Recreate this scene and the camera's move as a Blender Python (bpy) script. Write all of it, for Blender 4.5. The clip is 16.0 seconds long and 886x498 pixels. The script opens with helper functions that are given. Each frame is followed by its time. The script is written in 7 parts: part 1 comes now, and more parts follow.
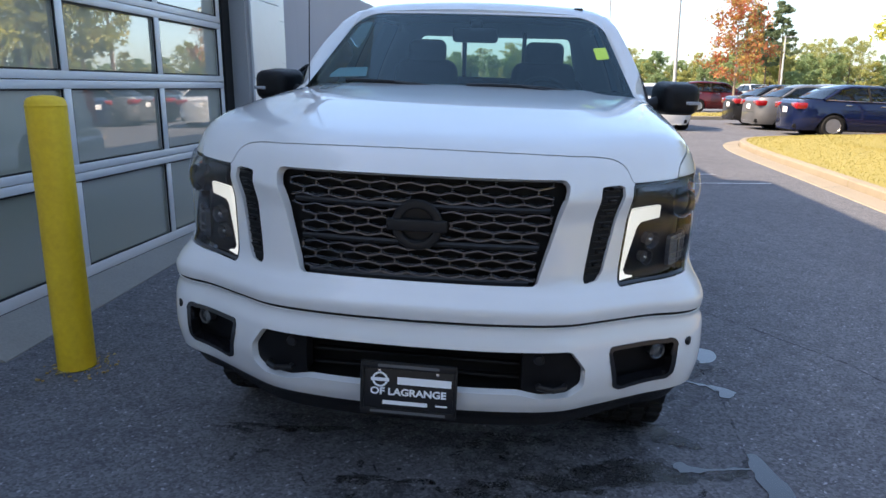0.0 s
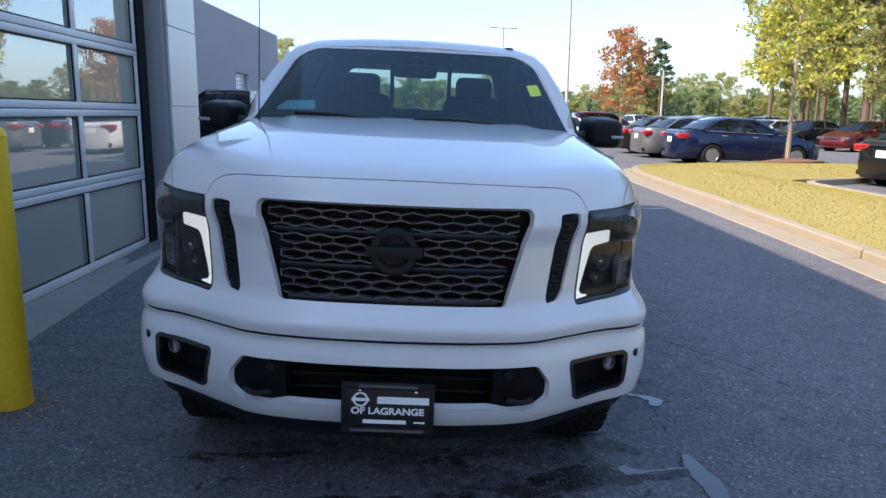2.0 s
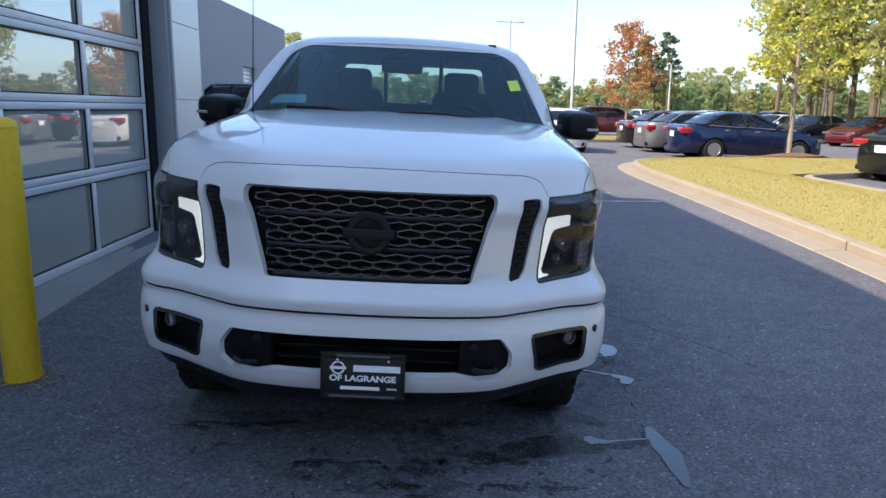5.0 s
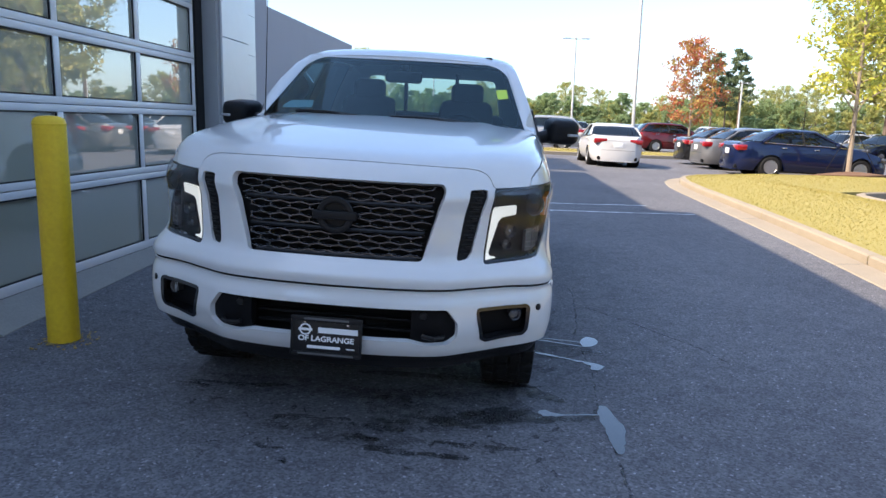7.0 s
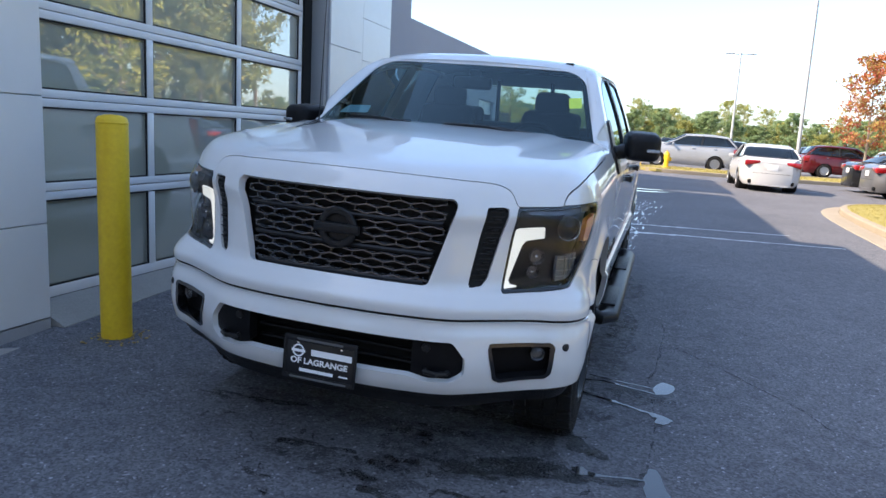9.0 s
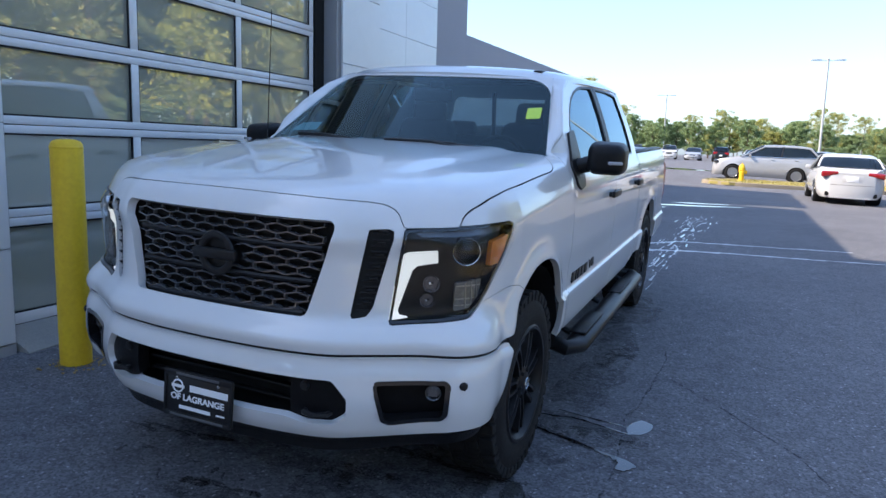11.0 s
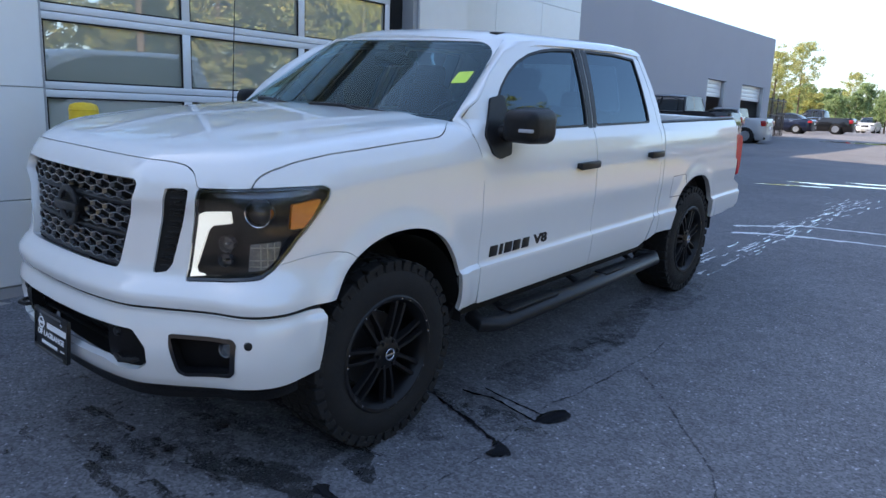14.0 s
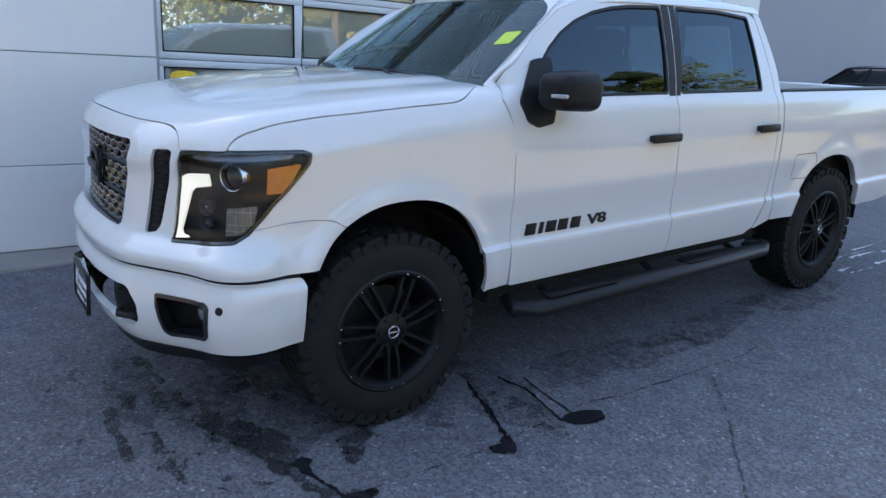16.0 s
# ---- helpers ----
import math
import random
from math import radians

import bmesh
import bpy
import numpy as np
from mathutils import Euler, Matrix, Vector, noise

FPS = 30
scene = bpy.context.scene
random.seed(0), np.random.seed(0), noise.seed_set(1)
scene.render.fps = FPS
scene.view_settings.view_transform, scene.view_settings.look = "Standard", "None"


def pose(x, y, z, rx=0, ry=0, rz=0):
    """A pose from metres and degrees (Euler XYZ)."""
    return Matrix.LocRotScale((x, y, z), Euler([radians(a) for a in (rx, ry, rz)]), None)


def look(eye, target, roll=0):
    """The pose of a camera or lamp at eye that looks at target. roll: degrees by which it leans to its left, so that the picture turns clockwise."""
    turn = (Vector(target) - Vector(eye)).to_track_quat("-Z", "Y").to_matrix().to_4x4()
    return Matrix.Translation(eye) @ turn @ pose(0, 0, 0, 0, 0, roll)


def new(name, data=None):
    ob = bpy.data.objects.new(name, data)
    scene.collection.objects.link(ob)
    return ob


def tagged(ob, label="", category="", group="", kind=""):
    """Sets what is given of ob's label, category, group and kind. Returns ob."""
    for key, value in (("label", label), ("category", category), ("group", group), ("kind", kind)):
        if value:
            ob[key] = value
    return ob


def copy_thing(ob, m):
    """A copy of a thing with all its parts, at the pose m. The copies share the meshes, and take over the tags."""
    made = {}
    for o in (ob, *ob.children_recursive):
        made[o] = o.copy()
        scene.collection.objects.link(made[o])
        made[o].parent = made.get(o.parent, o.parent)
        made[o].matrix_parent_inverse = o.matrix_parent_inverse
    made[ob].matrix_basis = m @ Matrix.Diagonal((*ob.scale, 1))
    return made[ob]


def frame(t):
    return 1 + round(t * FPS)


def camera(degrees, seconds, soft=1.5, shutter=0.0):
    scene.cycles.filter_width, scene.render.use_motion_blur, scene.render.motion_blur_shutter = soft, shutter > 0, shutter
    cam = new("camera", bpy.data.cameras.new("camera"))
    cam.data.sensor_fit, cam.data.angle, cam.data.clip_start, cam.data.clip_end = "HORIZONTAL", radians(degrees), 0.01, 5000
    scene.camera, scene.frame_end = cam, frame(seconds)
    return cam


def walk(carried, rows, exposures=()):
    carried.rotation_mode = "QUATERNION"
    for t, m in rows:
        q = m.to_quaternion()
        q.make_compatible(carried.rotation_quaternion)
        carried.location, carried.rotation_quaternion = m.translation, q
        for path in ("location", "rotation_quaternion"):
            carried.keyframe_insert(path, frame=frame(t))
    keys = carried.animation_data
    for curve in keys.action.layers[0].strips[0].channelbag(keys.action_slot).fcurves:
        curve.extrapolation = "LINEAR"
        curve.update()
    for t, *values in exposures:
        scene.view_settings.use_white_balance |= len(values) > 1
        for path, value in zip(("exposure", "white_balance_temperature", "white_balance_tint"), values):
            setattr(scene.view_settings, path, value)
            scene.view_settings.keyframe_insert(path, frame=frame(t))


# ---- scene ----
cam = camera(63.8, 16.0)
METRES, EYE, TILT, LEAN, TURN = 5.42, 1.557, 0.0, 0.0, 6.3
ROWS = [
    (0.0, 0.0, 0.0, 0.0, -0.01, -12.83, 0.03),
    (0.5, -0.016, 0.0055, 0.0021, -1.43, -11.97, 0.18),
    (1.0, -0.0407, -0.014, 0.0054, -7.35, -11.18, 0.33),
    (1.5, -0.049, -0.0256, 0.0058, -7.62, -11.02, -0.97),
    (2.0, -0.0509, -0.0275, 0.0058, -8.23, -10.68, -0.57),
    (2.5, -0.0514, -0.0269, 0.0051, -9.38, -12.07, -2.26),
    (3.0, -0.0518, -0.0266, 0.005, -9.07, -11.24, -1.44),
    (3.5, -0.0513, -0.0261, 0.0048, -8.71, -11.29, -1.35),
    (4.0, -0.0457, -0.0297, 0.006, -8.49, -10.98, -1.45),
    (6.5, 0.0179, -0.1596, -0.0011, -5.17, -11.41, -0.1),
    (7.0, 0.0512, -0.1677, -0.0046, -2.12, -10.03, -1.4),
    (7.5, 0.0929, -0.1739, -0.0043, 4.61, -9.89, 0.16),
    (8.0, 0.1108, -0.1577, -0.0061, 6.67, -10.48, 0.25),
    (8.5, 0.1286, -0.1202, -0.0069, 8.39, -9.82, -1.62),
    (11.0, 0.277, -0.001, -0.0051, 16.39, -8.11, -1.56),
    (11.5, 0.3073, 0.0171, -0.0039, 19.45, -8.08, -1.01),
    (12.0, 0.3645, 0.0264, 0.0007, 21.76, -9.63, -2.56),
    (12.5, 0.3973, 0.0461, 0.0041, 22.68, -10.64, -1.57),
    (13.0, 0.4283, 0.0843, 0.0029, 25.01, -11.24, -2.39),
    (13.5, 0.4694, 0.1056, 0.0018, 29.8, -10.2, -0.64),
    (14.0, 0.5231, 0.1237, -0.0011, 32.48, -10.96, -2.12),
    (14.5, 0.5392, 0.1575, -0.0049, 36.64, -11.26, -1.85),
    (15.0, 0.5413, 0.2037, -0.0037, 38.63, -10.49, -3.26),
    (15.5, 0.5661, 0.227, -0.0049, 44.01, -10.92, -1.95),
    (16.0, 0.6019, 0.245, -0.0063, 47.3, -13.38, -2.07),
]
walk(cam, [(t, pose(0, 0, EYE, TILT, LEAN, TURN) @ pose(METRES * x, METRES * y, METRES * z, 90 + pitch, roll, yaw)) for t, x, y, z, yaw, pitch, roll in ROWS], [(t, e - .36, k - 40, 10) for t, e, k in ((0.0, 1.52, 6400), (1.0, 1.34, 5850), (4.2, 1.22, 5850), (6.5, 1.38, 5950), (8.5, 1.56, 6200), (11.0, 1.36, 5750), (12.5, 1.36, 5950), (14.0, 1.56, 6050), (15.0, 1.66, 6150), (15.5, 1.70, 6300), (16.0, 1.74, 6350))])

# ---------- light ----------
SUN_AZ, SUN_EL = 246.0, 40.0  # compass bearing the light comes from (y is north), and its height
world = bpy.data.worlds.new("sky")
scene.world = world
world.use_nodes = True
_wn = world.node_tree.nodes
_sky = _wn.new("ShaderNodeTexSky")
_sky.sky_type, _sky.sun_disc = "NISHITA", False
_sky.sun_elevation, _sky.sun_rotation = radians(SUN_EL), radians(SUN_AZ)
_sky.air_density, _sky.dust_density, _sky.ozone_density = 1.0, 1.5, 1.8
_haze = _wn.new("ShaderNodeVectorMath")  # bright thin haze over the whole sky
_haze.operation, _haze.inputs[1].default_value = "ADD", (.58, .72, .95)
world.node_tree.links.new(_sky.outputs[0], _haze.inputs[0])
world.node_tree.links.new(_haze.outputs[0], _wn["Background"].inputs[0])
_wn["Background"].inputs[1].default_value = 0.15
_sun = bpy.data.lights.new("sun", "SUN")
_sun.energy, _sun.angle, _sun.color = 4.7, radians(0.5), (1.0, 0.79, 0.56)
sun = new("sun", _sun)
_a, _e = radians(SUN_AZ), radians(SUN_EL)
sun.matrix_world = look(Vector((math.sin(_a) * math.cos(_e), math.cos(_a) * math.cos(_e), math.sin(_e))) * 60, (0, 0, 0))


# ---------- materials ----------
def mat(name, base, rough=0.5, metal=0.0, base2=None, scale=6.0, fine=60.0, amount=0.5, bump=0.0, bump_scale=120.0, coat=0.0, spec=0.5,
        rough2=None, transmission=0.0, ior=1.45, emit=None, island=0.0, detail=5.0, coat_ior=1.5):
    """A surface: base colour mixed with base2 by noise at two scales, roughness varied, fine relief by noise."""
    m = bpy.data.materials.new(name)
    m.use_nodes = True
    nt = m.node_tree
    b = nt.nodes["Principled BSDF"]
    b.inputs["Base Color"].default_value = (*base, 1)
    b.inputs["Roughness"].default_value, b.inputs["Metallic"].default_value = rough, metal
    b.inputs["Coat Weight"].default_value, b.inputs["Coat Roughness"].default_value = coat, 0.03
    b.inputs["Specular IOR Level"].default_value, b.inputs["Coat IOR"].default_value = spec, coat_ior
    b.inputs["Transmission Weight"].default_value, b.inputs["IOR"].default_value = transmission, ior
    if emit:
        b.inputs["Emission Color"].default_value, b.inputs["Emission Strength"].default_value = (*emit[0], 1), emit[1]
    tc = nt.nodes.new("ShaderNodeTexCoord")
    if base2 is not None:
        n1, n2 = nt.nodes.new("ShaderNodeTexNoise"), nt.nodes.new("ShaderNodeTexNoise")
        n1.inputs["Scale"].default_value, n2.inputs["Scale"].default_value = scale, fine
        n1.inputs["Detail"].default_value = n2.inputs["Detail"].default_value = detail
        mx = nt.nodes.new("ShaderNodeMath")
        mx.operation = "ADD"
        mr = nt.nodes.new("ShaderNodeMapRange")
        mr.inputs["From Min"].default_value, mr.inputs["From Max"].default_value = 1.0 - amount, 1.0 + amount
        cm = nt.nodes.new("ShaderNodeMix")
        cm.data_type = "RGBA"
        cm.inputs["A"].default_value, cm.inputs["B"].default_value = (*base, 1), (*base2, 1)
        for n in (n1, n2):
            nt.links.new(tc.outputs["Object"], n.inputs["Vector"])
        nt.links.new(n1.outputs["Fac"], mx.inputs[0])
        nt.links.new(n2.outputs["Fac"], mx.inputs[1])
        fac = mx.outputs[0]
        if island:
            g = nt.nodes.new("ShaderNodeNewGeometry")
            ad = nt.nodes.new("ShaderNodeMath")
            ad.operation, ad.inputs[2].default_value = "MULTIPLY_ADD", -0.5 * island
            ad.inputs[1].default_value = island
            nt.links.new(g.outputs["Random Per Island"], ad.inputs[0])
            a2 = nt.nodes.new("ShaderNodeMath")
            nt.links.new(ad.outputs[0], a2.inputs[0])
            nt.links.new(fac, a2.inputs[1])
            fac = a2.outputs[0]
        nt.links.new(fac, mr.inputs["Value"])
        nt.links.new(mr.outputs[0], cm.inputs["Factor"])
        nt.links.new(cm.outputs["Result"], b.inputs["Base Color"])
        if rough2 is not None:
            rr = nt.nodes.new("ShaderNodeMapRange")
            rr.inputs["From Min"].default_value, rr.inputs["From Max"].default_value = 0.3, 0.7
            rr.inputs["To Min"].default_value, rr.inputs["To Max"].default_value = rough, rough2
            nt.links.new(n1.outputs["Fac"], rr.inputs["Value"])
            nt.links.new(rr.outputs[0], b.inputs["Roughness"])
    if bump:
        nb, bp = nt.nodes.new("ShaderNodeTexNoise"), nt.nodes.new("ShaderNodeBump")
        nb.inputs["Scale"].default_value, nb.inputs["Detail"].default_value = bump_scale, 6
        bp.inputs["Strength"].default_value, bp.inputs["Distance"].default_value = bump, 0.01
        nt.links.new(tc.outputs["Object"], nb.inputs["Vector"])
        nt.links.new(nb.outputs["Fac"], bp.inputs["Height"])
        nt.links.new(bp.outputs[0], b.inputs["Normal"])
    return m


def glass(name, tint=(0.75, 0.82, 0.8), rough=0.0, mirror=0.0, gain=1.3, dust_glare=0.0, coating=(1, 1, 1)):
    """Thin pane: clear with a gloss that grows at grazing angles; mirror adds a coating. The last mix adds a pale
    diffuse layer for dust and painted glare.
    """
    m = bpy.data.materials.new(name)
    m.use_nodes = True
    nt = m.node_tree
    nt.nodes.remove(nt.nodes["Principled BSDF"])
    out = nt.nodes["Material Output"]
    tr, gl, mx, fr = (nt.nodes.new("ShaderNode" + k) for k in ("BsdfTransparent", "BsdfGlossy", "MixShader", "Fresnel"))
    tr.inputs[0].default_value = (*tint, 1)
    gl.inputs["Roughness"].default_value, gl.inputs["Color"].default_value = rough, (*coating, 1)
    fr.inputs[0].default_value = 1.5
    ad = nt.nodes.new("ShaderNodeMath")
    ad.operation, ad.use_clamp = "MULTIPLY_ADD", True
    ad.inputs[1].default_value, ad.inputs[2].default_value = gain, mirror
    nt.links.new(fr.outputs[0], ad.inputs[0])
    nt.links.new(ad.outputs[0], mx.inputs[0])
    nt.links.new(tr.outputs[0], mx.inputs[1])
    nt.links.new(gl.outputs[0], mx.inputs[2])
    last = mx.outputs[0]
    if dust_glare:
        df, m2 = nt.nodes.new("ShaderNodeBsdfDiffuse"), nt.nodes.new("ShaderNodeMixShader")
        df.inputs[0].default_value = (.60, .60, .50, 1)
        m2.inputs[0].default_value = dust_glare
        nt.links.new(last, m2.inputs[1])
        nt.links.new(df.outputs[0], m2.inputs[2])
        last = m2.outputs[0]
    nt.links.new(last, out.inputs[0])
    return m


WHITE_PAINT = mat("white_car_paint", (0.70, 0.70, 0.69), 0.3, coat=1.0, base2=(0.675, 0.675, 0.67), scale=1.2, fine=9, coat_ior=1.62)
BLACK_TRIM = mat("black_textured_plastic", (0.009, 0.009, 0.010), 0.42, base2=(0.015, 0.015, 0.016), scale=8, bump=0.15, bump_scale=700, spec=0.2)
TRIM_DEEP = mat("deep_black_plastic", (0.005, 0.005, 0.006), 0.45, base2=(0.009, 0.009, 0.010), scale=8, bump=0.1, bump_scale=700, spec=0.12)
GLOSS_BLACK = mat("gloss_black", (0.006, 0.006, 0.007), 0.18, coat=0.5, base2=(0.01, 0.01, 0.011), scale=4)
SATIN_BLACK = mat("satin_black", (0.012, 0.012, 0.013), 0.38, base2=(0.02, 0.02, 0.021), scale=15, bump=0.05, bump_scale=300, spec=0.3)
# near-black that stands in for shade in gaps and hollows; also the door seal
DARK_VOID = mat("shade_and_seal_black", (0.004, 0.004, 0.004), 0.8)
RUBBER = mat("tyre_rubber", (0.010, 0.010, 0.011), 0.75, base2=(0.022, 0.021, 0.020), scale=9, fine=80, bump=0.3, bump_scale=300, spec=0.25)
CHROME = mat("chrome", (0.75, 0.76, 0.78), 0.08, 1.0)
STEEL = mat("dull_steel", (0.35, 0.35, 0.36), 0.4, 1.0, base2=(0.22, 0.22, 0.23), scale=30)
LAMP_BLACK = mat("smoked_lamp_chrome", (0.006, 0.006, 0.007), 0.35, 0.0, base2=(0.004, 0.004, 0.005), scale=30, spec=0.25)
LAMP_SHELL = mat("headlamp_reflector", (0.20, 0.20, 0.21), 0.2, 0.6, base2=(0.09, 0.09, 0.10), scale=30)
DRL = mat("daytime_running_light", (0.62, 0.62, 0.58), 0.3, emit=((1.0, 0.95, 0.84), 0.3))
AMBER = mat("amber_lens", (0.75, 0.22, 0.02), 0.12, coat=0.6, base2=(0.6, 0.15, 0.01), scale=60)
RED_LENS = mat("red_lens", (0.24, 0.006, 0.008), 0.1, coat=0.8, base2=(0.34, 0.010, 0.012), scale=40)
TURN_LENS = mat("ribbed_turn_lens", (0.20, 0.21, 0.23), 0.2, coat=0.6, base2=(0.10, 0.105, 0.12), scale=60)
TAIL_RED = mat("truck_red_lens", (0.55, 0.012, 0.02), 0.25, base2=(0.42, 0.008, 0.014), scale=50, spec=0.35)
CLEAR_LENS = glass("clear_lens", (0.93, 0.95, 0.96), gain=0.7)
WINDSHIELD = glass("windshield_glass", (0.50, 0.64, 0.66), mirror=0.0, gain=1.0, coating=(0.72, 0.94, 1.0))
SIDE_GLASS = glass("tinted_side_glass", (0.06, 0.10, 0.13), mirror=0.02, gain=1.15, coating=(0.70, 0.88, 1.0))
BACK_GLASS = glass("back_glass", (0.68, 0.76, 0.74))
# pale layer: some dust, the rest stands in for bright reflections and room light
DOOR_GLASS = glass("service_door_glass", (0.48, 0.52, 0.5), mirror=0.50, dust_glare=0.44)
CABIN = mat("dark_cabin_trim", (0.02, 0.02, 0.022), 0.6, base2=(0.03, 0.031, 0.033), scale=12, bump=0.1, bump_scale=400, spec=0.25)
SEAT = mat("charcoal_seat_cloth", (0.02, 0.02, 0.022), 0.85, base2=(0.04, 0.04, 0.042), scale=20, bump=0.2, bump_scale=500)
STICKER = mat("lime_window_sticker", (0.62, 0.80, 0.10), 0.6, base2=(0.56, 0.74, 0.09), scale=30)
PAPER = mat("pale_blue_paper", (0.45, 0.68, 0.72), 0.7, base2=(0.6, 0.75, 0.78), scale=30)
PLATE_BLACK = mat("plate_black", (0.008, 0.008, 0.009), 0.35, base2=(0.014, 0.014, 0.015), scale=40)
PLATE_WHITE = mat("plate_white_print", (0.85, 0.85, 0.85), 0.5)
PLATE_GREY = mat("plate_frame_print", (0.10, 0.10, 0.105), 0.4)
YELLOW = mat("yellow_bollard_paint", (0.86, 0.58, 0.02), 0.5, base2=(0.74, 0.46, 0.018), scale=5, fine=40, amount=0.35, bump=0.05, bump_scale=60)
GRILLE = mat("grille_black", (0.045, 0.047, 0.054), 0.2, coat=1.0, base2=(0.05, 0.05, 0.053), scale=15, coat_ior=1.7)
RIM_BLACK = mat("black_alloy_rim", (0.005, 0.005, 0.006), 0.42, spec=0.35, base2=(0.009, 0.009, 0.010), scale=20, bump=0.04, bump_scale=300)
SIGNAL = mat("clear_signal_lens", (0.30, 0.31, 0.34), 0.2, coat=0.8, base2=(0.42, 0.43, 0.46), scale=50)
def asphalt_mat():
    """Worn asphalt: stones of many greys in a dark binder, with broad patches."""
    m = mat("asphalt", (0.103, 0.101, 0.111), 0.85, base2=(0.150, 0.148, 0.157), scale=0.55, fine=7.0, amount=0.28, bump=0.32, bump_scale=190, detail=7)
    nt = m.node_tree
    b = nt.nodes["Principled BSDF"]
    src = b.inputs["Base Color"].links[0].from_socket
    tc = nt.nodes.new("ShaderNodeTexCoord")
    vo = nt.nodes.new("ShaderNodeTexVoronoi")
    vo.inputs["Scale"].default_value = 95
    no = nt.nodes.new("ShaderNodeTexNoise")
    no.inputs["Scale"].default_value, no.inputs["Detail"].default_value = 38, 6
    sp = nt.nodes.new("ShaderNodeSeparateColor")
    mr, mr2, mu, mx = nt.nodes.new("ShaderNodeMapRange"), nt.nodes.new("ShaderNodeMapRange"), nt.nodes.new("ShaderNodeMath"), nt.nodes.new("ShaderNodeMix")
    mr.inputs["To Min"].default_value, mr.inputs["To Max"].default_value = 0.62, 1.42
    mr2.inputs["From Min"].default_value, mr2.inputs["From Max"].default_value = 0.3, 0.7
    mr2.inputs["To Min"].default_value, mr2.inputs["To Max"].default_value = 0.84, 1.16
    mu.operation = "MULTIPLY"
    st, ml = nt.nodes.new("ShaderNodeMapRange"), nt.nodes.new("ShaderNodeMath")
    st.inputs["From Min"].default_value, st.inputs["To Min"].default_value, st.inputs["To Max"].default_value = 0.955, 1.0, 2.3
    ml.operation = "MULTIPLY"
    mx.data_type, mx.blend_type = "RGBA", "MULTIPLY"
    mx.inputs["Factor"].default_value = 1.0
    for n in (vo, no):
        nt.links.new(tc.outputs["Object"], n.inputs["Vector"])
    nt.links.new(vo.outputs["Color"], sp.inputs[0])
    nt.links.new(sp.outputs[0], mr.inputs["Value"])
    nt.links.new(no.outputs["Fac"], mr2.inputs["Value"])
    nt.links.new(sp.outputs[1], st.inputs["Value"])
    nt.links.new(mr.outputs[0], ml.inputs[0])
    nt.links.new(st.outputs[0], ml.inputs[1])
    nt.links.new(ml.outputs[0], mu.inputs[0])
    nt.links.new(mr2.outputs[0], mu.inputs[1])
    nt.links.new(src, mx.inputs["A"])
    nt.links.new(mu.outputs[0], mx.inputs["B"])
    nt.links.new(mx.outputs["Result"], b.inputs["Base Color"])
    return m


ASPHALT = asphalt_mat()
CONCRETE = mat("concrete", (0.36, 0.305, 0.225), 0.9, base2=(0.27, 0.225, 0.165), scale=2.5, fine=60, bump=0.3, bump_scale=90)
CONCRETE_GREY = mat("grey_concrete", (0.36, 0.34, 0.31), 0.9, base2=(0.25, 0.235, 0.215), scale=2.5, fine=60, bump=0.3, bump_scale=90)
DEAD_LEAF = mat("dead_leaf_crumbs", (0.50, 0.38, 0.14), 0.9, base2=(0.30, 0.18, 0.07), scale=40, island=0.8)
GRASS_SOIL = mat("dry_lawn", (0.34, 0.28, 0.088), 0.95, base2=(0.29, 0.255, 0.08), scale=.7, fine=45, bump=0.15, bump_scale=70)
GRASS_BLADE = mat("grass_blade", (0.37, 0.30, 0.09), 0.8, base2=(0.29, 0.265, 0.075), scale=0.6, island=0.25)
MULCH = mat("pine_straw_mulch", (0.12, 0.065, 0.038), 0.95, base2=(0.22, 0.125, 0.075), scale=9, fine=70, bump=0.9, bump_scale=50)
ALU = mat("aluminium_door_frame", (0.82, 0.82, 0.82), 0.35, 0.10, base2=(0.76, 0.76, 0.77), scale=2.5, fine=50)
PANEL_WHITE = mat("white_metal_wall_panel", (0.79, 0.79, 0.795), 0.36, 0.25, base2=(0.75, 0.75, 0.755), scale=0.7, fine=8, bump=0.01, bump_scale=6)
PANEL_DARK = mat("grey_jamb_metal", (0.44, 0.44, 0.45), 0.4, 0.3, base2=(0.38, 0.38, 0.39), scale=1.5)
STUCCO = mat("grey_stucco", (0.42, 0.42, 0.45), 0.9, base2=(0.38, 0.38, 0.41), scale=0.6, fine=25, bump=0.3, bump_scale=80)
SHOP_FLOOR = mat("workshop_floor", (0.42, 0.41, 0.39), 0.35, base2=(0.34, 0.335, 0.32), scale=1.2)
SHOP_WALL = mat("workshop_wall", (0.52, 0.52, 0.50), 0.7, base2=(0.44, 0.44, 0.43), scale=0.8)


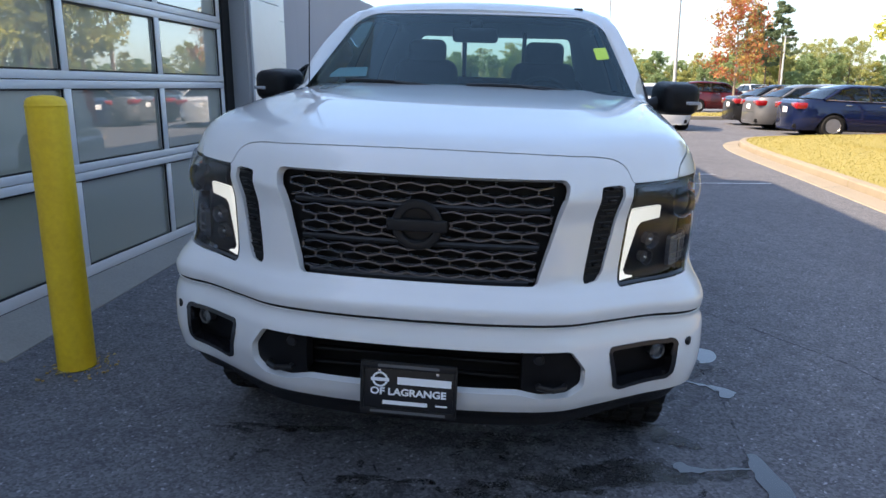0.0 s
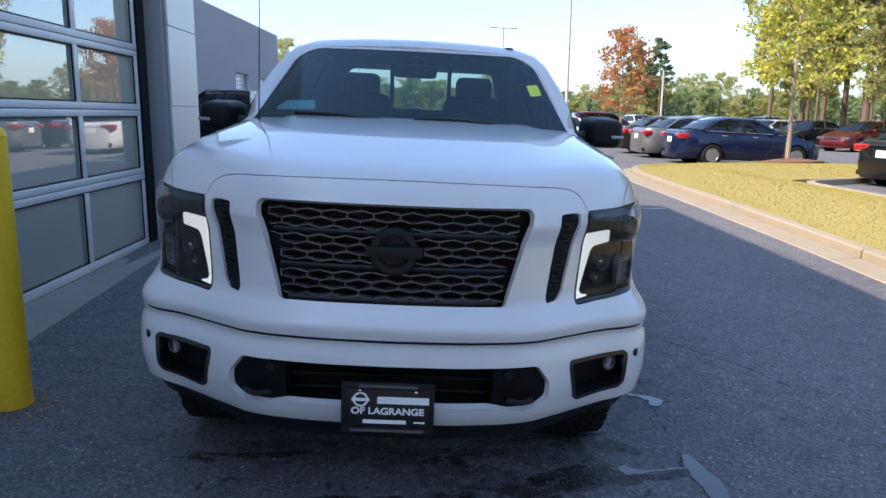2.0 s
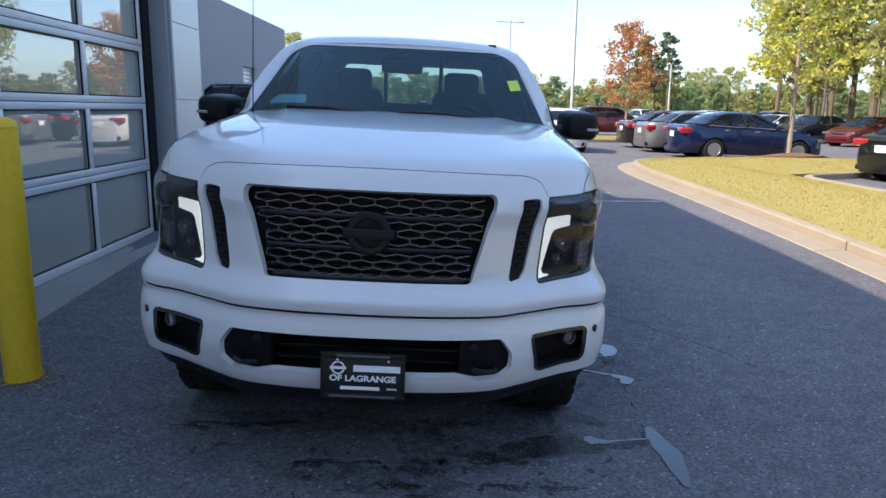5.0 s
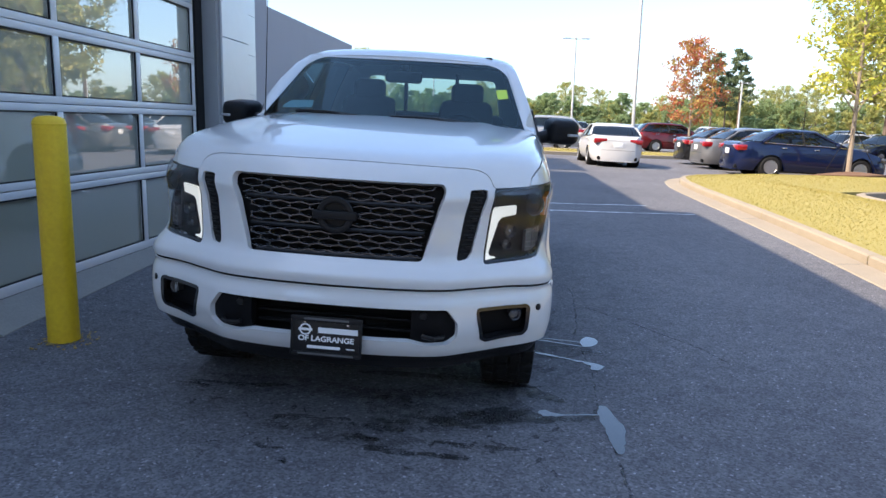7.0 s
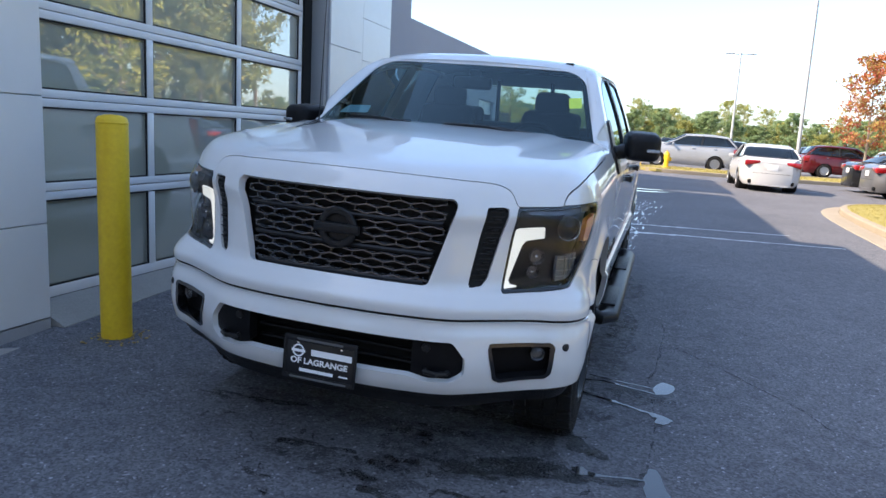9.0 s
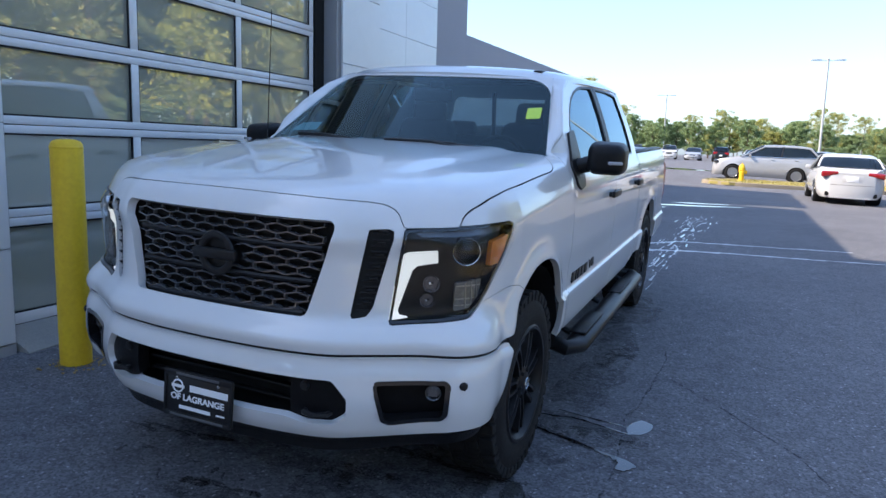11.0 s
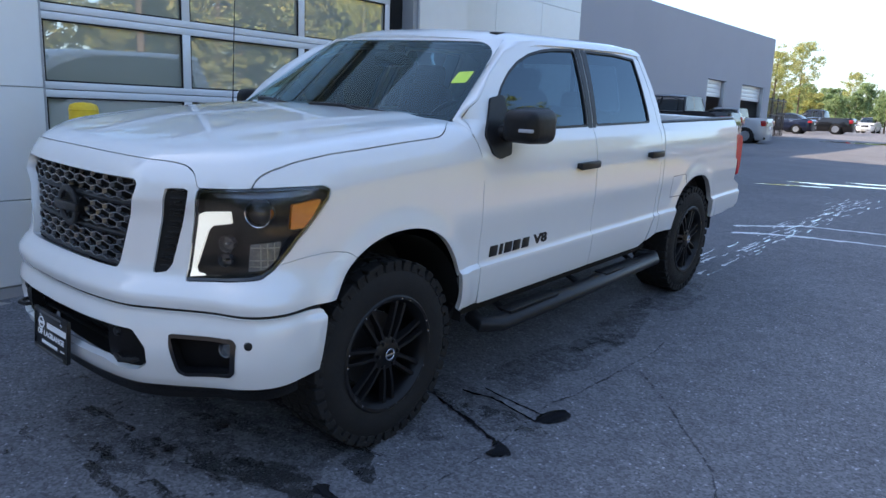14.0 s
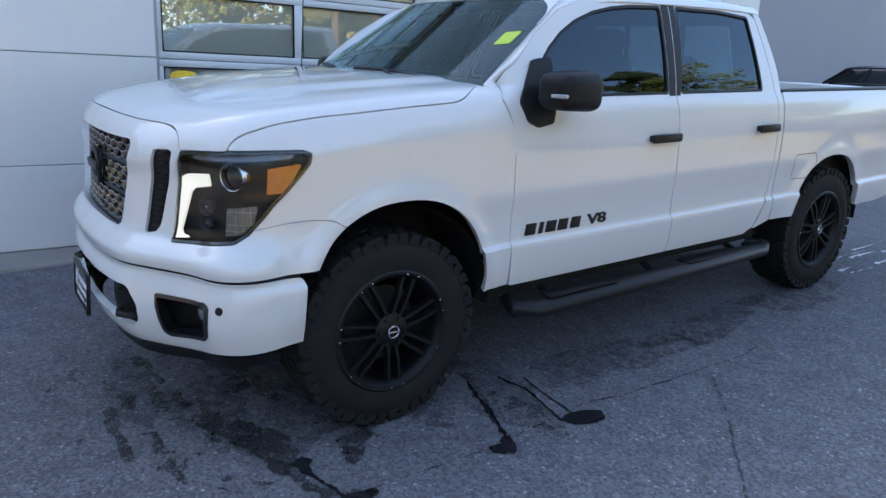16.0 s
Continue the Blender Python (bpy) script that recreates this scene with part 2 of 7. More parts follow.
def wet_mat(name, low, high):
    """Damp asphalt: a dark film that breaks up into dry specks."""
    m = mat(name, (0.016, 0.016, 0.017), 0.35, base2=(0.045, 0.045, 0.046), scale=14, fine=90, amount=0.25, rough2=0.7, bump=0.25, bump_scale=180)
    nt = m.node_tree
    b, out = nt.nodes["Principled BSDF"], nt.nodes["Material Output"]
    tc, n1, n2 = nt.nodes.new("ShaderNodeTexCoord"), nt.nodes.new("ShaderNodeTexNoise"), nt.nodes.new("ShaderNodeTexNoise")
    n1.inputs["Scale"].default_value, n2.inputs["Scale"].default_value = 16, 85
    n1.inputs["Detail"].default_value = n2.inputs["Detail"].default_value = 6
    ad, mr, tr, mx = nt.nodes.new("ShaderNodeMath"), nt.nodes.new("ShaderNodeMapRange"), nt.nodes.new("ShaderNodeBsdfTransparent"), nt.nodes.new("ShaderNodeMixShader")
    mr.inputs["From Min"].default_value, mr.inputs["From Max"].default_value = 0.88, 1.10
    mr.inputs["To Min"].default_value, mr.inputs["To Max"].default_value = low, high
    for n in (n1, n2):
        nt.links.new(tc.outputs["Object"], n.inputs["Vector"])
    nt.links.new(n1.outputs["Fac"], ad.inputs[0])
    nt.links.new(n2.outputs["Fac"], ad.inputs[1])
    nt.links.new(ad.outputs[0], mr.inputs["Value"])
    nt.links.new(mr.outputs[0], mx.inputs[0])
    nt.links.new(tr.outputs[0], mx.inputs[1])
    nt.links.new(b.outputs[0], mx.inputs[2])
    nt.links.new(mx.outputs[0], out.inputs[0])
    return m


WET, DAMP = wet_mat("wet_asphalt", 0.12, 0.92), wet_mat("damp_asphalt", 0.0, 0.36)
SEAL = wet_mat("crack_line", 0.0, 0.62)
WATER = mat("shallow_water", (0.026, 0.026, 0.028), 0.05, spec=0.5, coat=1.0, coat_ior=1.4, base2=(0.012, 0.012, 0.014), scale=9, fine=60)
# white colour for the sky's glint on wet lines, and for pale splashes
WHITE_LINE = mat("white_splash_glint", (0.80, 0.81, 0.82), 0.5, base2=(0.46, 0.46, 0.46), scale=6, fine=40, amount=0.3)
POLE_PAINT = mat("galvanised_pole", (0.55, 0.55, 0.54), 0.5, 0.3, base2=(0.47, 0.47, 0.46), scale=3)
BARK_PALE = mat("pale_young_bark", (0.34, 0.28, 0.21), 0.9, base2=(0.24, 0.19, 0.14), scale=6, fine=40, bump=0.3, bump_scale=60)
BARK = mat("bark", (0.17, 0.125, 0.09), 0.95, base2=(0.09, 0.065, 0.045), scale=6, fine=40, bump=0.8, bump_scale=30)


# ---------- mesh helpers ----------
def mesh_obj(name, verts, faces, material, parent=None, label="", smooth=True, angle=40):
    me = bpy.data.meshes.new(name)
    me.from_pydata([tuple(v) for v in verts], [], [tuple(int(i) for i in f) for f in faces])
    me.validate()
    me.materials.append(material)
    if smooth:
        me.polygons.foreach_set("use_smooth", [True] * len(me.polygons))
        me.set_sharp_from_angle(angle=radians(angle))
    ob = new(name, me)
    if parent is not None:
        ob.parent = parent
    if label:
        ob["label"] = label
    return ob


def part(name, bm, material, parent, label="", angle=40):
    me = bpy.data.meshes.new(name)
    bmesh.ops.recalc_face_normals(bm, faces=bm.faces[:])
    bm.to_mesh(me)
    bm.free()
    me.materials.append(material)
    me.polygons.foreach_set("use_smooth", [True] * len(me.polygons))
    me.set_sharp_from_angle(angle=radians(angle))
    ob = new(name, me)
    if parent is not None:
        ob.parent = parent
    if label:
        ob["label"] = label
    return ob


def thing(name, m, label, category, group="", kind=""):
    ob = new(name)
    ob.matrix_world = m
    ob.empty_display_size = 0.2
    return tagged(ob, label, category, group, kind)


def add_box(bm, centre, size, bevel=0.0, m=None, seg=2):
    r = bmesh.ops.create_cube(bm, size=1.0)
    vs = r["verts"]
    bmesh.ops.scale(bm, vec=Vector(size), verts=vs)
    if bevel:
        es = list({e for v in vs for e in v.link_edges})
        r2 = bmesh.ops.bevel(bm, geom=es, offset=bevel, segments=seg, affect="EDGES", profile=0.5)
        vs = list({v for f in r2["faces"] for v in f.verts} | {v for v in vs if v.is_valid})
    if m is not None:
        bmesh.ops.transform(bm, matrix=m, verts=vs)
    bmesh.ops.translate(bm, vec=Vector(centre), verts=vs)
    return vs


def box(centre, size, bevel=0.0, m=None, seg=2):
    bm = bmesh.new()
    add_box(bm, centre, size, bevel, m, seg)
    return bm


def add_tube(bm, pts, radius, sides=10, caps=True):
    """A tube along pts; radius is a number or one per point."""
    pts = [Vector(p) for p in pts]
    rad = [float(r) for r in radius] if hasattr(radius, "__len__") else [float(radius)] * len(pts)
    rings, ref = [], Vector((0.31, 0.17, 0.94))
    for i, p in enumerate(pts):
        d = (pts[min(i + 1, len(pts) - 1)] - pts[max(i - 1, 0)]).normalized()
        a = d.cross(ref if abs(d.dot(ref)) < 0.95 else Vector((1, 0, 0))).normalized()
        b = d.cross(a)
        rings.append([bm.verts.new(p + rad[i] * (a * math.cos(k * 2 * math.pi / sides) + b * math.sin(k * 2 * math.pi / sides))) for k in range(sides)])
    for r0, r1 in zip(rings, rings[1:]):
        for k in range(sides):
            bm.faces.new((r0[k], r0[(k + 1) % sides], r1[(k + 1) % sides], r1[k]))
    if caps:
        bm.faces.new(rings[0])
        bm.faces.new(rings[-1][::-1])


def tube(pts, radius, sides=10):
    bm = bmesh.new()
    add_tube(bm, pts, radius, sides)
    return bm


def add_lathe(bm, profile, sides=32, axis="Z", centre=(0, 0, 0), caps=True):
    """Turn a profile of (radius, height) round an axis."""
    c = Vector(centre)
    rings = []
    for r, h in profile:
        ring = []
        for k in range(sides):
            a = 2 * math.pi * k / sides
            x, y = r * math.cos(a), r * math.sin(a)
            ring.append(bm.verts.new(c + Vector({"Z": (x, y, h), "X": (h, x, y), "Y": (y, h, x)}[axis])))
        rings.append(ring)
    for r0, r1 in zip(rings, rings[1:]):
        for k in range(sides):
            bm.faces.new((r0[k], r0[(k + 1) % sides], r1[(k + 1) % sides], r1[k]))
    if caps and profile[0][0] > 1e-5:
        bm.faces.new(rings[0])
    if caps and profile[-1][0] > 1e-5:
        bm.faces.new(rings[-1][::-1])


def lathe(profile, sides=32, axis="Z", centre=(0, 0, 0), caps=True):
    bm = bmesh.new()
    add_lathe(bm, profile, sides, axis, centre, caps)
    bmesh.ops.remove_doubles(bm, verts=bm.verts[:], dist=1e-5)
    return bm


def prism(outline, z0, z1, bevel=0.0):
    """A slab with the given outline in x and y."""
    bm = bmesh.new()
    lo = [bm.verts.new((x, y, z0)) for x, y in outline]
    hi = [bm.verts.new((x, y, z1)) for x, y in outline]
    bm.faces.new(lo[::-1])
    top = bm.faces.new(hi)
    n = len(lo)
    for k in range(n):
        bm.faces.new((lo[k], lo[(k + 1) % n], hi[(k + 1) % n], hi[k]))
    if bevel:
        bmesh.ops.bevel(bm, geom=list(top.edges), offset=bevel, segments=2, affect="EDGES")
    return bm


def curve(xs, ys):
    """A smooth monotone-ish curve through the points, for arrays."""
    xs, ys = np.asarray(xs, float), np.asarray(ys, float)
    d = np.diff(ys) / np.diff(xs)
    m = np.r_[d[0], np.where(d[:-1] * d[1:] > 0, 2 * d[:-1] * d[1:] / np.where(d[:-1] + d[1:] == 0, 1, d[:-1] + d[1:]), 0), d[-1]]

    def f(x):
        x = np.clip(x, xs[0], xs[-1])
        i = np.clip(np.searchsorted(xs, x, side="right") - 1, 0, len(xs) - 2)
        h = xs[i + 1] - xs[i]
        t = (x - xs[i]) / h
        return (ys[i] * (1 + 2 * t) * (1 - t) ** 2 + m[i] * h * t * (1 - t) ** 2 + ys[i + 1] * t * t * (3 - 2 * t) + m[i + 1] * h * t * t * (t - 1))
    return f


def sd_poly(pts, r=0.0):
    """Signed distance (negative inside) to a polygon with corners rounded by r."""
    p = np.array(pts, float)
    area = np.sum(p[:, 0] * np.roll(p[:, 1], -1) - np.roll(p[:, 0], -1) * p[:, 1])
    if area < 0:
        p = p[::-1]
    if r:
        e = np.roll(p, -1, 0) - p
        e /= np.linalg.norm(e, axis=1)[:, None]
        n = np.c_[-e[:, 1], e[:, 0]]
        n0, n1 = np.roll(n, 1, 0), n
        p = p + r * (n0 + n1) / (1 + np.sum(n0 * n1, 1))[:, None]
    q = np.roll(p, -1, 0)

    def f(a, b):
        a, b = np.asarray(a, float), np.asarray(b, float)
        best, inside = np.full(a.shape, 1e9), np.zeros(a.shape, bool)
        for (x0, y0), (x1, y1) in zip(p, q):
            ex, ey = x1 - x0, y1 - y0
            t = np.clip(((a - x0) * ex + (b - y0) * ey) / (ex * ex + ey * ey), 0, 1)
            best = np.minimum(best, np.hypot(a - x0 - t * ex, b - y0 - t * ey))
            inside ^= ((y0 > b) != (y1 > b)) & (a < ex * (b - y0) / (ey if ey else 1e-12) + x0)
        return np.where(inside, -best, best) - r
    return f


def panel_data(sdf, surf, a0, a1, b0, b1, step, depth=0.016, lift=0.0):
    """A sheet of the surface surf(a, b) -> xyz, cut to sdf < 0, with a folded-in edge of the given depth."""
    na, nb = max(2, int((a1 - a0) / step) + 1), max(2, int((b1 - b0) / step) + 1)
    A, B = np.meshgrid(np.linspace(a0, a1, na), np.linspace(b0, b1, nb), indexing="ij")
    A, B = A.ravel(), B.ravel()
    F = sdf(A, B)
    i = np.arange(na * nb).reshape(na, nb)
    quads = np.stack([i[:-1, :-1], i[1:, :-1], i[1:, 1:], i[:-1, 1:]], -1).reshape(-1, 4)
    quads = quads[(F[quads] < 0).any(1)]
    used = np.unique(quads)
    remap = np.full(na * nb, -1)
    remap[used] = np.arange(len(used))
    quads = remap[quads]
    a, b, f = A[used].copy(), B[used].copy(), F[used]
    out = f > 0
    e = 1e-3
    for _ in range(8):
        ao, bo = a[out], b[out]
        fo = sdf(ao, bo)
        ga, gb = (sdf(ao + e, bo) - sdf(ao - e, bo)) / (2 * e), (sdf(ao, bo + e) - sdf(ao, bo - e)) / (2 * e)
        g2 = np.maximum(ga * ga + gb * gb, 0.2)
        a[out], b[out] = ao - 0.9 * fo * ga / g2, bo - 0.9 * fo * gb / g2
    P = np.array(surf(a, b))
    du, dv = np.array(surf(a + e, b)) - P, np.array(surf(a, b + e)) - P
    N = np.cross(du, dv)
    N /= np.maximum(np.linalg.norm(N, axis=1), 1e-12)[:, None]
    P = P + N * lift
    ed = np.concatenate([quads[:, [k, (k + 1) % 4]] for k in range(4)])
    key = np.sort(ed, 1)
    _, inv, cnt = np.unique(key[:, 0] * (len(a) + 1) + key[:, 1], return_inverse=True, return_counts=True)
    rim = ed[cnt[inv] == 1]
    bv = np.unique(rim)
    bm_ = np.full(len(a), -1)
    bm_[bv] = len(a) + np.arange(len(bv))
    verts = np.concatenate([P, P[bv] - N[bv] * depth]) if depth else P
    faces = [tuple(q) for q in quads]
    if depth:
        faces += [(x, bm_[x], bm_[y], y)[::-1] for x, y in rim]
    return verts, faces


def panel(name, sdf, surf, rng, step, material, parent, label="", depth=0.016, mirror=False, lift=0.0, angle=30):
    v, f = panel_data(sdf, surf, *rng, step, depth, lift)
    if mirror:
        v = v * np.array([-1, 1, 1])
        f = [q[::-1] for q in f]
    return mesh_obj(name, v, f, material, parent, label, angle=angle)


def smooth01(x, lo, hi):
    t = np.clip((x - lo) / (hi - lo), 0, 1)
    return t * t * (3 - 2 * t)


def text_mesh(name, words, size, material, parent, m, label="", extrude=0.001, bold=0.0, width=None):
    cu = bpy.data.curves.new(name, "FONT")
    cu.body, cu.size, cu.extrude, cu.align_x, cu.align_y, cu.offset = words, size, extrude, "CENTER", "CENTER", bold
    tmp = bpy.data.objects.new("tmp", cu)
    scene.collection.objects.link(tmp)
    dg = bpy.context.evaluated_depsgraph_get()
    me = bpy.data.meshes.new_from_object(tmp.evaluated_get(dg))
    bpy.data.objects.remove(tmp)
    bpy.data.curves.remove(cu)
    me.materials.clear()
    me.materials.append(material)
    co = np.empty(len(me.vertices) * 3)
    me.vertices.foreach_get("co", co)
    co = co.reshape(-1, 3)
    if width:
        co[:, 0] *= width / (co[:, 0].max() - co[:, 0].min())
        me.vertices.foreach_set("co", co.ravel())
    ob = new(name, me)
    ob.parent = parent
    ob.matrix_basis = m
    if label:
        ob["label"] = label
    return ob


# ---------- pickup truck: surfaces in its own frame (x across, y to the tail, z up from the ground) ----------
def plan_table():
    cu = [0, .2, .4, .5, .6, .7, .8, .88, .94, .978, .998, 1.006]
    cv = [.055, .06, .082, .107, .162, .222, .285, .345, .41, .49, .60, .75]
    k = np.r_[0, np.cumsum(np.hypot(np.diff(cu), np.diff(cv)))]
    fu, fv = curve(k, cu), curve(k, cv)
    t = np.linspace(0, k[-1], 240)
    u, v = np.r_[fu(t), 1.008, 1.010, 1.010, 1.006, .995], np.r_[fv(t), 1.2, 2.0, 3.8, 5.0, 5.8]
    for _ in range(6):
        u[1:239], v[1:239] = (u[:238] + u[1:239] * 2 + u[2:240]) / 4, (v[:238] + v[1:239] * 2 + v[2:240]) / 4
    s = np.r_[0, np.cumsum(np.hypot(np.diff(u), np.diff(v)))]
    tu, tv = np.gradient(u, s), np.gradient(v, s)
    L = np.hypot(tu, tv)
    return s, u, v, tv / L, -tu / L


PS, PU, PV, PNU, PNV = plan_table()


def s_at_u(u):
    return float(np.interp(u, PU[:235], PS[:235]))


def s_at_v(v):
    return float(np.interp(v, PV, PS))


HC = curve([0.0, .12, .25, .5, .8, 1.2, 1.7], [1.345, 1.372, 1.392, 1.425, 1.455, 1.482, 1.505])


def hood_top(u, v):
    """Height of the bonnet's upper sheet before its edges roll over."""
    a = np.abs(u)
    dome = 0.014 * (1 - smooth01(a, .46 + .12 * smooth01(v, .2, 1.5), .60 + .14 * smooth01(v, .2, 1.5))) * smooth01(v, .25, .9)
    return HC(v) - .032 * (a / .93) ** 2 + dome


def inset(u, v, along=False):
    """Distance inwards from the plan outline."""
    a, v = np.abs(np.asarray(u, float)), np.asarray(v, float)
    d, s = np.full(a.shape, 9.0), np.zeros(a.shape)
    for i in range(0, 244, 2):
        j = min(i + 2, 244)
        ex, ey = PU[j] - PU[i], PV[j] - PV[i]
        t = np.clip(((a - PU[i]) * ex + (v - PV[i]) * ey) / (ex * ex + ey * ey), 0, 1)
        e = np.hypot(a - PU[i] - t * ex, v - PV[i] - t * ey)
        s = np.where(e < d, PS[i] + t * (PS[j] - PS[i]), s)
        d = np.minimum(d, e)
    out = (a > np.interp(v, PV, PU)) | (v < np.interp(a, PU[:235], PV[:235]))
    return (np.where(out, -d, d), s) if along else np.where(out, -d, d)


ROLL, FALL = 0.17, 0.045
FRONT_OFF = curve([.40, .45, .50, .60, .70, .765, .785, .82, .86, .90, .94, 1.1, 1.25, 1.30, 1.34, 1.37],
                  [.0, .035, .06, .078, .07, .052, .062, .066, .046, .014, .002, -.010, -.024, -.05, -.09, -.135])
SIDE_OFF = curve([.40, .50, .58, .70, .735, .76, .85, 1.0, 1.15, 1.25, 1.33, 1.38, 1.41, 1.47, 1.60, 1.75, 1.88, 1.93],
                 [-.062, -.030, -.012, .002, .004, -.014, -.012, .0, -.001, -.008, -.022, -.040, -.055, -.074, -.122, -.188, -.256, -.308])
AXF, AXR, WHEEL_Z = 1.015, 4.54, 0.452


def body_off(s, w):
    a = np.abs(s)
    v = np.interp(a, PS, PV)
    u = np.interp(a, PS, PU)
    nu, nv = np.interp(a, PS, PNU), np.interp(a, PS, PNV)
    fend = np.zeros_like(u + w)
    for _ in range(6):
        ht = hood_top(u + nu * fend, v + nv * fend)
        fend = .5 * fend + .5 * np.minimum(0, FALL * np.log(np.clip((ht - w) / ROLL, 0.012, 1.0)))
    k = smooth01(w, 1.10, 1.20)
    front = FRONT_OFF(w) * (1 - k) + fend * k
    front = front + np.exp(-((u - .915) / .085) ** 2) * (.022 + .026 * (1 - smooth01(w, .86, .95))) * (1 - smooth01(w, 1.15, 1.25))
    low = SIDE_OFF(np.minimum(w, 1.1))
    fend = fend + low * (1 - smooth01(w, 1.1, 1.2))
    cab = SIDE_OFF(w)
    t = smooth01(v, .30, .62)
    o = front * (1 - t) + np.where(w > .9, 1, .6) * 0 + t * (fend * (1 - smooth01(v, 1.56, 1.74)) + cab * smooth01(v, 1.56, 1.74))
    for c, r in ((AXF + .03, .50), (AXR, .47)):
        o = o + .5 * .030 * smooth01(v, .33, .46) * (1 - smooth01(v, .64, .80)) * (1 - smooth01(w, .80, .98))
        d = np.hypot(v - c, (w - .52) * .98)
        o = o + (.020 if c < 2 else .012) * np.exp(-((d - r) / .055) ** 2) * smooth01(w, .45, .62) * smooth01(v, .45, .6)
    return o


def body(s, w):
    a, sg = np.abs(s), np.where(np.asarray(s) < 0, -1, 1)
    o = body_off(s, w)
    u = np.interp(a, PS, PU) + np.interp(a, PS, PNU) * o
    v = np.interp(a, PS, PV) + np.interp(a, PS, PNV) * o
    return np.stack([u * sg, v, np.asarray(w, float) + 0 * u], -1)


def body_v(v, w):
    """The flank by length and height."""
    return body(np.interp(v, PV, PS), w)


def hood_surf(u, v):
    return np.stack([u, v, hood_top(u, v) - ROLL * np.exp(-np.maximum(inset(u, v), 0) / FALL)], -1)


def ws_v(u, w):
    return 1.31 + 1.70 * (w - 1.47) + .25 * (u / .86) ** 2


def ws_edge(w):
    return .857 - (w - 1.47) / .415 * .168


def ws_surf(u, w):
    return np.stack([u, ws_v(u, w), w + 0 * u], -1)


def roof_surf(u, v):
    d = np.maximum(.775 - np.abs(u), 0)
    w = 1.962 - .022 * (u / .7) ** 2 - .065 * np.exp(-d / .05) - .06 * np.exp(-np.maximum(v - (2.02 + .15 * (u / .66) ** 2), 0) / .10) - .018 * smooth01(v, 3.4, 3.85)
    return np.stack([u, v, w], -1)


def hexgrid_bars(x0, x1, z0, z1, inside, cw, ch, bar, depth, y_of):
    """Open mesh of flattened hexagons: one bar for each edge."""
    bm = bmesh.new()
    rows = int((z1 - z0) / ch) + 2
    cols = int((x1 - x0) / cw) + 2
    seen = set()
    for r in range(-1, rows):
        for c in range(-1, cols):
            cx, cz = x0 + (c + .5 * (r % 2)) * cw, z0 + r * ch
            k, top = ch * .34, ch * .66
            pts = [(cx - cw * .5, cz - k), (cx - cw * .5, cz + k), (cx - cw * .06, cz + top), (cx + cw * .06, cz + top), (cx + cw * .5, cz + k), (cx + cw * .5, cz - k), (cx + cw * .06, cz - top), (cx - cw * .06, cz - top)]
            for a, b in zip(pts, pts[1:] + pts[:1]):
                key = tuple(sorted(((round(a[0], 3), round(a[1], 3)), (round(b[0], 3), round(b[1], 3)))))
                if key in seen or not (inside(*a) and inside(*b)):
                    continue
                seen.add(key)
                d = Vector((b[0] - a[0], 0, b[1] - a[1]))
                n = Vector((-d.z, 0, d.x)).normalized() * bar / 2
                ya, yb = y_of(*a), y_of(*b)
                vs = []
                for (x, z), y in ((a, ya), (b, yb)):
                    for sg, dy, kk in ((1, depth, 1.0), (1, 0, .30), (-1, 0, .30), (-1, depth, 1.0)):
                        vs.append(bm.verts.new((x + sg * kk * n.x, y + dy, z + sg * kk * n.z)))
                for q in ((0, 1, 5, 4), (1, 2, 6, 5), (2, 3, 7, 6)):
                    bm.faces.new([vs[i] for i in q])
    return bm


def arc_pts(cx, cy, r, a0, a1, n):
    return [(cx + r * math.cos(radians(a0 + (a1 - a0) * i / (n - 1))), cy + r * math.sin(radians(a0 + (a1 - a0) * i / (n - 1)))) for i in range(n)]


def emblem_ring(bm, centre, r, tube_r, axis="Y", flat=1.0, sides=28):
    c = Vector(centre)
    rings = []
    for k in range(sides):
        a = 2 * math.pi * k / sides
        ring = []
        for j in range(8):
            b = 2 * math.pi * j / 8
            rr = r + tube_r * math.cos(b)
            h = tube_r * .6 * math.sin(b)
            p = (rr * math.cos(a), h, rr * math.sin(a) * flat) if axis == "Y" else (h, rr * math.cos(a), rr * math.sin(a) * flat)
            ring.append(bm.verts.new(c + Vector(p)))
        rings.append(ring)
    for k in range(sides):
        r0, r1 = rings[k], rings[(k + 1) % sides]
        for j in range(8):
            bm.faces.new((r0[j], r0[(j + 1) % 8], r1[(j + 1) % 8], r1[j]))


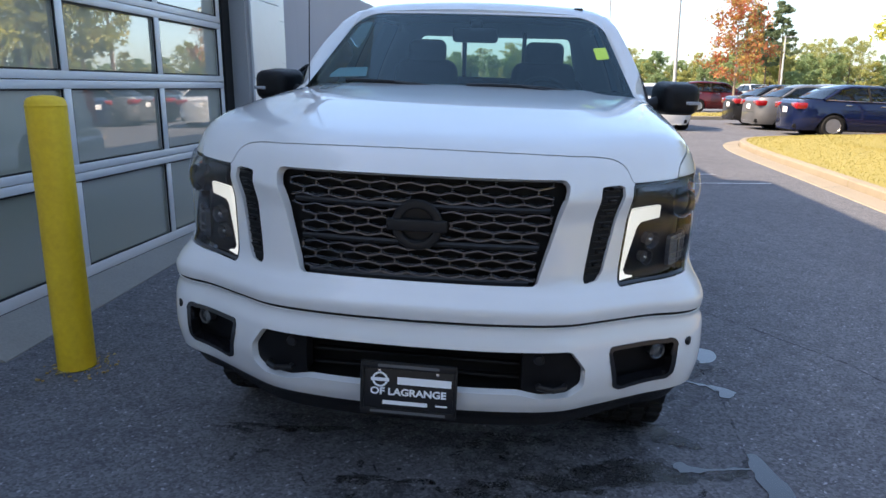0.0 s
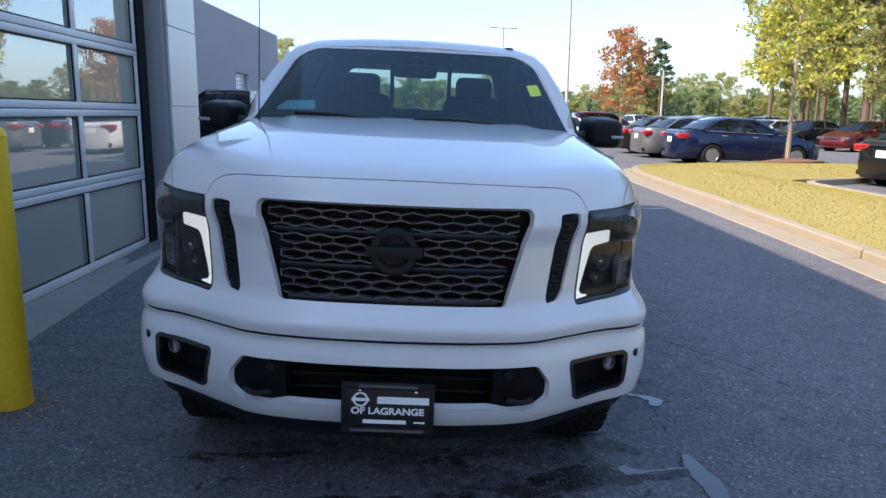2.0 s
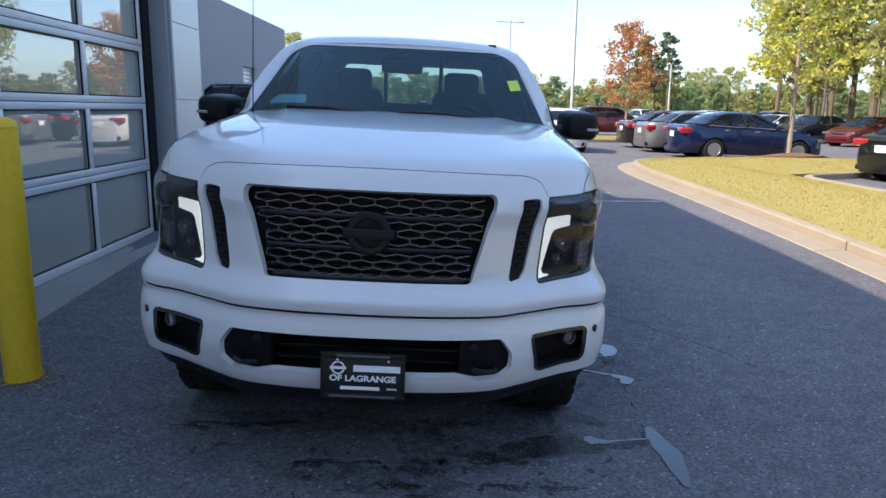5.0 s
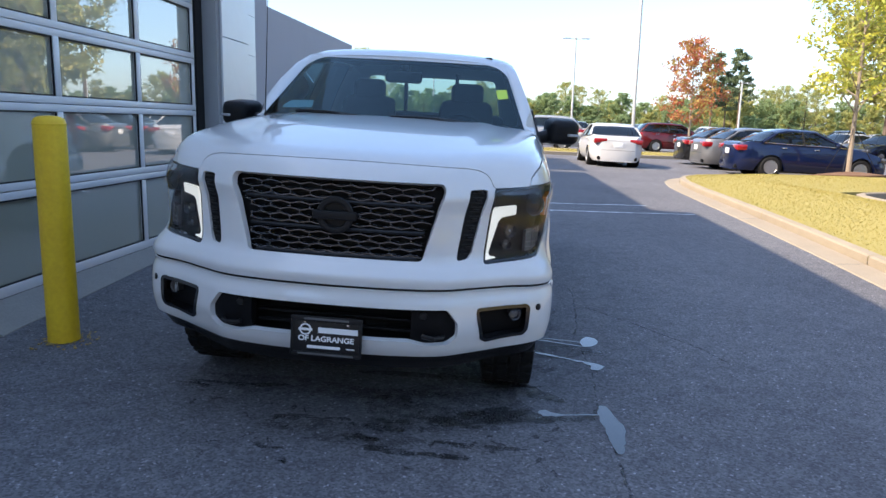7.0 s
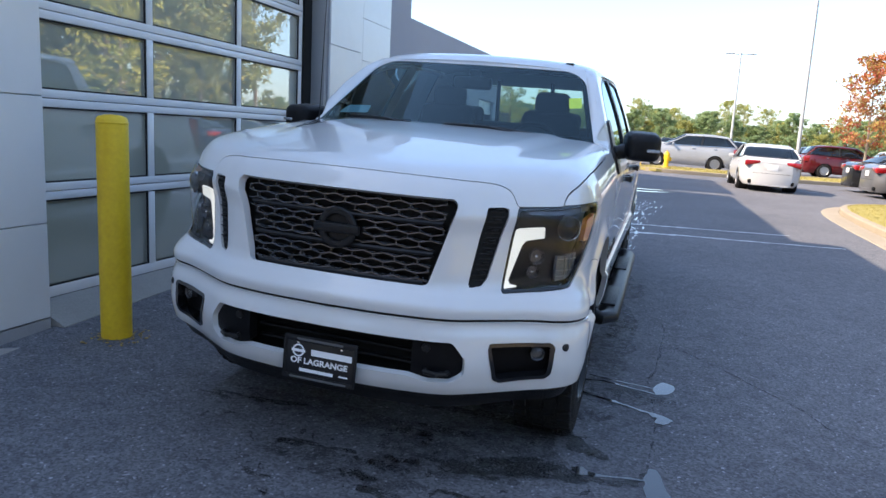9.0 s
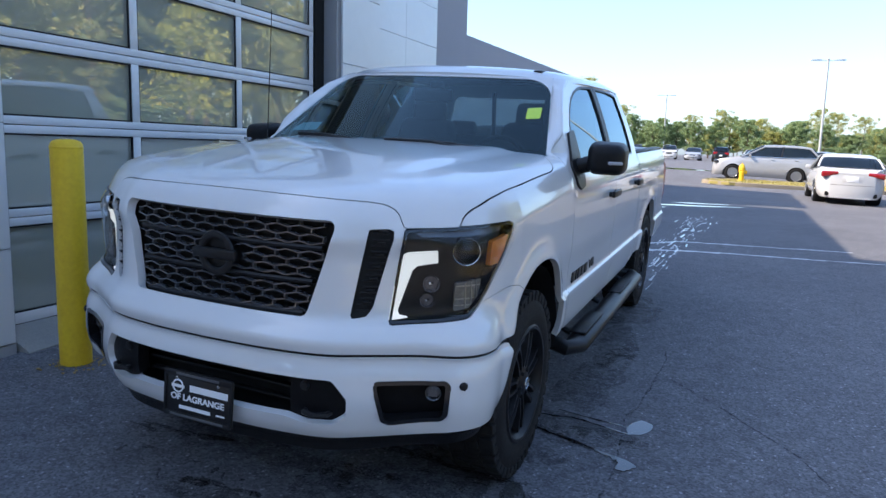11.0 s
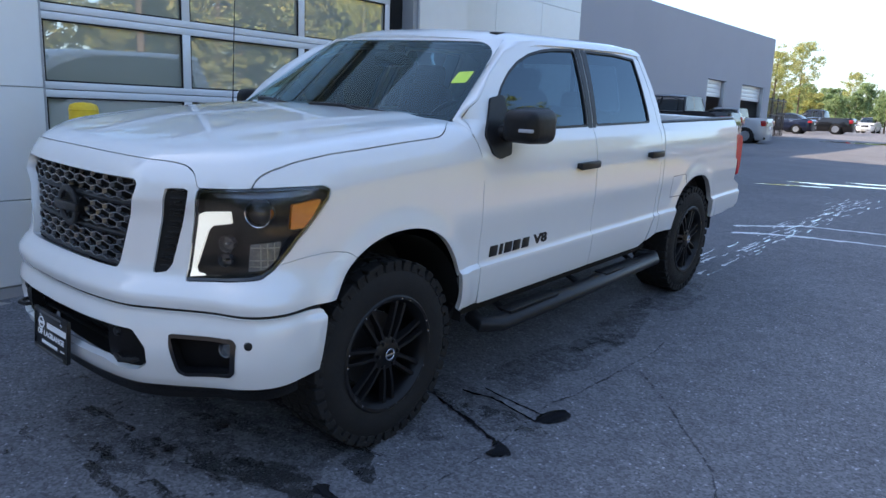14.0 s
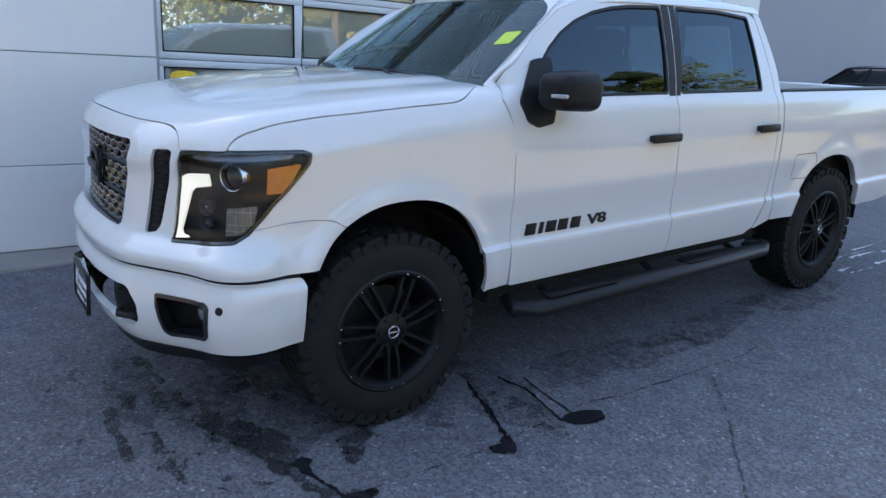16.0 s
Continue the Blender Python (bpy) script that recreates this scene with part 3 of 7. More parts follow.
def make_wheel(parent, x, y, z, side):
    """Off-road wheel: lugged tyre, rim with six pairs of spokes, rivets, hub cap."""
    R, W = 0.436, 0.285
    wheel = new("wheel")
    wheel.parent = parent
    wheel.matrix_basis = pose(x, y, z, 0, 0, 0 if side > 0 else 180)
    # outward is +x; outer face at 0
    bm = bmesh.new()
    prof = [(.262, -.012), (.275, .004), (.30, .010), (.33, .012), (.365, .008), (.395, -.006), (.418, -.018), (.428, -.05), (.429, -.14), (.428, -.235), (.418, -.262), (.395, -.28), (.34, -.296), (.262, -.27)]
    add_lathe(bm, prof, 72, "X", (0, 0, 0), False)
    tyre = part("tyre", bm, RUBBER, wheel, "black all-terrain tyre with chunky shoulder lugs", 35)
    bm = bmesh.new()
    n = 44
    for k in range(n):
        a = 2 * math.pi * k / n
        for j, (xc, da, sx, wd) in enumerate(((-.030, 0, .062, .046), (-.097, .07, .058, .047), (-.165, .0, .058, .047), (-.245, .07, .062, .046))):
            m = Matrix.Rotation(a + da + .03 * math.sin(k * 2.1), 4, "X")
            vs = add_box(bm, (0, 0, 0), (sx, wd, .024), .004, Matrix.Rotation((.25 if j in (1, 2) else 0) * (1 if k % 2 else -1), 4, "Z"), 1)
            bmesh.ops.translate(bm, vec=(xc, 0, R - .012), verts=vs)
            bmesh.ops.transform(bm, matrix=m, verts=vs)
        if k % 1 == 0:
            m = Matrix.Rotation(a + .02, 4, "X")
            vs = add_box(bm, (0, 0, 0), (.014, .036 if k % 2 else .045, .036), .003, None, 1)
            bmesh.ops.translate(bm, vec=(-.006, 0, R - .030), verts=vs)
            bmesh.ops.transform(bm, matrix=m, verts=vs)
    tagged(part("tread", bm, RUBBER, tyre, "", 35), kind="stuff")
    bm = bmesh.new()
    add_lathe(bm, [(.272, .0), (.278, .006), (.27, .012), (.258, .010), (.25, -.004), (.238, -.02), (.232, -.06), (.232, -.24), (.26, -.262)], 64, "X", (0, 0, 0), False)
    for k in range(14):
        mid, off = 2 * math.pi / 7 * (k // 2) + .30, .026 if k % 2 else -.026
        ca, sa = math.cos(mid), math.sin(mid)
        side_v = Vector((0, -sa, ca)) * off
        ray_v = Vector((0, ca, sa))
        p0, p1, p2 = ray_v * .05 + side_v * .62 + Vector((-.012, 0, 0)), ray_v * .15 + side_v * .95 + Vector((-.006, 0, 0)), ray_v * .250 + side_v * 1.1 + Vector((-.012, 0, 0))
        prev = None
        for p, wd, th in ((p0, .016, .035), (p1, .011, .03), (p2, .016, .022)):
            t = Vector((0, -sa, ca))
            ring = [bm.verts.new(p + t * wd + Vector((-th, 0, 0))), bm.verts.new(p + t * wd * .55), bm.verts.new(p - t * wd * .55), bm.verts.new(p - t * wd + Vector((-th, 0, 0)))]
            if prev:
                for i in range(3):
                    bm.faces.new((prev[i], prev[i + 1], ring[i + 1], ring[i]))
            prev = ring
    add_lathe(bm, [(0, -.002), (.06, -.004), (.078, -.014), (.08, -.05)], 32, "X")
    part("rim", bm, RIM_BLACK, wheel, "gloss black alloy rim with paired spokes")
    for k in range(14):
        a = 2 * math.pi / 7 * (k // 2) + .30 + (.11 if k % 2 else -.11)
        part("rivet", lathe([(0, .014), (.004, .013), (.0045, .009)], 8, "X", (0, .262 * math.cos(a), .262 * math.sin(a))), CHROME, wheel)
    for k in range(6):
        a = math.pi / 3 * k
        part("lug_nut", lathe([(0, .006), (.008, .005), (.010, -.012)], 8, "X", (0, .062 * math.cos(a), .062 * math.sin(a))), SATIN_BLACK, wheel)
    bm = bmesh.new()
    emblem_ring(bm, (.010, 0, 0), .026, .0035, "X")
    add_box(bm, (.010, 0, 0), (.006, .060, .010), .001)
    part("hub_emblem", bm, CHROME, wheel, "chrome hub cap emblem")
    part("brake_disc", lathe([(0, -.12), (.175, -.12), (.175, -.15), (0, -.15)], 40, "X"), SATIN_BLACK, wheel)
    return wheel


TRUCK = pose(-.383, 2.29, 0.010, 2.15, 2.0, -1.2)
truck = thing("pickup_truck", TRUCK, "white crew-cab pickup truck with black grille and off-road tyres", "pickup truck")


def build_truck():
    sV = s_at_v
    table = {}

    def sU(u, w=None):
        """Outline length at which the skin stands u off the middle, at height w."""
        if w is None:
            return s_at_u(u)
        if w not in table:
            ss = np.linspace(0, s_at_v(.9), 600)
            table[w] = (ss, np.maximum.accumulate(body(ss, np.full(600, w))[:, 0]))
        ss, uu = table[w]
        return float(np.interp(u, uu, ss))
    K = sV(2.0) - 2.0
    st = .011

    def sv(pts):
        return [(sV(v), w) for v, w in pts]

    def arch(c, a, z0, h):
        sc = sV(c)
        return lambda p, q: ((np.abs(p - sc) / a) ** 2.3 + (np.maximum(q - z0, 0) / h) ** 2.3) ** (1 / 2.3) * min(a, h) - min(a, h)
    arch_f, arch_r = arch(1.055, .450, .52, .502), arch(4.53, .435, .50, .478)

    # bumper
    intake = sd_poly([(sU(u, .6) if u > 0 else -sU(-u, .6), w) for u, w in [(-.545, .692), (.545, .692), (.595, .62), (.595, .555), (.55, .520), (.45, .516), (.37, .536), (-.37, .536), (-.45, .516), (-.55, .520), (-.595, .555), (-.595, .62)]], .022)
    fog_at = lambda g: [(sU(.668 - g, .684), .686 + g), (sU(.915 + g, .692), .692 + g), (sU(.925 + g, .68), .675 + g), (sU(.918 + g, .56), .565 - g), (sU(.90, .545), .543 - g), (sU(.725, .53), .520 - g), (sU(.702 - g, .54), .535 - g)]
    fog = sd_poly(fog_at(0), .022)
    low = curve([0, .5, .8, 1.0, 1.35], [.452, .455, .47, .495, .50])
    end = sV(.595)

    def bumper(a, b):
        s = np.abs(a)
        f = np.maximum(np.maximum(b - .769 - .004 * s, low(s) - b), s - end - .03 * (b - .6))
        corner = np.hypot(np.maximum(s - (end - .02), 0), np.maximum(b - .752, 0)) - .02
        f = np.maximum(f, np.where((s > end - .02) & (b > .752), corner, -1))
        return np.maximum(np.maximum(f, -intake(a, b)), -fog(s, b))
    panel("front_bumper", bumper, body, (-end - .05, end + .05, .42, .80), st, WHITE_PAINT, truck, "white painted front bumper", .03)

    # intake pockets, grille bar behind
    def back(d, lift=0.0):
        return lambda a, b: np.stack([np.interp(np.abs(a), PS, PU) * np.where(a < 0, -1, 1) * (1 - d * .05), np.interp(np.abs(a), PS, PV) + d + lift + 0 * b, b], -1)
    # near-black sheet: the intake's inner shade put in as colour
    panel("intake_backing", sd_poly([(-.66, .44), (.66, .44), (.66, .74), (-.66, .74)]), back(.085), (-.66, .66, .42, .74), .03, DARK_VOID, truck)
    for sg in (1, -1):
        pk = sd_poly([(sU(.375, .690), .690), (sU(.545, .690), .690), (sU(.593, .62), .62), (sU(.593, .557), .557), (sU(.55, .522), .522), (sU(.45, .518), .518), (sU(.375, .538), .538)], .02)
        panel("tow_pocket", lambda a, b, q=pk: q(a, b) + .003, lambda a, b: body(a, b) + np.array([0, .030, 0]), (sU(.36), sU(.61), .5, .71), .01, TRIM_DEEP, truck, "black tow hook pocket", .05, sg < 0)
        bm = tube([(sg * .43, .09, .560), (sg * .44, .026, .560), (sg * .49, .016, .558), (sg * .525, .045, .557), (sg * .53, .10, .556)], .011, 8)
        part("tow_hook", bm, SATIN_BLACK, truck, "black tow hook")
        part("parking_sensor", lathe([(0, .0), (.016, .002), (.019, .01), (.019, .03)], 20, "Y", (sg * .435, -.02 + .05, .655)), SATIN_BLACK, truck)
        p = body(np.array([sU(.972, .676)]), np.array([.676]))[0]
        m = pose(sg * p[0], p[1] - .001, p[2], 0, 0, sg * 62)
        bm = lathe([(0, -.004), (.013, -.004), (.016, -.002), (.018, .012)], 20, "Y")
        bmesh.ops.transform(bm, matrix=m, verts=bm.verts[:])
        part("parking_sensor", bm, SATIN_BLACK, truck)
        # fog lamp in its bezel
        fs = sd_poly(fog_at(.003), .024)
        panel("fog_bezel", lambda a, b, q=fs: np.maximum(q(a, b), -(q(a, b) + .016)), body, (sU(.64), sU(.98), .44, .72), .006, GLOSS_BLACK, truck, "black fog lamp bezel", .05, sg < 0, .004)
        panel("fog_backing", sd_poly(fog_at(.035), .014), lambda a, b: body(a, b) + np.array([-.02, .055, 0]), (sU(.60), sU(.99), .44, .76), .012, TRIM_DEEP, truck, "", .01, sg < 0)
        c = body(np.array([sU(.864, .638)]), np.array([.638]))[0] + np.array([-.010, .040, 0])
        m = pose(sg * c[0], c[1], c[2], 0, 0, sg * 22)
        for nm, prof, mt in (("fog_lamp", [(0, .012), (.024, .008), (.027, -.012), (.030, -.014), (.032, .02)], LAMP_SHELL), ("fog_lens", [(0, -.020), (.015, -.017), (.027, -.010)], CLEAR_LENS)):
            bm = lathe(prof, 28, "Y")
            bmesh.ops.transform(bm, matrix=m, verts=bm.verts[:])
            part(nm, bm, mt, truck, "round fog lamp with clear lens" if nm == "fog_lamp" else "")
    for z in (.665, .612, .56):
        bm = bmesh.new()
        add_box(bm, (0, .105, z), (.74, .03, .012), .004)
        part("intake_slat", bm, BLACK_TRIM, truck)
    # chin spoiler
    chin = curve([0, .6, .9, 1.35], [.378, .384, .41, .438])
    panel("chin_spoiler", lambda a, b: np.maximum(np.maximum(b - .47, chin(np.abs(a)) - b), np.abs(a) - sV(.50)), lambda a, b: body(a, np.maximum(b, .42)) * np.array([.975, 1, 0]) + np.stack([0 * a, .005 + .15 * (.47 - b), b], -1), (-1.3, 1.3, .34, .50), .02, BLACK_TRIM, truck, "black plastic chin spoiler", .02)

    # grille surround and lower fascia, one white moulding
    g_open = sd_poly([(sU(.506, 1.262), 1.262), (sU(.410, .905), .905), (-sU(.410, .905), .905), (-sU(.506, 1.262), 1.262)], .026)
    slot = sd_poly([(.636, 1.236), (.728, 1.240), (.726, 1.200), (.656, .945), (.632, .915), (.572, .905)], .010)
    lamp = sd_poly([(.768, 1.236), (.976, 1.250), (1.119, 1.254), (1.262, 1.252), (1.295, 1.238), (1.284, 1.200), (1.229, 1.141), (1.185, 1.094), (1.141, 1.053), (1.110, 1.015), (1.049, .947), (1.005, .916), (.879, .900), (.716, .890)], .008)
    seam = curve([sU(.90), sV(.40), sV(.62), sV(.72), sV(.80)], [.93, .955, .985, .975, .93])

    edge = curve([0, .22, .44, .60, .69, .722, .745, .757, .768, .968, .985, 1.012, 1.08, 1.2, 1.34, 1.52, 3.0], [.076, .075, .071, .062, .052, .043, .031, .018, .0105, .0105, .021, .031, .043, .055, .058, .055, .055])

    def bonnet_edge(s):
        """How far in from the outline the bonnet's edge runs, along the outline."""
        s = np.abs(s)
        return edge(s) + .105 * smooth01(s, sV(1.28), sV(1.56)) ** 2

    def surround(a, b):
        s = np.abs(a)
        lim = (-body_off(s, b) - bonnet_edge(s) + .002) * .35
        f = np.maximum(np.where(b > 1.2, lim, -1), .786 + .004 * s - b)
        f = np.maximum(f, np.where(b > 1.08, s - sU(.852), np.where(s > sU(.85), b - seam(s) + .0012, -1)))
        f = np.maximum(f, s - sV(.86))
        return np.maximum.reduce([f, -g_open(a, b), -slot(s, b), -(lamp(s, b) - .004), -(arch_f(s, b) - .0)])
    panel("grille_surround", surround, body, (-sV(.88), sV(.88), .77, 1.38), st * .9, WHITE_PAINT, truck, "white grille surround and upper fascia", .035)
    # shade in the joint above the bumper, as a near-black sheet
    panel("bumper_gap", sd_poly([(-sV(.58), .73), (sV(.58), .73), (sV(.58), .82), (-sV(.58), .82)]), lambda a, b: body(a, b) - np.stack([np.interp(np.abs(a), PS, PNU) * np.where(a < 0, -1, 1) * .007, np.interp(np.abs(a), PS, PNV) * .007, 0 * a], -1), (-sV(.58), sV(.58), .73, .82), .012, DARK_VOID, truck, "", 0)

    # main grille
    def gy(x, z):
        return float(np.interp(s_at_u(abs(x)), PS, PV)) - float(FRONT_OFF(z)) + .026
    inside = lambda x, z: .912 < z < 1.254 and abs(x) < .402 + (z - .905) / .357 * .083
    for z0, z1 in ((.912, 1.012), (1.036, 1.141), (1.163, 1.262)):
        zc = z1 - .078
        bm = hexgrid_bars(-.552, .552, zc, z1, lambda x, z, a=z0, b=z1: inside(x, z) and a - .002 <= z <= b + .004 and math.hypot(x, z - 1.094) > .08, .095, .029, .0112, .016, gy)
        part("grille_mesh", bm, GRILLE, truck, "satin black honeycomb grille mesh")
    for z in (.908, 1.027, 1.153):
        bm = bmesh.new()
        xs = [x for x in np.linspace(-.47, .47, 33) if inside(x, max(z, .92))]
        rows = []
        for x in xs:
            y = gy(x, z)
            rows.append([bm.verts.new((x, y + dy, z + dz)) for dy, dz in ((.03, -.012), (.004, -.009), (.0, .001), (.004, .009), (.03, .012))])
        for r0, r1 in zip(rows, rows[1:]):
            for a, b, c, d in zip(r0, r0[1:], r1[1:], r1):
                bm.faces.new((a, b, c, d))
        part("grille_bar", bm, SATIN_BLACK, truck)
    # near-black sheet painting the shade behind the grille
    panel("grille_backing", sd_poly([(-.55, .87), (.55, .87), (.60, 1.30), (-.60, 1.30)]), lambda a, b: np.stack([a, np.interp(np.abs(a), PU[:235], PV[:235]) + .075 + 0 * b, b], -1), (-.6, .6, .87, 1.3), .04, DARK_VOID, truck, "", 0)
    bm = bmesh.new()
    emblem_ring(bm, (0, .035, 1.094), .072, .016, "Y", 1.0, 40)
    add_box(bm, (0, .028, 1.094), (.205, .022, .040), .006)
    add_lathe(bm, [(0, .05), (.07, .05), (.07, .09), (0, .09)], 32, "Y", (0, 0, 1.094))
    bmesh.ops.translate(bm, vec=(0, .040, 0), verts=bm.verts[:])
    part("grille_emblem", bm, SATIN_BLACK, truck, "plain black ring-and-bar emblem")
    for sg in (1, -1):
        bm = bmesh.new()
        for i in range(7):
            z = .945 + i * .044
            x = np.interp(z, [.92, 1.25], [.594, .650])
            y = float(body(np.array([sU(x, round(z, 3))]), np.array([z]))[0][1]) + .010
            for zz in (-.011, .011):
                add_box(bm, (sg * x, y + .012, z + zz), (.060, .02, .006), .002, Matrix.Rotation(sg * .52, 4, "Z"))
            add_box(bm, (sg * (x + .012), y + .008, z + .022), (.03, .02, .006), .002, Matrix.Rotation(sg * .52, 4, "Z"))
        part("side_grille_mesh", bm, SATIN_BLACK, truck, "black mesh in the slim side vent")
        panel("side_grille_backing", lambda a, b: slot(a, b) - .01, lambda a, b: body(a, b) - np.stack([np.interp(a, PS, PNU) * .014, np.interp(a, PS, PNV) * .014, 0 * a], -1), (.52, .78, .88, 1.3), .02, DARK_VOID, truck, "", 0, sg < 0)

    # headlamps
    for sg in (1, -1):
        mir = sg < 0
        hl = new("headlamp")
        hl.parent = truck
        hl["label"] = "black headlamp with lit white running light and amber marker"
        rng = (.68, 1.33, .86, 1.30)
        inn = lambda d, du=0.0: (lambda a, b: body(a, b) - np.stack([np.interp(a, PS, PNU) * d, np.interp(a, PS, PNV) * d, 0 * a], -1))
        panel("lamp_housing", lambda a, b: lamp(a, b) - .002, inn(.055), rng, .015, LAMP_BLACK, hl, "gloss black lamp housing", 0, mir)
        panel("lamp_rim", lambda a, b: np.maximum(lamp(a, b) - .001, -(lamp(a, b) + .009)), inn(.004), rng, .006, GLOSS_BLACK, hl, "", .06, mir)
        drl = sd_poly([(sU(.684, .90), .902), (sU(.714, 1.128), 1.128), (sU(.722, 1.142), 1.143), (sU(.738, 1.150), 1.151), (sU(.832, 1.158), 1.160), (sU(.832, 1.116), 1.116), (sU(.764, 1.103), 1.103), (sU(.750, 1.086), 1.086), (sU(.712, .938), .938), (sU(.720, .922), .922), (sU(.762, .914), .914)], .003)
        panel("running_light", drl, inn(.007), rng, .006, DRL, hl, "lit white L-shaped running light", .012, mir)
        amb = sd_poly([(1.127, 1.189), (1.258, 1.204), (1.187, 1.098), (1.119, 1.094)], .006)
        panel("amber_marker", amb, inn(.006), rng, .01, AMBER, hl, "amber side marker", .02, mir)
        refl = sd_poly([(.964, 1.039), (1.085, 1.050), (1.068, .983), (1.02, .943), (.956, .934)], .006)
        panel("turn_reflector", refl, inn(.020), rng, .008, TURN_LENS, hl, "ribbed clear turn signal", .02, mir)
        for i in range(4):
            z = .955 + .024 * i
            panel("reflector_rib", lambda a, b, z=z: np.maximum(np.abs(b - z) - .002, refl(a, b) + .004), inn(.015), (.95, 1.09, .93, 1.06), .005, STEEL, hl, "", .006, mir)
        for i in range(4):
            z = .978 + .026 * i
            panel("reflector_rib", lambda a, b, z=z: np.maximum(np.abs(a - z) - .002, refl(a, b) + .004), inn(.016), (.95, 1.09, .93, 1.06), .005, STEEL, hl, "", .006, mir)
        strip = sd_poly([(.80, 1.228), (1.24, 1.240), (1.22, 1.218), (.83, 1.208)], .004)
        panel("upper_trim", strip, inn(.03), rng, .012, LAMP_SHELL, hl, "", .02, mir)
        c = inn(.035)(np.array([sU(.80, 1.0)]), np.array([1.0]))[0]
        for dz, dx, r in ((.036, .022, .030), (-.030, .008, .026)):
            bm = lathe([(0, .030), (r * .55, .026), (r * .85, .012), (r, -.012), (r * 1.08, -.014), (r * 1.1, .01)], 10, "Y")
            bmesh.ops.transform(bm, matrix=pose(sg * (c[0] + dx), c[1], c[2] + dz, 0, 0, sg * 30), verts=bm.verts[:])
            part("lower_reflector", bm, LAMP_SHELL, hl, "faceted chrome lower reflector", 5)
            part("lower_bulb", lathe([(0, -.012), (r * .22, -.008), (r * .25, .02)], 12, "Y", (sg * (c[0] + dx), c[1], c[2] + dz)), CHROME, hl)
        for (u, w, r) in ((.925, 1.160, .052),):
            c = inn(.024)(np.array([sU(u, w)]), np.array([w]))[0]
            m = pose(sg * c[0], c[1], c[2], 0, 0, sg * 30)
            bm = lathe([(r * .88, .0), (r * .95, -.018), (r, -.020), (r * 1.04, .0), (r * 1.04, .02)], 32, "Y", (0, 0, 0), False)
            bmesh.ops.transform(bm, matrix=m, verts=bm.verts[:])
            part("projector_bezel", bm, CHROME if r > .05 else LAMP_SHELL, hl, "bright projector ring")
            bm = lathe([(0, -.024), (r * .35, -.019), (r * .6, -.004), (r * .68, .01), (r * .9, .012)], 32, "Y")
            bmesh.ops.transform(bm, matrix=m, verts=bm.verts[:])
            part("projector_lens", bm, GLOSS_BLACK, hl)
        def bulged(a, b):
            k = np.clip((b - .89) / .36, 0, 1)
            o = -.016 + .028 * k + .015 * np.sin(math.pi * k)
            return body(a, b) + np.stack([np.interp(a, PS, PNU) * o, np.interp(a, PS, PNV) * o, 0 * a], -1)
        panel("lamp_lens", lambda a, b: lamp(a, b) - .0, bulged, rng, .012, CLEAR_LENS, hl, "clear outer lens", 0, mir)

    # bonnet
    def hood(u, v):
        a = np.abs(u)
        d, s = inset(u, v, True)
        f = np.maximum(bonnet_edge(s) + .002 - d, (v - 1.52 - .06 * (a / .8) ** 2 + .10 * (1 - (a / .8) ** 2)))
        return f
    panel("bonnet", hood, hood_surf, (-.97, .97, .08, 1.62), .012, WHITE_PAINT, truck, "white bonnet with a raised centre", .02)
    panel("engine_bay_lining", lambda u, v: np.maximum.reduce([.30 - v, v - 1.7, np.abs(u) - .90,   .062 - inset(u, v)]), lambda u, v: np.stack([u, v, hood_top(u, v) - .10 - .10 * (np.abs(u) / .93) ** 6], -1), (-.93, .93, .3, 1.7), .06, DARK_VOID, truck, "", 0)

    # front wings, doors, bed sides on the flank
    def flank(pts, r=.01):
        return sd_poly(sv(pts), r)
    gap = .0022
    door_f = flank([(1.648, .745), (1.650, 1.16), (1.63, 1.30), (1.60, 1.425), (1.665, 1.53), (1.86, 1.70), (2.06, 1.82), (2.30, 1.882), (2.80, 1.905), (2.905, 1.905), (2.805, 1.40), (2.825, .535), (1.66, .535)], .012)
    door_r = flank([(2.910, 1.905), (3.35, 1.899), (3.65, 1.874), (3.71, 1.83), (3.745, 1.55), (3.770, 1.36), (3.778, 1.15), (3.775, .80), (3.66, .57), (3.58, .535), (2.830, .535), (2.810, 1.40)], .012)
    win_f = flank([(1.80, 1.415), (1.785, 1.475), (1.84, 1.55), (1.93, 1.64), (2.03, 1.712), (2.15, 1.772), (2.29, 1.818), (2.44, 1.846), (2.58, 1.860), (2.832, 1.868), (2.748, 1.415)], .015)
    win_r = flank([(2.963, 1.868), (3.36, 1.864), (3.635, 1.842), (3.635, 1.415), (2.852, 1.415)], .02)
    bed = flank([(3.840, .60), (3.845, 1.405), (5.40, 1.395), (5.46, 1.25), (5.50, .86), (5.66, .80), (5.66, .62), (5.3, .575), (4.9, .58)], .012)
    tail = flank([(5.405, 1.262), (5.50, 1.268), (5.60, 1.24), (5.60, .90), (5.545, .90), (5.515, 1.03), (5.44, 1.06)], .012)
    fuel = flank([(4.03, 1.01), (4.28, 1.01), (4.30, .845), (4.03, .845)], .02)
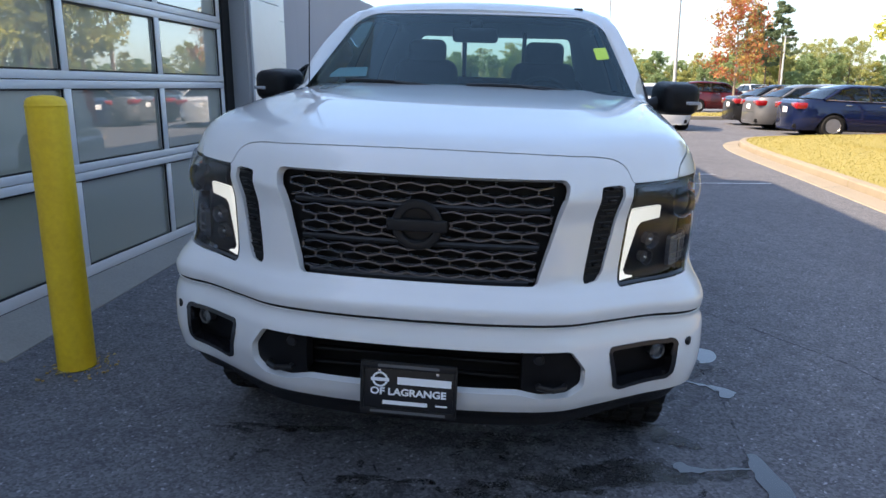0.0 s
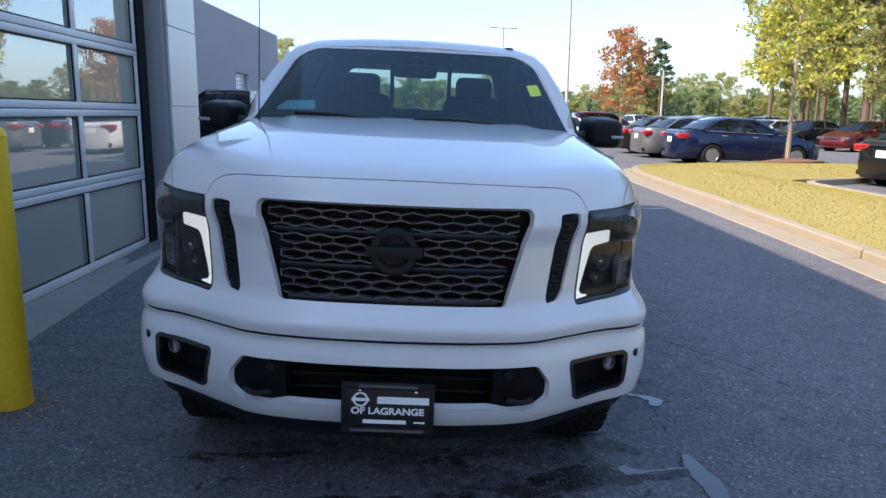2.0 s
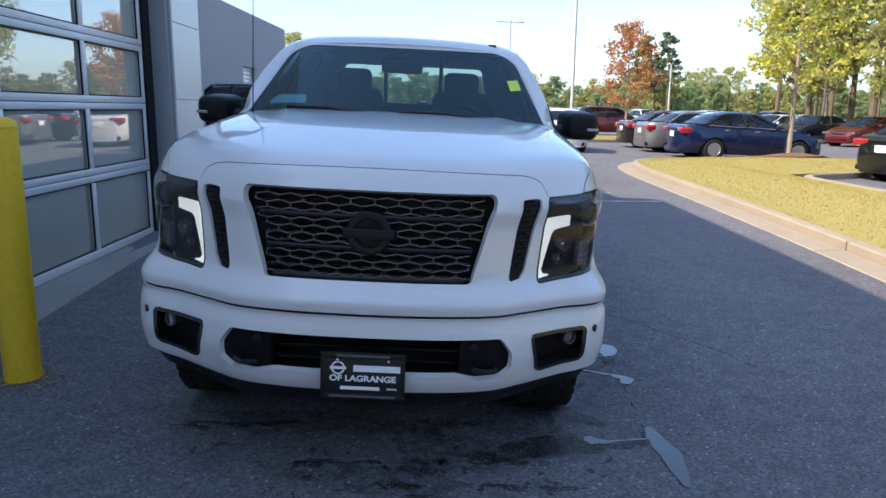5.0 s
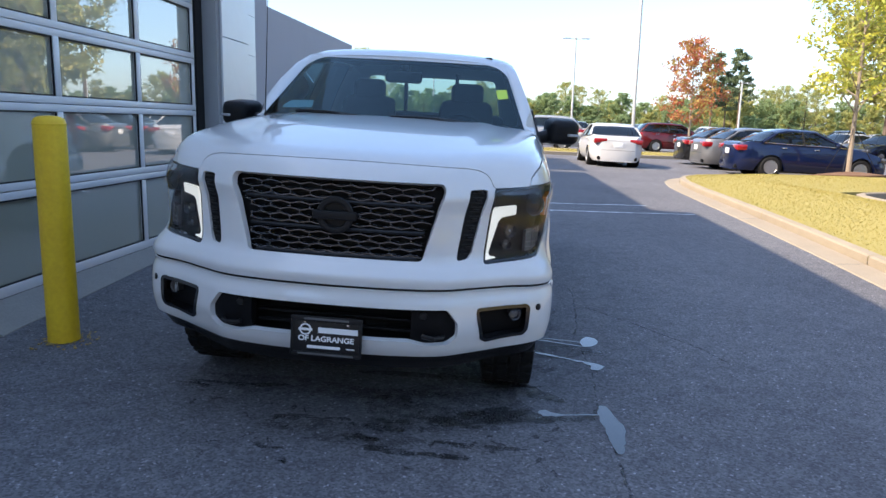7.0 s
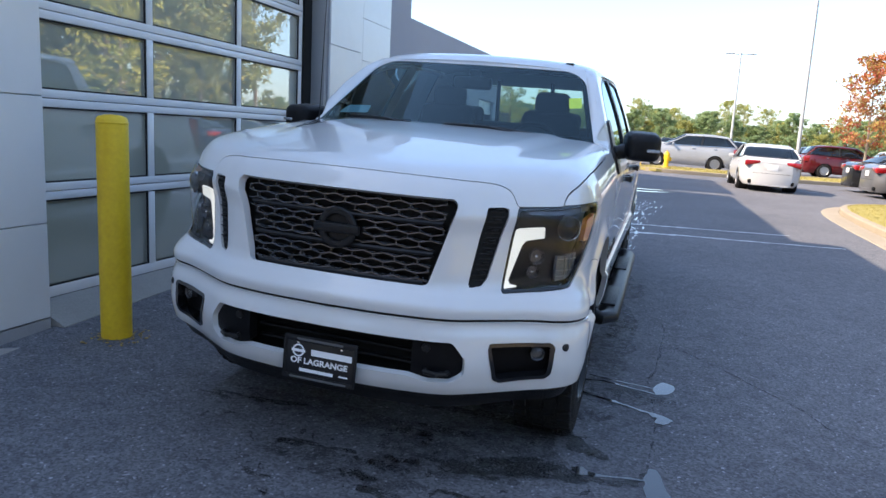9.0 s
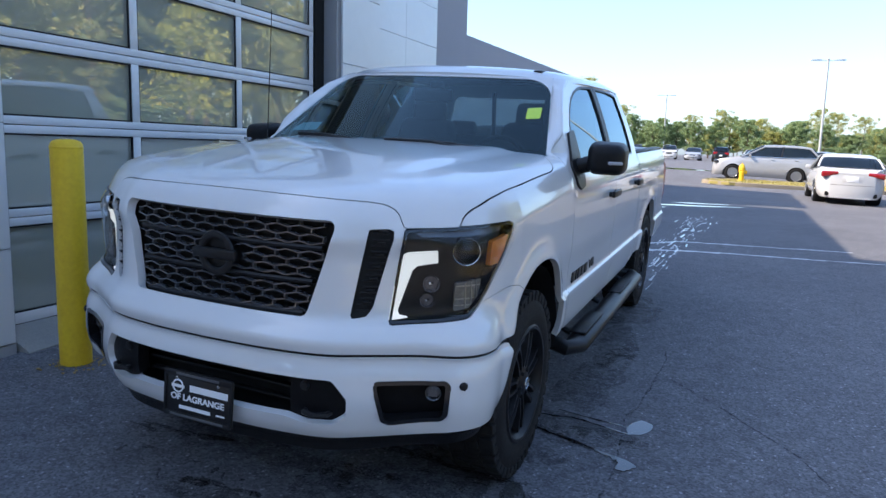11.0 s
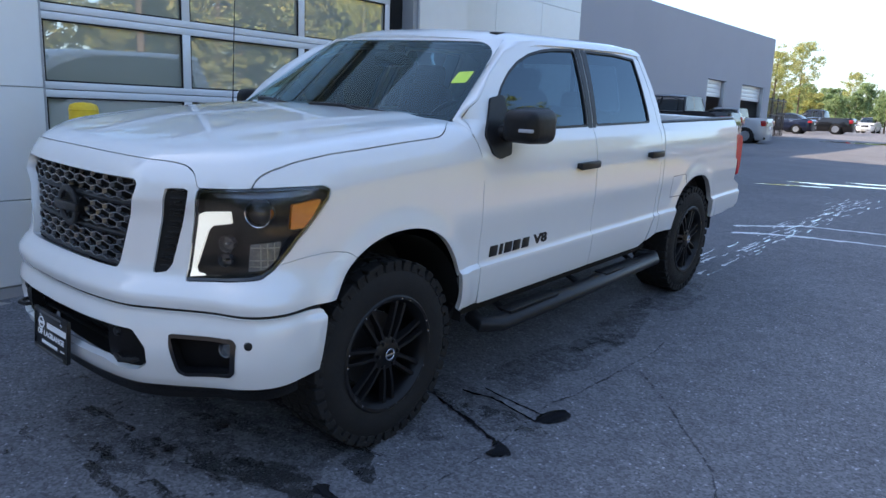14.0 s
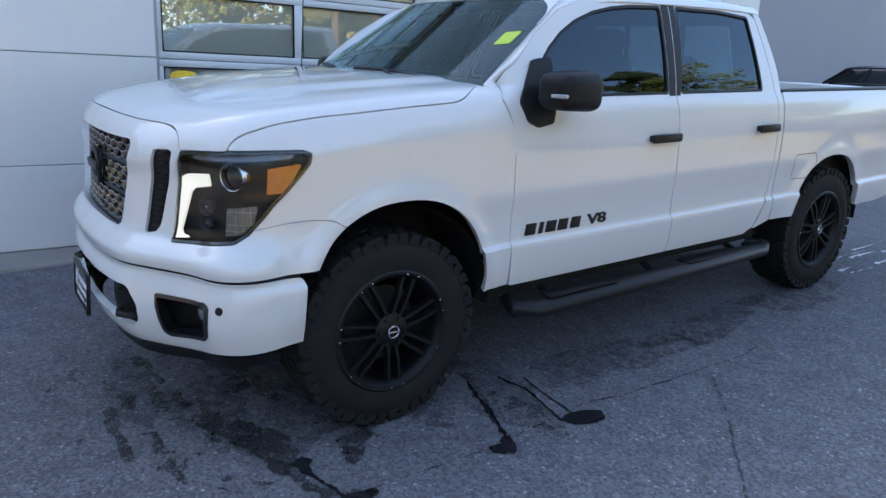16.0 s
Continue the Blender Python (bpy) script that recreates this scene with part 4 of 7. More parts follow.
    for sg in (1, -1):
        mir = sg < 0

        def wing(a, b):
            v = np.interp(a, PS, PV)
            u = np.interp(a, PS, PU)
            dl = bonnet_edge(a)
            top = np.maximum(np.where(v > 1.36, b - 1.475, -1), (-body_off(a, b) - dl + .003) * .35)
            top = np.where(b > 1.15, top, -1)
            f = np.maximum(top, .50 + .045 * smooth01(v, 1.50, 1.52) - b)
            rear = np.where(b > 1.16, 1.646 - .35 * np.maximum(b - 1.25, 0), 1.645)
            f = np.maximum(f, v - rear)
            front = sV(.30) + 0 * b
            f = np.maximum(f, front - a)
            f = np.maximum(f, np.where(a < sV(.84), seam(a) + .0012 - b, -1))
            return np.maximum.reduce([f, -(lamp(a, b) - .004), -arch_f(a, b)])
        panel("front_wing", wing, body, (sV(.28), sV(1.68), .48, 1.50), st, WHITE_PAINT, truck, "white front wing", .03, mir)
        panel("front_door", lambda a, b: np.maximum(door_f(a, b), -win_f(a, b)), body, (sV(1.58), sV(2.86), .52, 1.93), st, WHITE_PAINT, truck, "white front door", .03, mir)
        panel("rear_door", lambda a, b: np.maximum(np.maximum(door_r(a, b), -win_r(a, b)), -arch_r(a, b)), body, (sV(2.80), sV(3.80), .52, 1.93), st, WHITE_PAINT, truck, "white rear door", .03, mir)
        inn = lambda d: (lambda a, b: body(a, b) - np.stack([np.interp(a, PS, PNU) * d, np.interp(a, PS, PNV) * d, 0 * a], -1))
        panel("front_side_window", lambda a, b: win_f(a, b) - .01, inn(.010), (sV(1.70), sV(2.80), 1.38, 1.90), .03, SIDE_GLASS, truck, "dark tinted side window", 0, mir)
        panel("rear_side_window", lambda a, b: win_r(a, b) - .01, inn(.010), (sV(2.86), sV(3.66), 1.38, 1.90), .03, SIDE_GLASS, truck, "dark tinted side window", 0, mir)
        for nm, w0 in (("front_window_seal", win_f), ("rear_window_seal", win_r)):
            panel(nm, lambda a, b, q=w0: np.maximum(q(a, b) - .003, -(q(a, b) + .011)), inn(-.001), (sV(1.70), sV(3.66), 1.38, 1.90), .0075, SATIN_BLACK, truck, "black window seal", .012, mir)
        pil = flank([(2.842, 1.885), (2.900, 1.885), (2.802, 1.405), (2.753, 1.405)], .004)
        pil2 = flank([(2.912, 1.885), (2.957, 1.885), (2.846, 1.405), (2.814, 1.405)], .004)
        for pl in (pil, pil2):
            panel("pillar_trim", pl, inn(-.0035), (sV(2.70), sV(2.96), 1.38, 1.92), .012, SATIN_BLACK, truck, "black door pillar trim", .006, mir)
        panel("bed_side", lambda a, b: np.maximum.reduce([bed(a, b), -(arch_r(a, b)), -(tail(a, b) - .003)]), body, (sV(3.76), sV(5.70), .54, 1.43), st, WHITE_PAINT, truck, "white cargo bed side", .04, mir)
        panel("fuel_door_groove", lambda a, b: np.maximum(fuel(a, b), -(fuel(a, b) + .004)), inn(-.0012), (sV(4.0), sV(4.33), .82, 1.03), .004, BLACK_TRIM, truck, "", 0, mir) if sg > 0 else None
        panel("tail_lamp", tail, inn(.004), (sV(5.38), sV(5.64), .84, 1.30), .012, TAIL_RED, truck, "red tail lamp", .06, mir)
        # cab corner between door and cargo bed, roof rail and dark joints behind the gaps
        cpil = flank([(3.714, 1.862), (3.768, 1.862), (3.822, 1.55), (3.832, 1.36), (3.832, .60), (3.68, .56), (3.78, .80), (3.783, 1.15), (3.775, 1.36), (3.75, 1.55)], .002)
        panel("cab_corner", lambda a, b: np.maximum(cpil(a, b), -arch_r(a, b)), body, (sV(3.56), sV(3.87), .54, 1.90), st, WHITE_PAINT, truck, "", .12, mir)
        panel("joint_lining", lambda a, b: np.maximum.reduce([flank([(1.50, .60), (3.95, .60), (3.95, 1.36), (1.50, 1.36)])(a, b), -(arch_f(a, b) - .03), -(arch_r(a, b) - .03)]), inn(.034), (sV(1.5), sV(3.95), .56, 1.40), .05, DARK_VOID, truck, "", 0, mir)
        panel("rocker", flank([(1.50, .47), (1.50, .55), (3.72, .56), (3.85, .47)]), inn(.045), (sV(1.45), sV(3.9), .44, .58), .05, DARK_VOID, truck, "", .03, mir)
        # windscreen pillar: strip from the screen's edge over to the door's edge
        n = 40
        vs, fs = [], []
        wz = np.linspace(1.41, 1.893, n)
        edge_v = lambda w: np.interp(w, [1.40, 1.425, 1.53, 1.70, 1.82, 1.882, 1.905], [1.607, 1.60, 1.665, 1.86, 2.06, 2.30, 2.80])
        for i, w in enumerate(wz):
            wa = max(w, 1.47)
            pa = Vector((ws_edge(wa), ws_v(ws_edge(wa), wa), w if w >= 1.47 else w))
            pb = Vector(body_v(np.array([edge_v(w) - .003]), np.array([w]))[0])
            pb0 = pb - Vector((.03, 0, .0))
            pa0 = pa + Vector((-.01, .03, -.012))
            for j, t in enumerate((-1, 0, .15, .35, .55, .75, .9, 1, 2)):
                if t < 0:
                    p = pa0
                elif t > 1:
                    p = pb0
                else:
                    q = pa.lerp(pb, t)
                    bulge = .020 * math.sin(math.pi * t) ** .8
                    out = Vector((.75, -.45, .35)).normalized()
                    p = q + out * bulge
                vs.append((p.x * sg, p.y, p.z))
        for i in range(n - 1):
            for j in range(8):
                q = (i * 9 + j, i * 9 + j + 1, (i + 1) * 9 + j + 1, (i + 1) * 9 + j)
                fs.append(q if sg > 0 else q[::-1])
        mesh_obj("windscreen_pillar", vs, fs, WHITE_PAINT, truck, "white windscreen pillar", angle=60)
        lv, lf = [], []
        for i in range(n):
            for j in (0, 8):
                x, y, z = vs[i * 9 + j]
                lv.append((x - sg * .012, y + (.02 if j else -.026), z - .004))
        for i in range(n - 1):
            lf.append((2 * i, 2 * i + 1, 2 * i + 3, 2 * i + 2))
        mesh_obj("pillar_lining", lv, lf, CABIN, truck, "dark inner pillar trim")
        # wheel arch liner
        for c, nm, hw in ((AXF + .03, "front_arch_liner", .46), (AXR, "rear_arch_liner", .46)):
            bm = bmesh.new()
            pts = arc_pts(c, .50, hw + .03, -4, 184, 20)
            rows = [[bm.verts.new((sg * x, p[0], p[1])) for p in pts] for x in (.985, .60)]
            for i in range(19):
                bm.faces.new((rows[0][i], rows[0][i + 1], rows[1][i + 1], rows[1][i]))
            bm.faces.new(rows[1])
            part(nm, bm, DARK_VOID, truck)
        # handles
        for v0, w0, L in ((2.675, 1.192, .235), (3.64, 1.200, .205)):
            c = body_v(np.array([v0]), np.array([w0]))[0]
            h = part("door_handle", box((sg * (c[0] + .030), c[1], w0), (.024, L, .046), .011), SATIN_BLACK, truck, "black door handle")
            for dv in (-L / 2 + .03, L / 2 - .03):
                part("handle_mount", box((sg * (c[0] + .01), c[1] + dv, w0), (.03, .045, .034), .008), SATIN_BLACK, h)
            cup = sd_poly([(sV(v0 - .07), w0 + .045), (sV(v0 + .07), w0 + .045), (sV(v0 + .07), w0 - .045), (sV(v0 - .07), w0 - .045)], .04)
            panel("handle_recess", cup, inn(-.0012), (sV(v0 - .1), sV(v0 + .1), w0 - .06, w0 + .06), .008, WHITE_PAINT, truck, "", 0, mir)
        # side step: oval bar with tread pads
        bm = bmesh.new()
        path = [(sg * .88, 1.74, .44), (sg * .97, 1.70, .425), (sg * 1.0, 1.78, .425), (sg * 1.0, 2.6, .43), (sg * 1.0, 3.70, .445), (sg * .97, 3.80, .445), (sg * .88, 3.76, .45)]
        path = [(p[0] + sg * .03, p[1], p[2] - .015) for p in path]
        add_tube(bm, path, .050, 16)
        for v in bm.verts:
            v.co.x = v.co.x + (v.co.x - sg * .99) * .35 if abs(v.co.x) > .93 else v.co.x
            v.co.z = .435 + (v.co.z - .435) * .85
        step = part("side_step", bm, SATIN_BLACK, truck, "black tubular side step", 50)
        for y0, y1 in ((1.86, 2.35), (2.95, 3.45)):
            part("step_pad", box((sg * 1.03, (y0 + y1) / 2, .464), (.095, y1 - y0, .012), .005), BLACK_TRIM, step)
        for y in (1.95, 2.75, 3.55):
            part("step_bracket", tube([(sg * .97, y, .43), (sg * .80, y, .50), (sg * .70, y, .58)], .018, 8), SATIN_BLACK, step)
        # mirror
        mr = new("door_mirror")
        mr.parent = truck
        mr["label"] = "large black door mirror with a clear signal strip"
        bm = box((0, 0, 0), (.222, .26, .185), .055, None, 4)
        for v in bm.verts:
            k = (v.co.y + .13) / .26
            v.co.x *= .86 + .14 * k
            v.co.z *= .84 + .16 * k
            v.co.y -= .03 * (1 - (v.co.x / .15) ** 2)
        bmesh.ops.transform(bm, matrix=pose(sg * 1.112, 1.868, 1.455, 0, 0, sg * 8), verts=bm.verts[:])
        part("mirror_housing", bm, BLACK_TRIM, mr, "black mirror housing", 60)
        part("mirror_glass", box((sg * 1.098, 1.986, 1.455), (.15, .006, .12), .003), CHROME, mr)
        part("signal_strip", box((sg * 1.178, 1.735, 1.440), (.075, .05, .018), .006, Matrix.Rotation(sg * .42, 4, "Z")), SIGNAL, mr, "clear turn signal strip")
        part("mirror_arm", tube([(sg * .93, 1.83, 1.40), (sg * .98, 1.84, 1.41), (sg * 1.03, 1.85, 1.425)], [.05, .042, .045], 12), SATIN_BLACK, mr)
        sail = flank([(1.72, 1.315), (1.69, 1.40), (1.80, 1.585), (1.92, 1.60), (1.91, 1.40), (1.87, 1.30), (1.78, 1.285)], .02)
        panel("mirror_sail", sail, inn(-.014), (sV(1.64), sV(2.0), 1.26, 1.64), .012, SATIN_BLACK, mr, "", .02, mir)
        # lettering on the door
        if sg > 0:
            bm = bmesh.new()
            for v0, wid in ((1.772, .07), (1.840, .028), (1.905, .07), (1.985, .066), (2.072, .068)):
                c = body_v(np.array([v0]), np.array([.80]))[0]
                vs = add_box(bm, (0, 0, 0), (.008, wid * .92, .056), .002)
                for v in vs:
                    v.co.y += v.co.z * .18
                bmesh.ops.translate(bm, vec=(c[0] + .003, v0, .803), verts=vs)
            part("door_badge", bm, SATIN_BLACK, truck, "row of raised black badge blocks")
            c = body_v(np.array([2.245]), np.array([.80]))[0]
            text_mesh("engine_lettering", "V8", .074, SATIN_BLACK, truck, Matrix.Translation((c[0] + .001, 2.225, .803)) @ Matrix(((0, 0, 1, 0), (1, 0, 0, 0), (0, 1, 0, 0), (0, 0, 0, 1))), "black raised engine lettering", .004, .0022, .14)

    # glasshouse
    panel("windscreen", lambda u, w: np.maximum.reduce([np.abs(u) - ws_edge(w) - .005, w - 1.886, 1.40 - w]), ws_surf, (-.9, .9, 1.40, 1.90), .03, WINDSHIELD, truck, "clear windscreen with a sticker", 0)
    band = lambda u, w: np.maximum.reduce([np.abs(u) - ws_edge(w) - .004, w - 1.889, 1.42 - w, -np.maximum.reduce([np.abs(u) - ws_edge(w) + .030, w - 1.862, 1.49 - w])])
    panel("screen_border", band, lambda u, w: ws_surf(u, w) + np.array([0, .004, 0]), (-.9, .9, 1.40, 1.90), .012, GLOSS_BLACK, truck, "black printed screen border", 0)
    opening = lambda u, w: np.hypot(np.maximum(np.abs(u) - (ws_edge(w) - .135), 0) * .72, np.maximum(w - 1.778, 0)) - .098
    panel("roof_header", lambda u, w: np.maximum.reduce([np.abs(u) - ws_edge(w) - .004, w - 1.890, 1.74 - w, -opening(u, w)]), lambda u, w: ws_surf(u, w) - np.array([0, .007, 0]), (-.8, .8, 1.74, 1.90), .008, WHITE_PAINT, truck, "white roof edge above the windscreen", .012)
    panel("roof", lambda u, v: np.maximum.reduce([np.abs(u) - .768, (2.010 + .147 * (u / .66) ** 2) - v, v - 3.782]), roof_surf, (-.78, .78, 2.0, 3.84), .02, WHITE_PAINT, truck, "white roof", .03)
    panel("roof_lining", lambda u, v: np.maximum.reduce([np.abs(u) - .74, 2.01 + .13 * (u / .66) ** 2 - v, v - 3.70]), lambda u, v: roof_surf(u * .96, np.maximum(v, 2.06)) * np.array([1, 0, 1]) + np.stack([0 * u, v, -.045 + 0 * u], -1), (-.78, .78, 2.0, 3.74), .06, CABIN, truck, "", 0)
    bm = bmesh.new()
    add_box(bm, (0, 0, 0), (.055, .10, .03), .012)
    for v in bm.verts:
        v.co.z *= 1 if v.co.y > 0 else .7
    bmesh.ops.translate(bm, vec=(.577, 2.28, 1.925), verts=bm.verts[:])
    part("roof_antenna", bm, SATIN_BLACK, truck, "small black roof antenna")
    # rear of the cab with a sliding window
    back_v = lambda w: 3.812 - .07 * (w - 1.40)
    rw = sd_poly([(-.66, 1.46), (.66, 1.46), (.59, 1.795), (-.59, 1.795)], .04)
    bs = lambda u, w: np.stack([u, back_v(w) - .06 * (u / .8) ** 2, w], -1)
    panel("cab_back", lambda u, w: np.maximum(sd_poly([(-.95, .60), (.95, .60), (.95, 1.38), (.76, 1.85), (.69, 1.892), (.5, 1.925), (-.5, 1.925), (-.69, 1.892), (-.76, 1.85), (-.95, 1.38)])(u, w), -rw(u, w)), bs, (-.97, .97, .58, 1.95), .025, WHITE_PAINT, truck, "", .03)
    panel("back_window", rw, lambda u, w: bs(u, w) - np.array([0, .015, 0]), (-.7, .7, 1.4, 1.9), .04, BACK_GLASS, truck, "sliding back window", 0)
    for x in (-.24, .24):
        part("back_window_post", box((x, back_v(1.645) - .035, 1.645), (.035, .02, .40), .005, Matrix.Rotation(.07, 4, "X")), SATIN_BLACK, truck)
    # cabin
    part("dashboard", box((0, 1.74, 1.27), (1.62, .50, .36), .09, None, 4), CABIN, truck, "black dashboard")
    part("cabin_floor", box((0, 2.6, .72), (1.7, 2.2, .06), .01), CABIN, truck)
    for sg in (1, -1):
        part("door_lining", box((sg * .87, 2.65, 1.12), (.06, 2.1, .52), .02), CABIN, truck)
        seat = new("front_seat")
        seat.parent = truck
        seat["label"] = "charcoal cloth front seat with headrest"
        part("cushion", box((sg * .40, 2.42, 1.0), (.52, .55, .18), .06, None, 3), SEAT, seat)
        bm = box((0, 0, 0), (.52, .16, .66), .07, None, 4)
        for v in bm.verts:
            v.co.x *= 1 - .22 * max(0, v.co.z) / .33
        bmesh.ops.transform(bm, matrix=pose(sg * .40, 2.73, 1.29, -14), verts=bm.verts[:])
        part("backrest", bm, SEAT, seat)
        part("headrest", box((sg * .40, 2.82, 1.655), (.26, .11, .19), .05, Matrix.Rotation(-.15, 4, "X"), 4), SEAT, seat)
        for dx in (-.06, .06):
            part("headrest_post", tube([(sg * .40 + dx, 2.80, 1.54), (sg * .40 + dx, 2.82, 1.62)], .006, 8), STEEL, seat)
        part("rear_headrest", box((sg * .42, 3.52, 1.53), (.24, .10, .14), .045, None, 3), SEAT, truck)
    part("rear_bench", box((0, 3.45, 1.16), (1.42, .20, .66), .07, Matrix.Rotation(-.16, 4, "X"), 3), SEAT, truck)
    bm = bmesh.new()
    add_lathe(bm, [(.178 + .016 * math.cos(a), .016 * math.sin(a)) for a in np.linspace(0, 2 * math.pi, 11)], 40, "Y")
    add_box(bm, (0, 0, 0), (.34, .025, .05), .01)
    add_box(bm, (0, 0, -.06), (.13, .05, .14), .03)
    bmesh.ops.transform(bm, matrix=pose(.40, 2.08, 1.36, -22), verts=bm.verts[:])
    part("steering_wheel", bm, SATIN_BLACK, truck, "black steering wheel")
    part("inside_mirror", box((0, 1.99, 1.762), (.26, .035, .085), .025, None, 4), SATIN_BLACK, truck, "inside mirror below the roof")
    part("mirror_stem", box((0, 2.05, 1.825), (.07, .10, .05), .02), SATIN_BLACK, truck)
    panel("lime_sticker", sd_poly([(.672, 1.645), (.742, 1.652), (.722, 1.712), (.652, 1.705)], .004), lambda u, w: ws_surf(u, w) - np.array([0, .004, 0]), (.6, .8, 1.6, 1.75), .02, STICKER, truck, "lime green inspection sticker", 0)
    panel("blue_paper", sd_poly([(-.76, 1.515), (-.52, 1.53), (-.53, 1.575), (-.70, 1.565)], .004), lambda u, w: ws_surf(u, w) + np.array([0, .012, 0]), (-.8, -.5, 1.49, 1.6), .02, PAPER, truck, "pale blue paper behind the glass", 0)
    # cowl and wipers
    panel("cowl", sd_poly([(-.84, 1.36), (.84, 1.36), (.84, 1.72), (-.84, 1.72)]), lambda u, v: np.stack([u, v + .12 * (u / .84) ** 2 - .06, HC(v) - .045 - .028 * (u / .84) ** 2], -1), (-.84, .84, 1.36, 1.72), .05, BLACK_TRIM, truck, "black cowl panel", .02)
    for x0, x1, dz in ((-.62, -.05, 0), (.02, .58, 0)):
        pts = []
        for i in range(9):
            t = i / 8
            u = x0 + (x1 - x0) * t
            w = 1.488 + .026 * math.sin(math.pi * (.25 + .65 * t)) - .012 * t
            pts.append((u, float(ws_v(u, w)) - .012, w))
        wp = part("wiper", tube(pts, .0095, 8), SATIN_BLACK, truck, "black wiper resting on the glass")
        part("wiper_arm", tube([(x1 + .05, float(ws_v(x1, 1.485)) - .02, 1.462), ((x0 + x1) / 2 + .1, float(ws_v((x0 + x1) / 2, 1.49)) - .032, 1.494), ((x0 + x1) / 2, float(ws_v((x0 + x1) / 2, 1.505)) - .022, 1.506)], .010, 8), SATIN_BLACK, wp)
    part("mast_antenna", tube([(-.80, 1.42, 1.42), (-.80, 1.43, 1.50), (-.80, 1.47, 2.20)], [.012, .0035, .002], 8), SATIN_BLACK, truck, "thin black mast antenna")

    # cargo bed
    for sg in (1, -1):
        bm = box((sg * .90, 4.60, 1.402), (.09, 1.62, .03), .012)
        part("bed_rail", bm, BLACK_TRIM, truck, "black cargo bed rail cap")
    bm = bmesh.new()
    for sg in (1, -1):
        add_box(bm, (sg * .87, 4.62, 1.10), (.03, 1.62, .58))
    add_box(bm, (0, 4.62, .82), (1.74, 1.66, .04))
    add_box(bm, (0, 3.89, 1.10), (1.74, .04, .58))
    part("bed_liner", bm, BLACK_TRIM, truck, "black bed liner")
    tg = part("tailgate", box((0, 5.47, 1.12), (1.64, .08, .56), .02), WHITE_PAINT, truck, "white tailgate")
    part("tailgate_handle", box((0, 5.515, 1.28), (.22, .02, .07), .008), SATIN_BLACK, tg)
    bm = box((0, 5.64, .66), (1.94, .17, .18), .03)
    part("rear_bumper", bm, WHITE_PAINT, truck, "white rear bumper")
    # underside
    bm = bmesh.new()
    for sg in (1, -1):
        add_box(bm, (sg * .45, 2.9, .56), (.09, 4.9, .14), .01)
    add_box(bm, (0, 2.7, .62), (1.5, 4.8, .04))
    part("underbody", bm, DARK_VOID, truck)
    bm = bmesh.new()
    add_tube(bm, [(-.72, AXR, WHEEL_Z), (.72, AXR, WHEEL_Z)], .055, 12)
    add_tube(bm, [(-.72, AXF, WHEEL_Z), (.72, AXF, WHEEL_Z)], .05, 12)
    add_lathe(bm, [(0, -.13), (.14, -.08), (.16, 0), (.14, .08), (0, .13)], 20, "X", (0, AXR, WHEEL_Z))
    part("axle", bm, SATIN_BLACK, truck)
    for sg in (1, -1):
        for ax in (AXF, AXR):
            make_wheel(truck, sg * .985, ax, WHEEL_Z - .012, sg)

    # dealer plate: readable name set in the built-in font, the rest as bars and shapes
    pl = part("licence_plate", box((0, -.036, .545), (.334, .012, .186), .006, Matrix.Rotation(radians(-5), 4, "X")), PLATE_BLACK, truck, "black dealer plate with white lettering in a frame")
    face = pose(0, -.0435, .545, 90 - 5, 0, 0)
    bm = bmesh.new()
    for c, sz in (((0, .081, 0), (.33, .024, .006)), ((0, -.083, 0), (.33, .020, .006)), ((-.160, 0, 0), (.012, .17, .006)), ((.160, 0, 0), (.012, .17, .006))):
        add_box(bm, c, sz, .002)
    bmesh.ops.transform(bm, matrix=face, verts=bm.verts[:])
    part("plate_frame", bm, SATIN_BLACK, pl, "black plate frame with faint print")
    for words, size, y, wid, mt in (("OF LAGRANGE", .034, -.012, .262, PLATE_WHITE),):
        text_mesh("plate_text", words, size, mt, pl, face @ pose(.0, y, .0005), "", .0005, .0012, wid)
    bm = bmesh.new()
    add_box(bm, (.055, .030, .0008), (.185, .026, .001))
    add_box(bm, (-.01, -.050, .0008), (.155, .014, .001))
    add_box(bm, (.115, -.050, .0008), (.04, .006, .001))
    bmesh.ops.transform(bm, matrix=face, verts=bm.verts[:])
    part("plate_print", bm, PLATE_WHITE, pl)
    bm = bmesh.new()
    emblem_ring(bm, (-.098, .0008, .030), .024, .0035, "Y")
    add_box(bm, (-.098, .0008, .030), (.064, .001, .012))
    bmesh.ops.transform(bm, matrix=face @ pose(0, 0, 0, -90, 0, 0), verts=bm.verts[:])
    part("plate_logo", bm, PLATE_WHITE, pl)
    for y, wid, hgt in ((.081, .21, .010), (-.083, .26, .009)):
        bm = box((0, y, .0035), (wid, hgt, .001))
        bmesh.ops.transform(bm, matrix=face, verts=bm.verts[:])
        part("frame_print", bm, PLATE_GREY, pl)
    for x in (-.10, .10):
        bm = lathe([(0, .004), (.006, .003), (.007, 0)], 10, "Z")
        bmesh.ops.transform(bm, matrix=face @ pose(x, .062, 0), verts=bm.verts[:])
        part("plate_screw", bm, CHROME, pl)


build_truck()


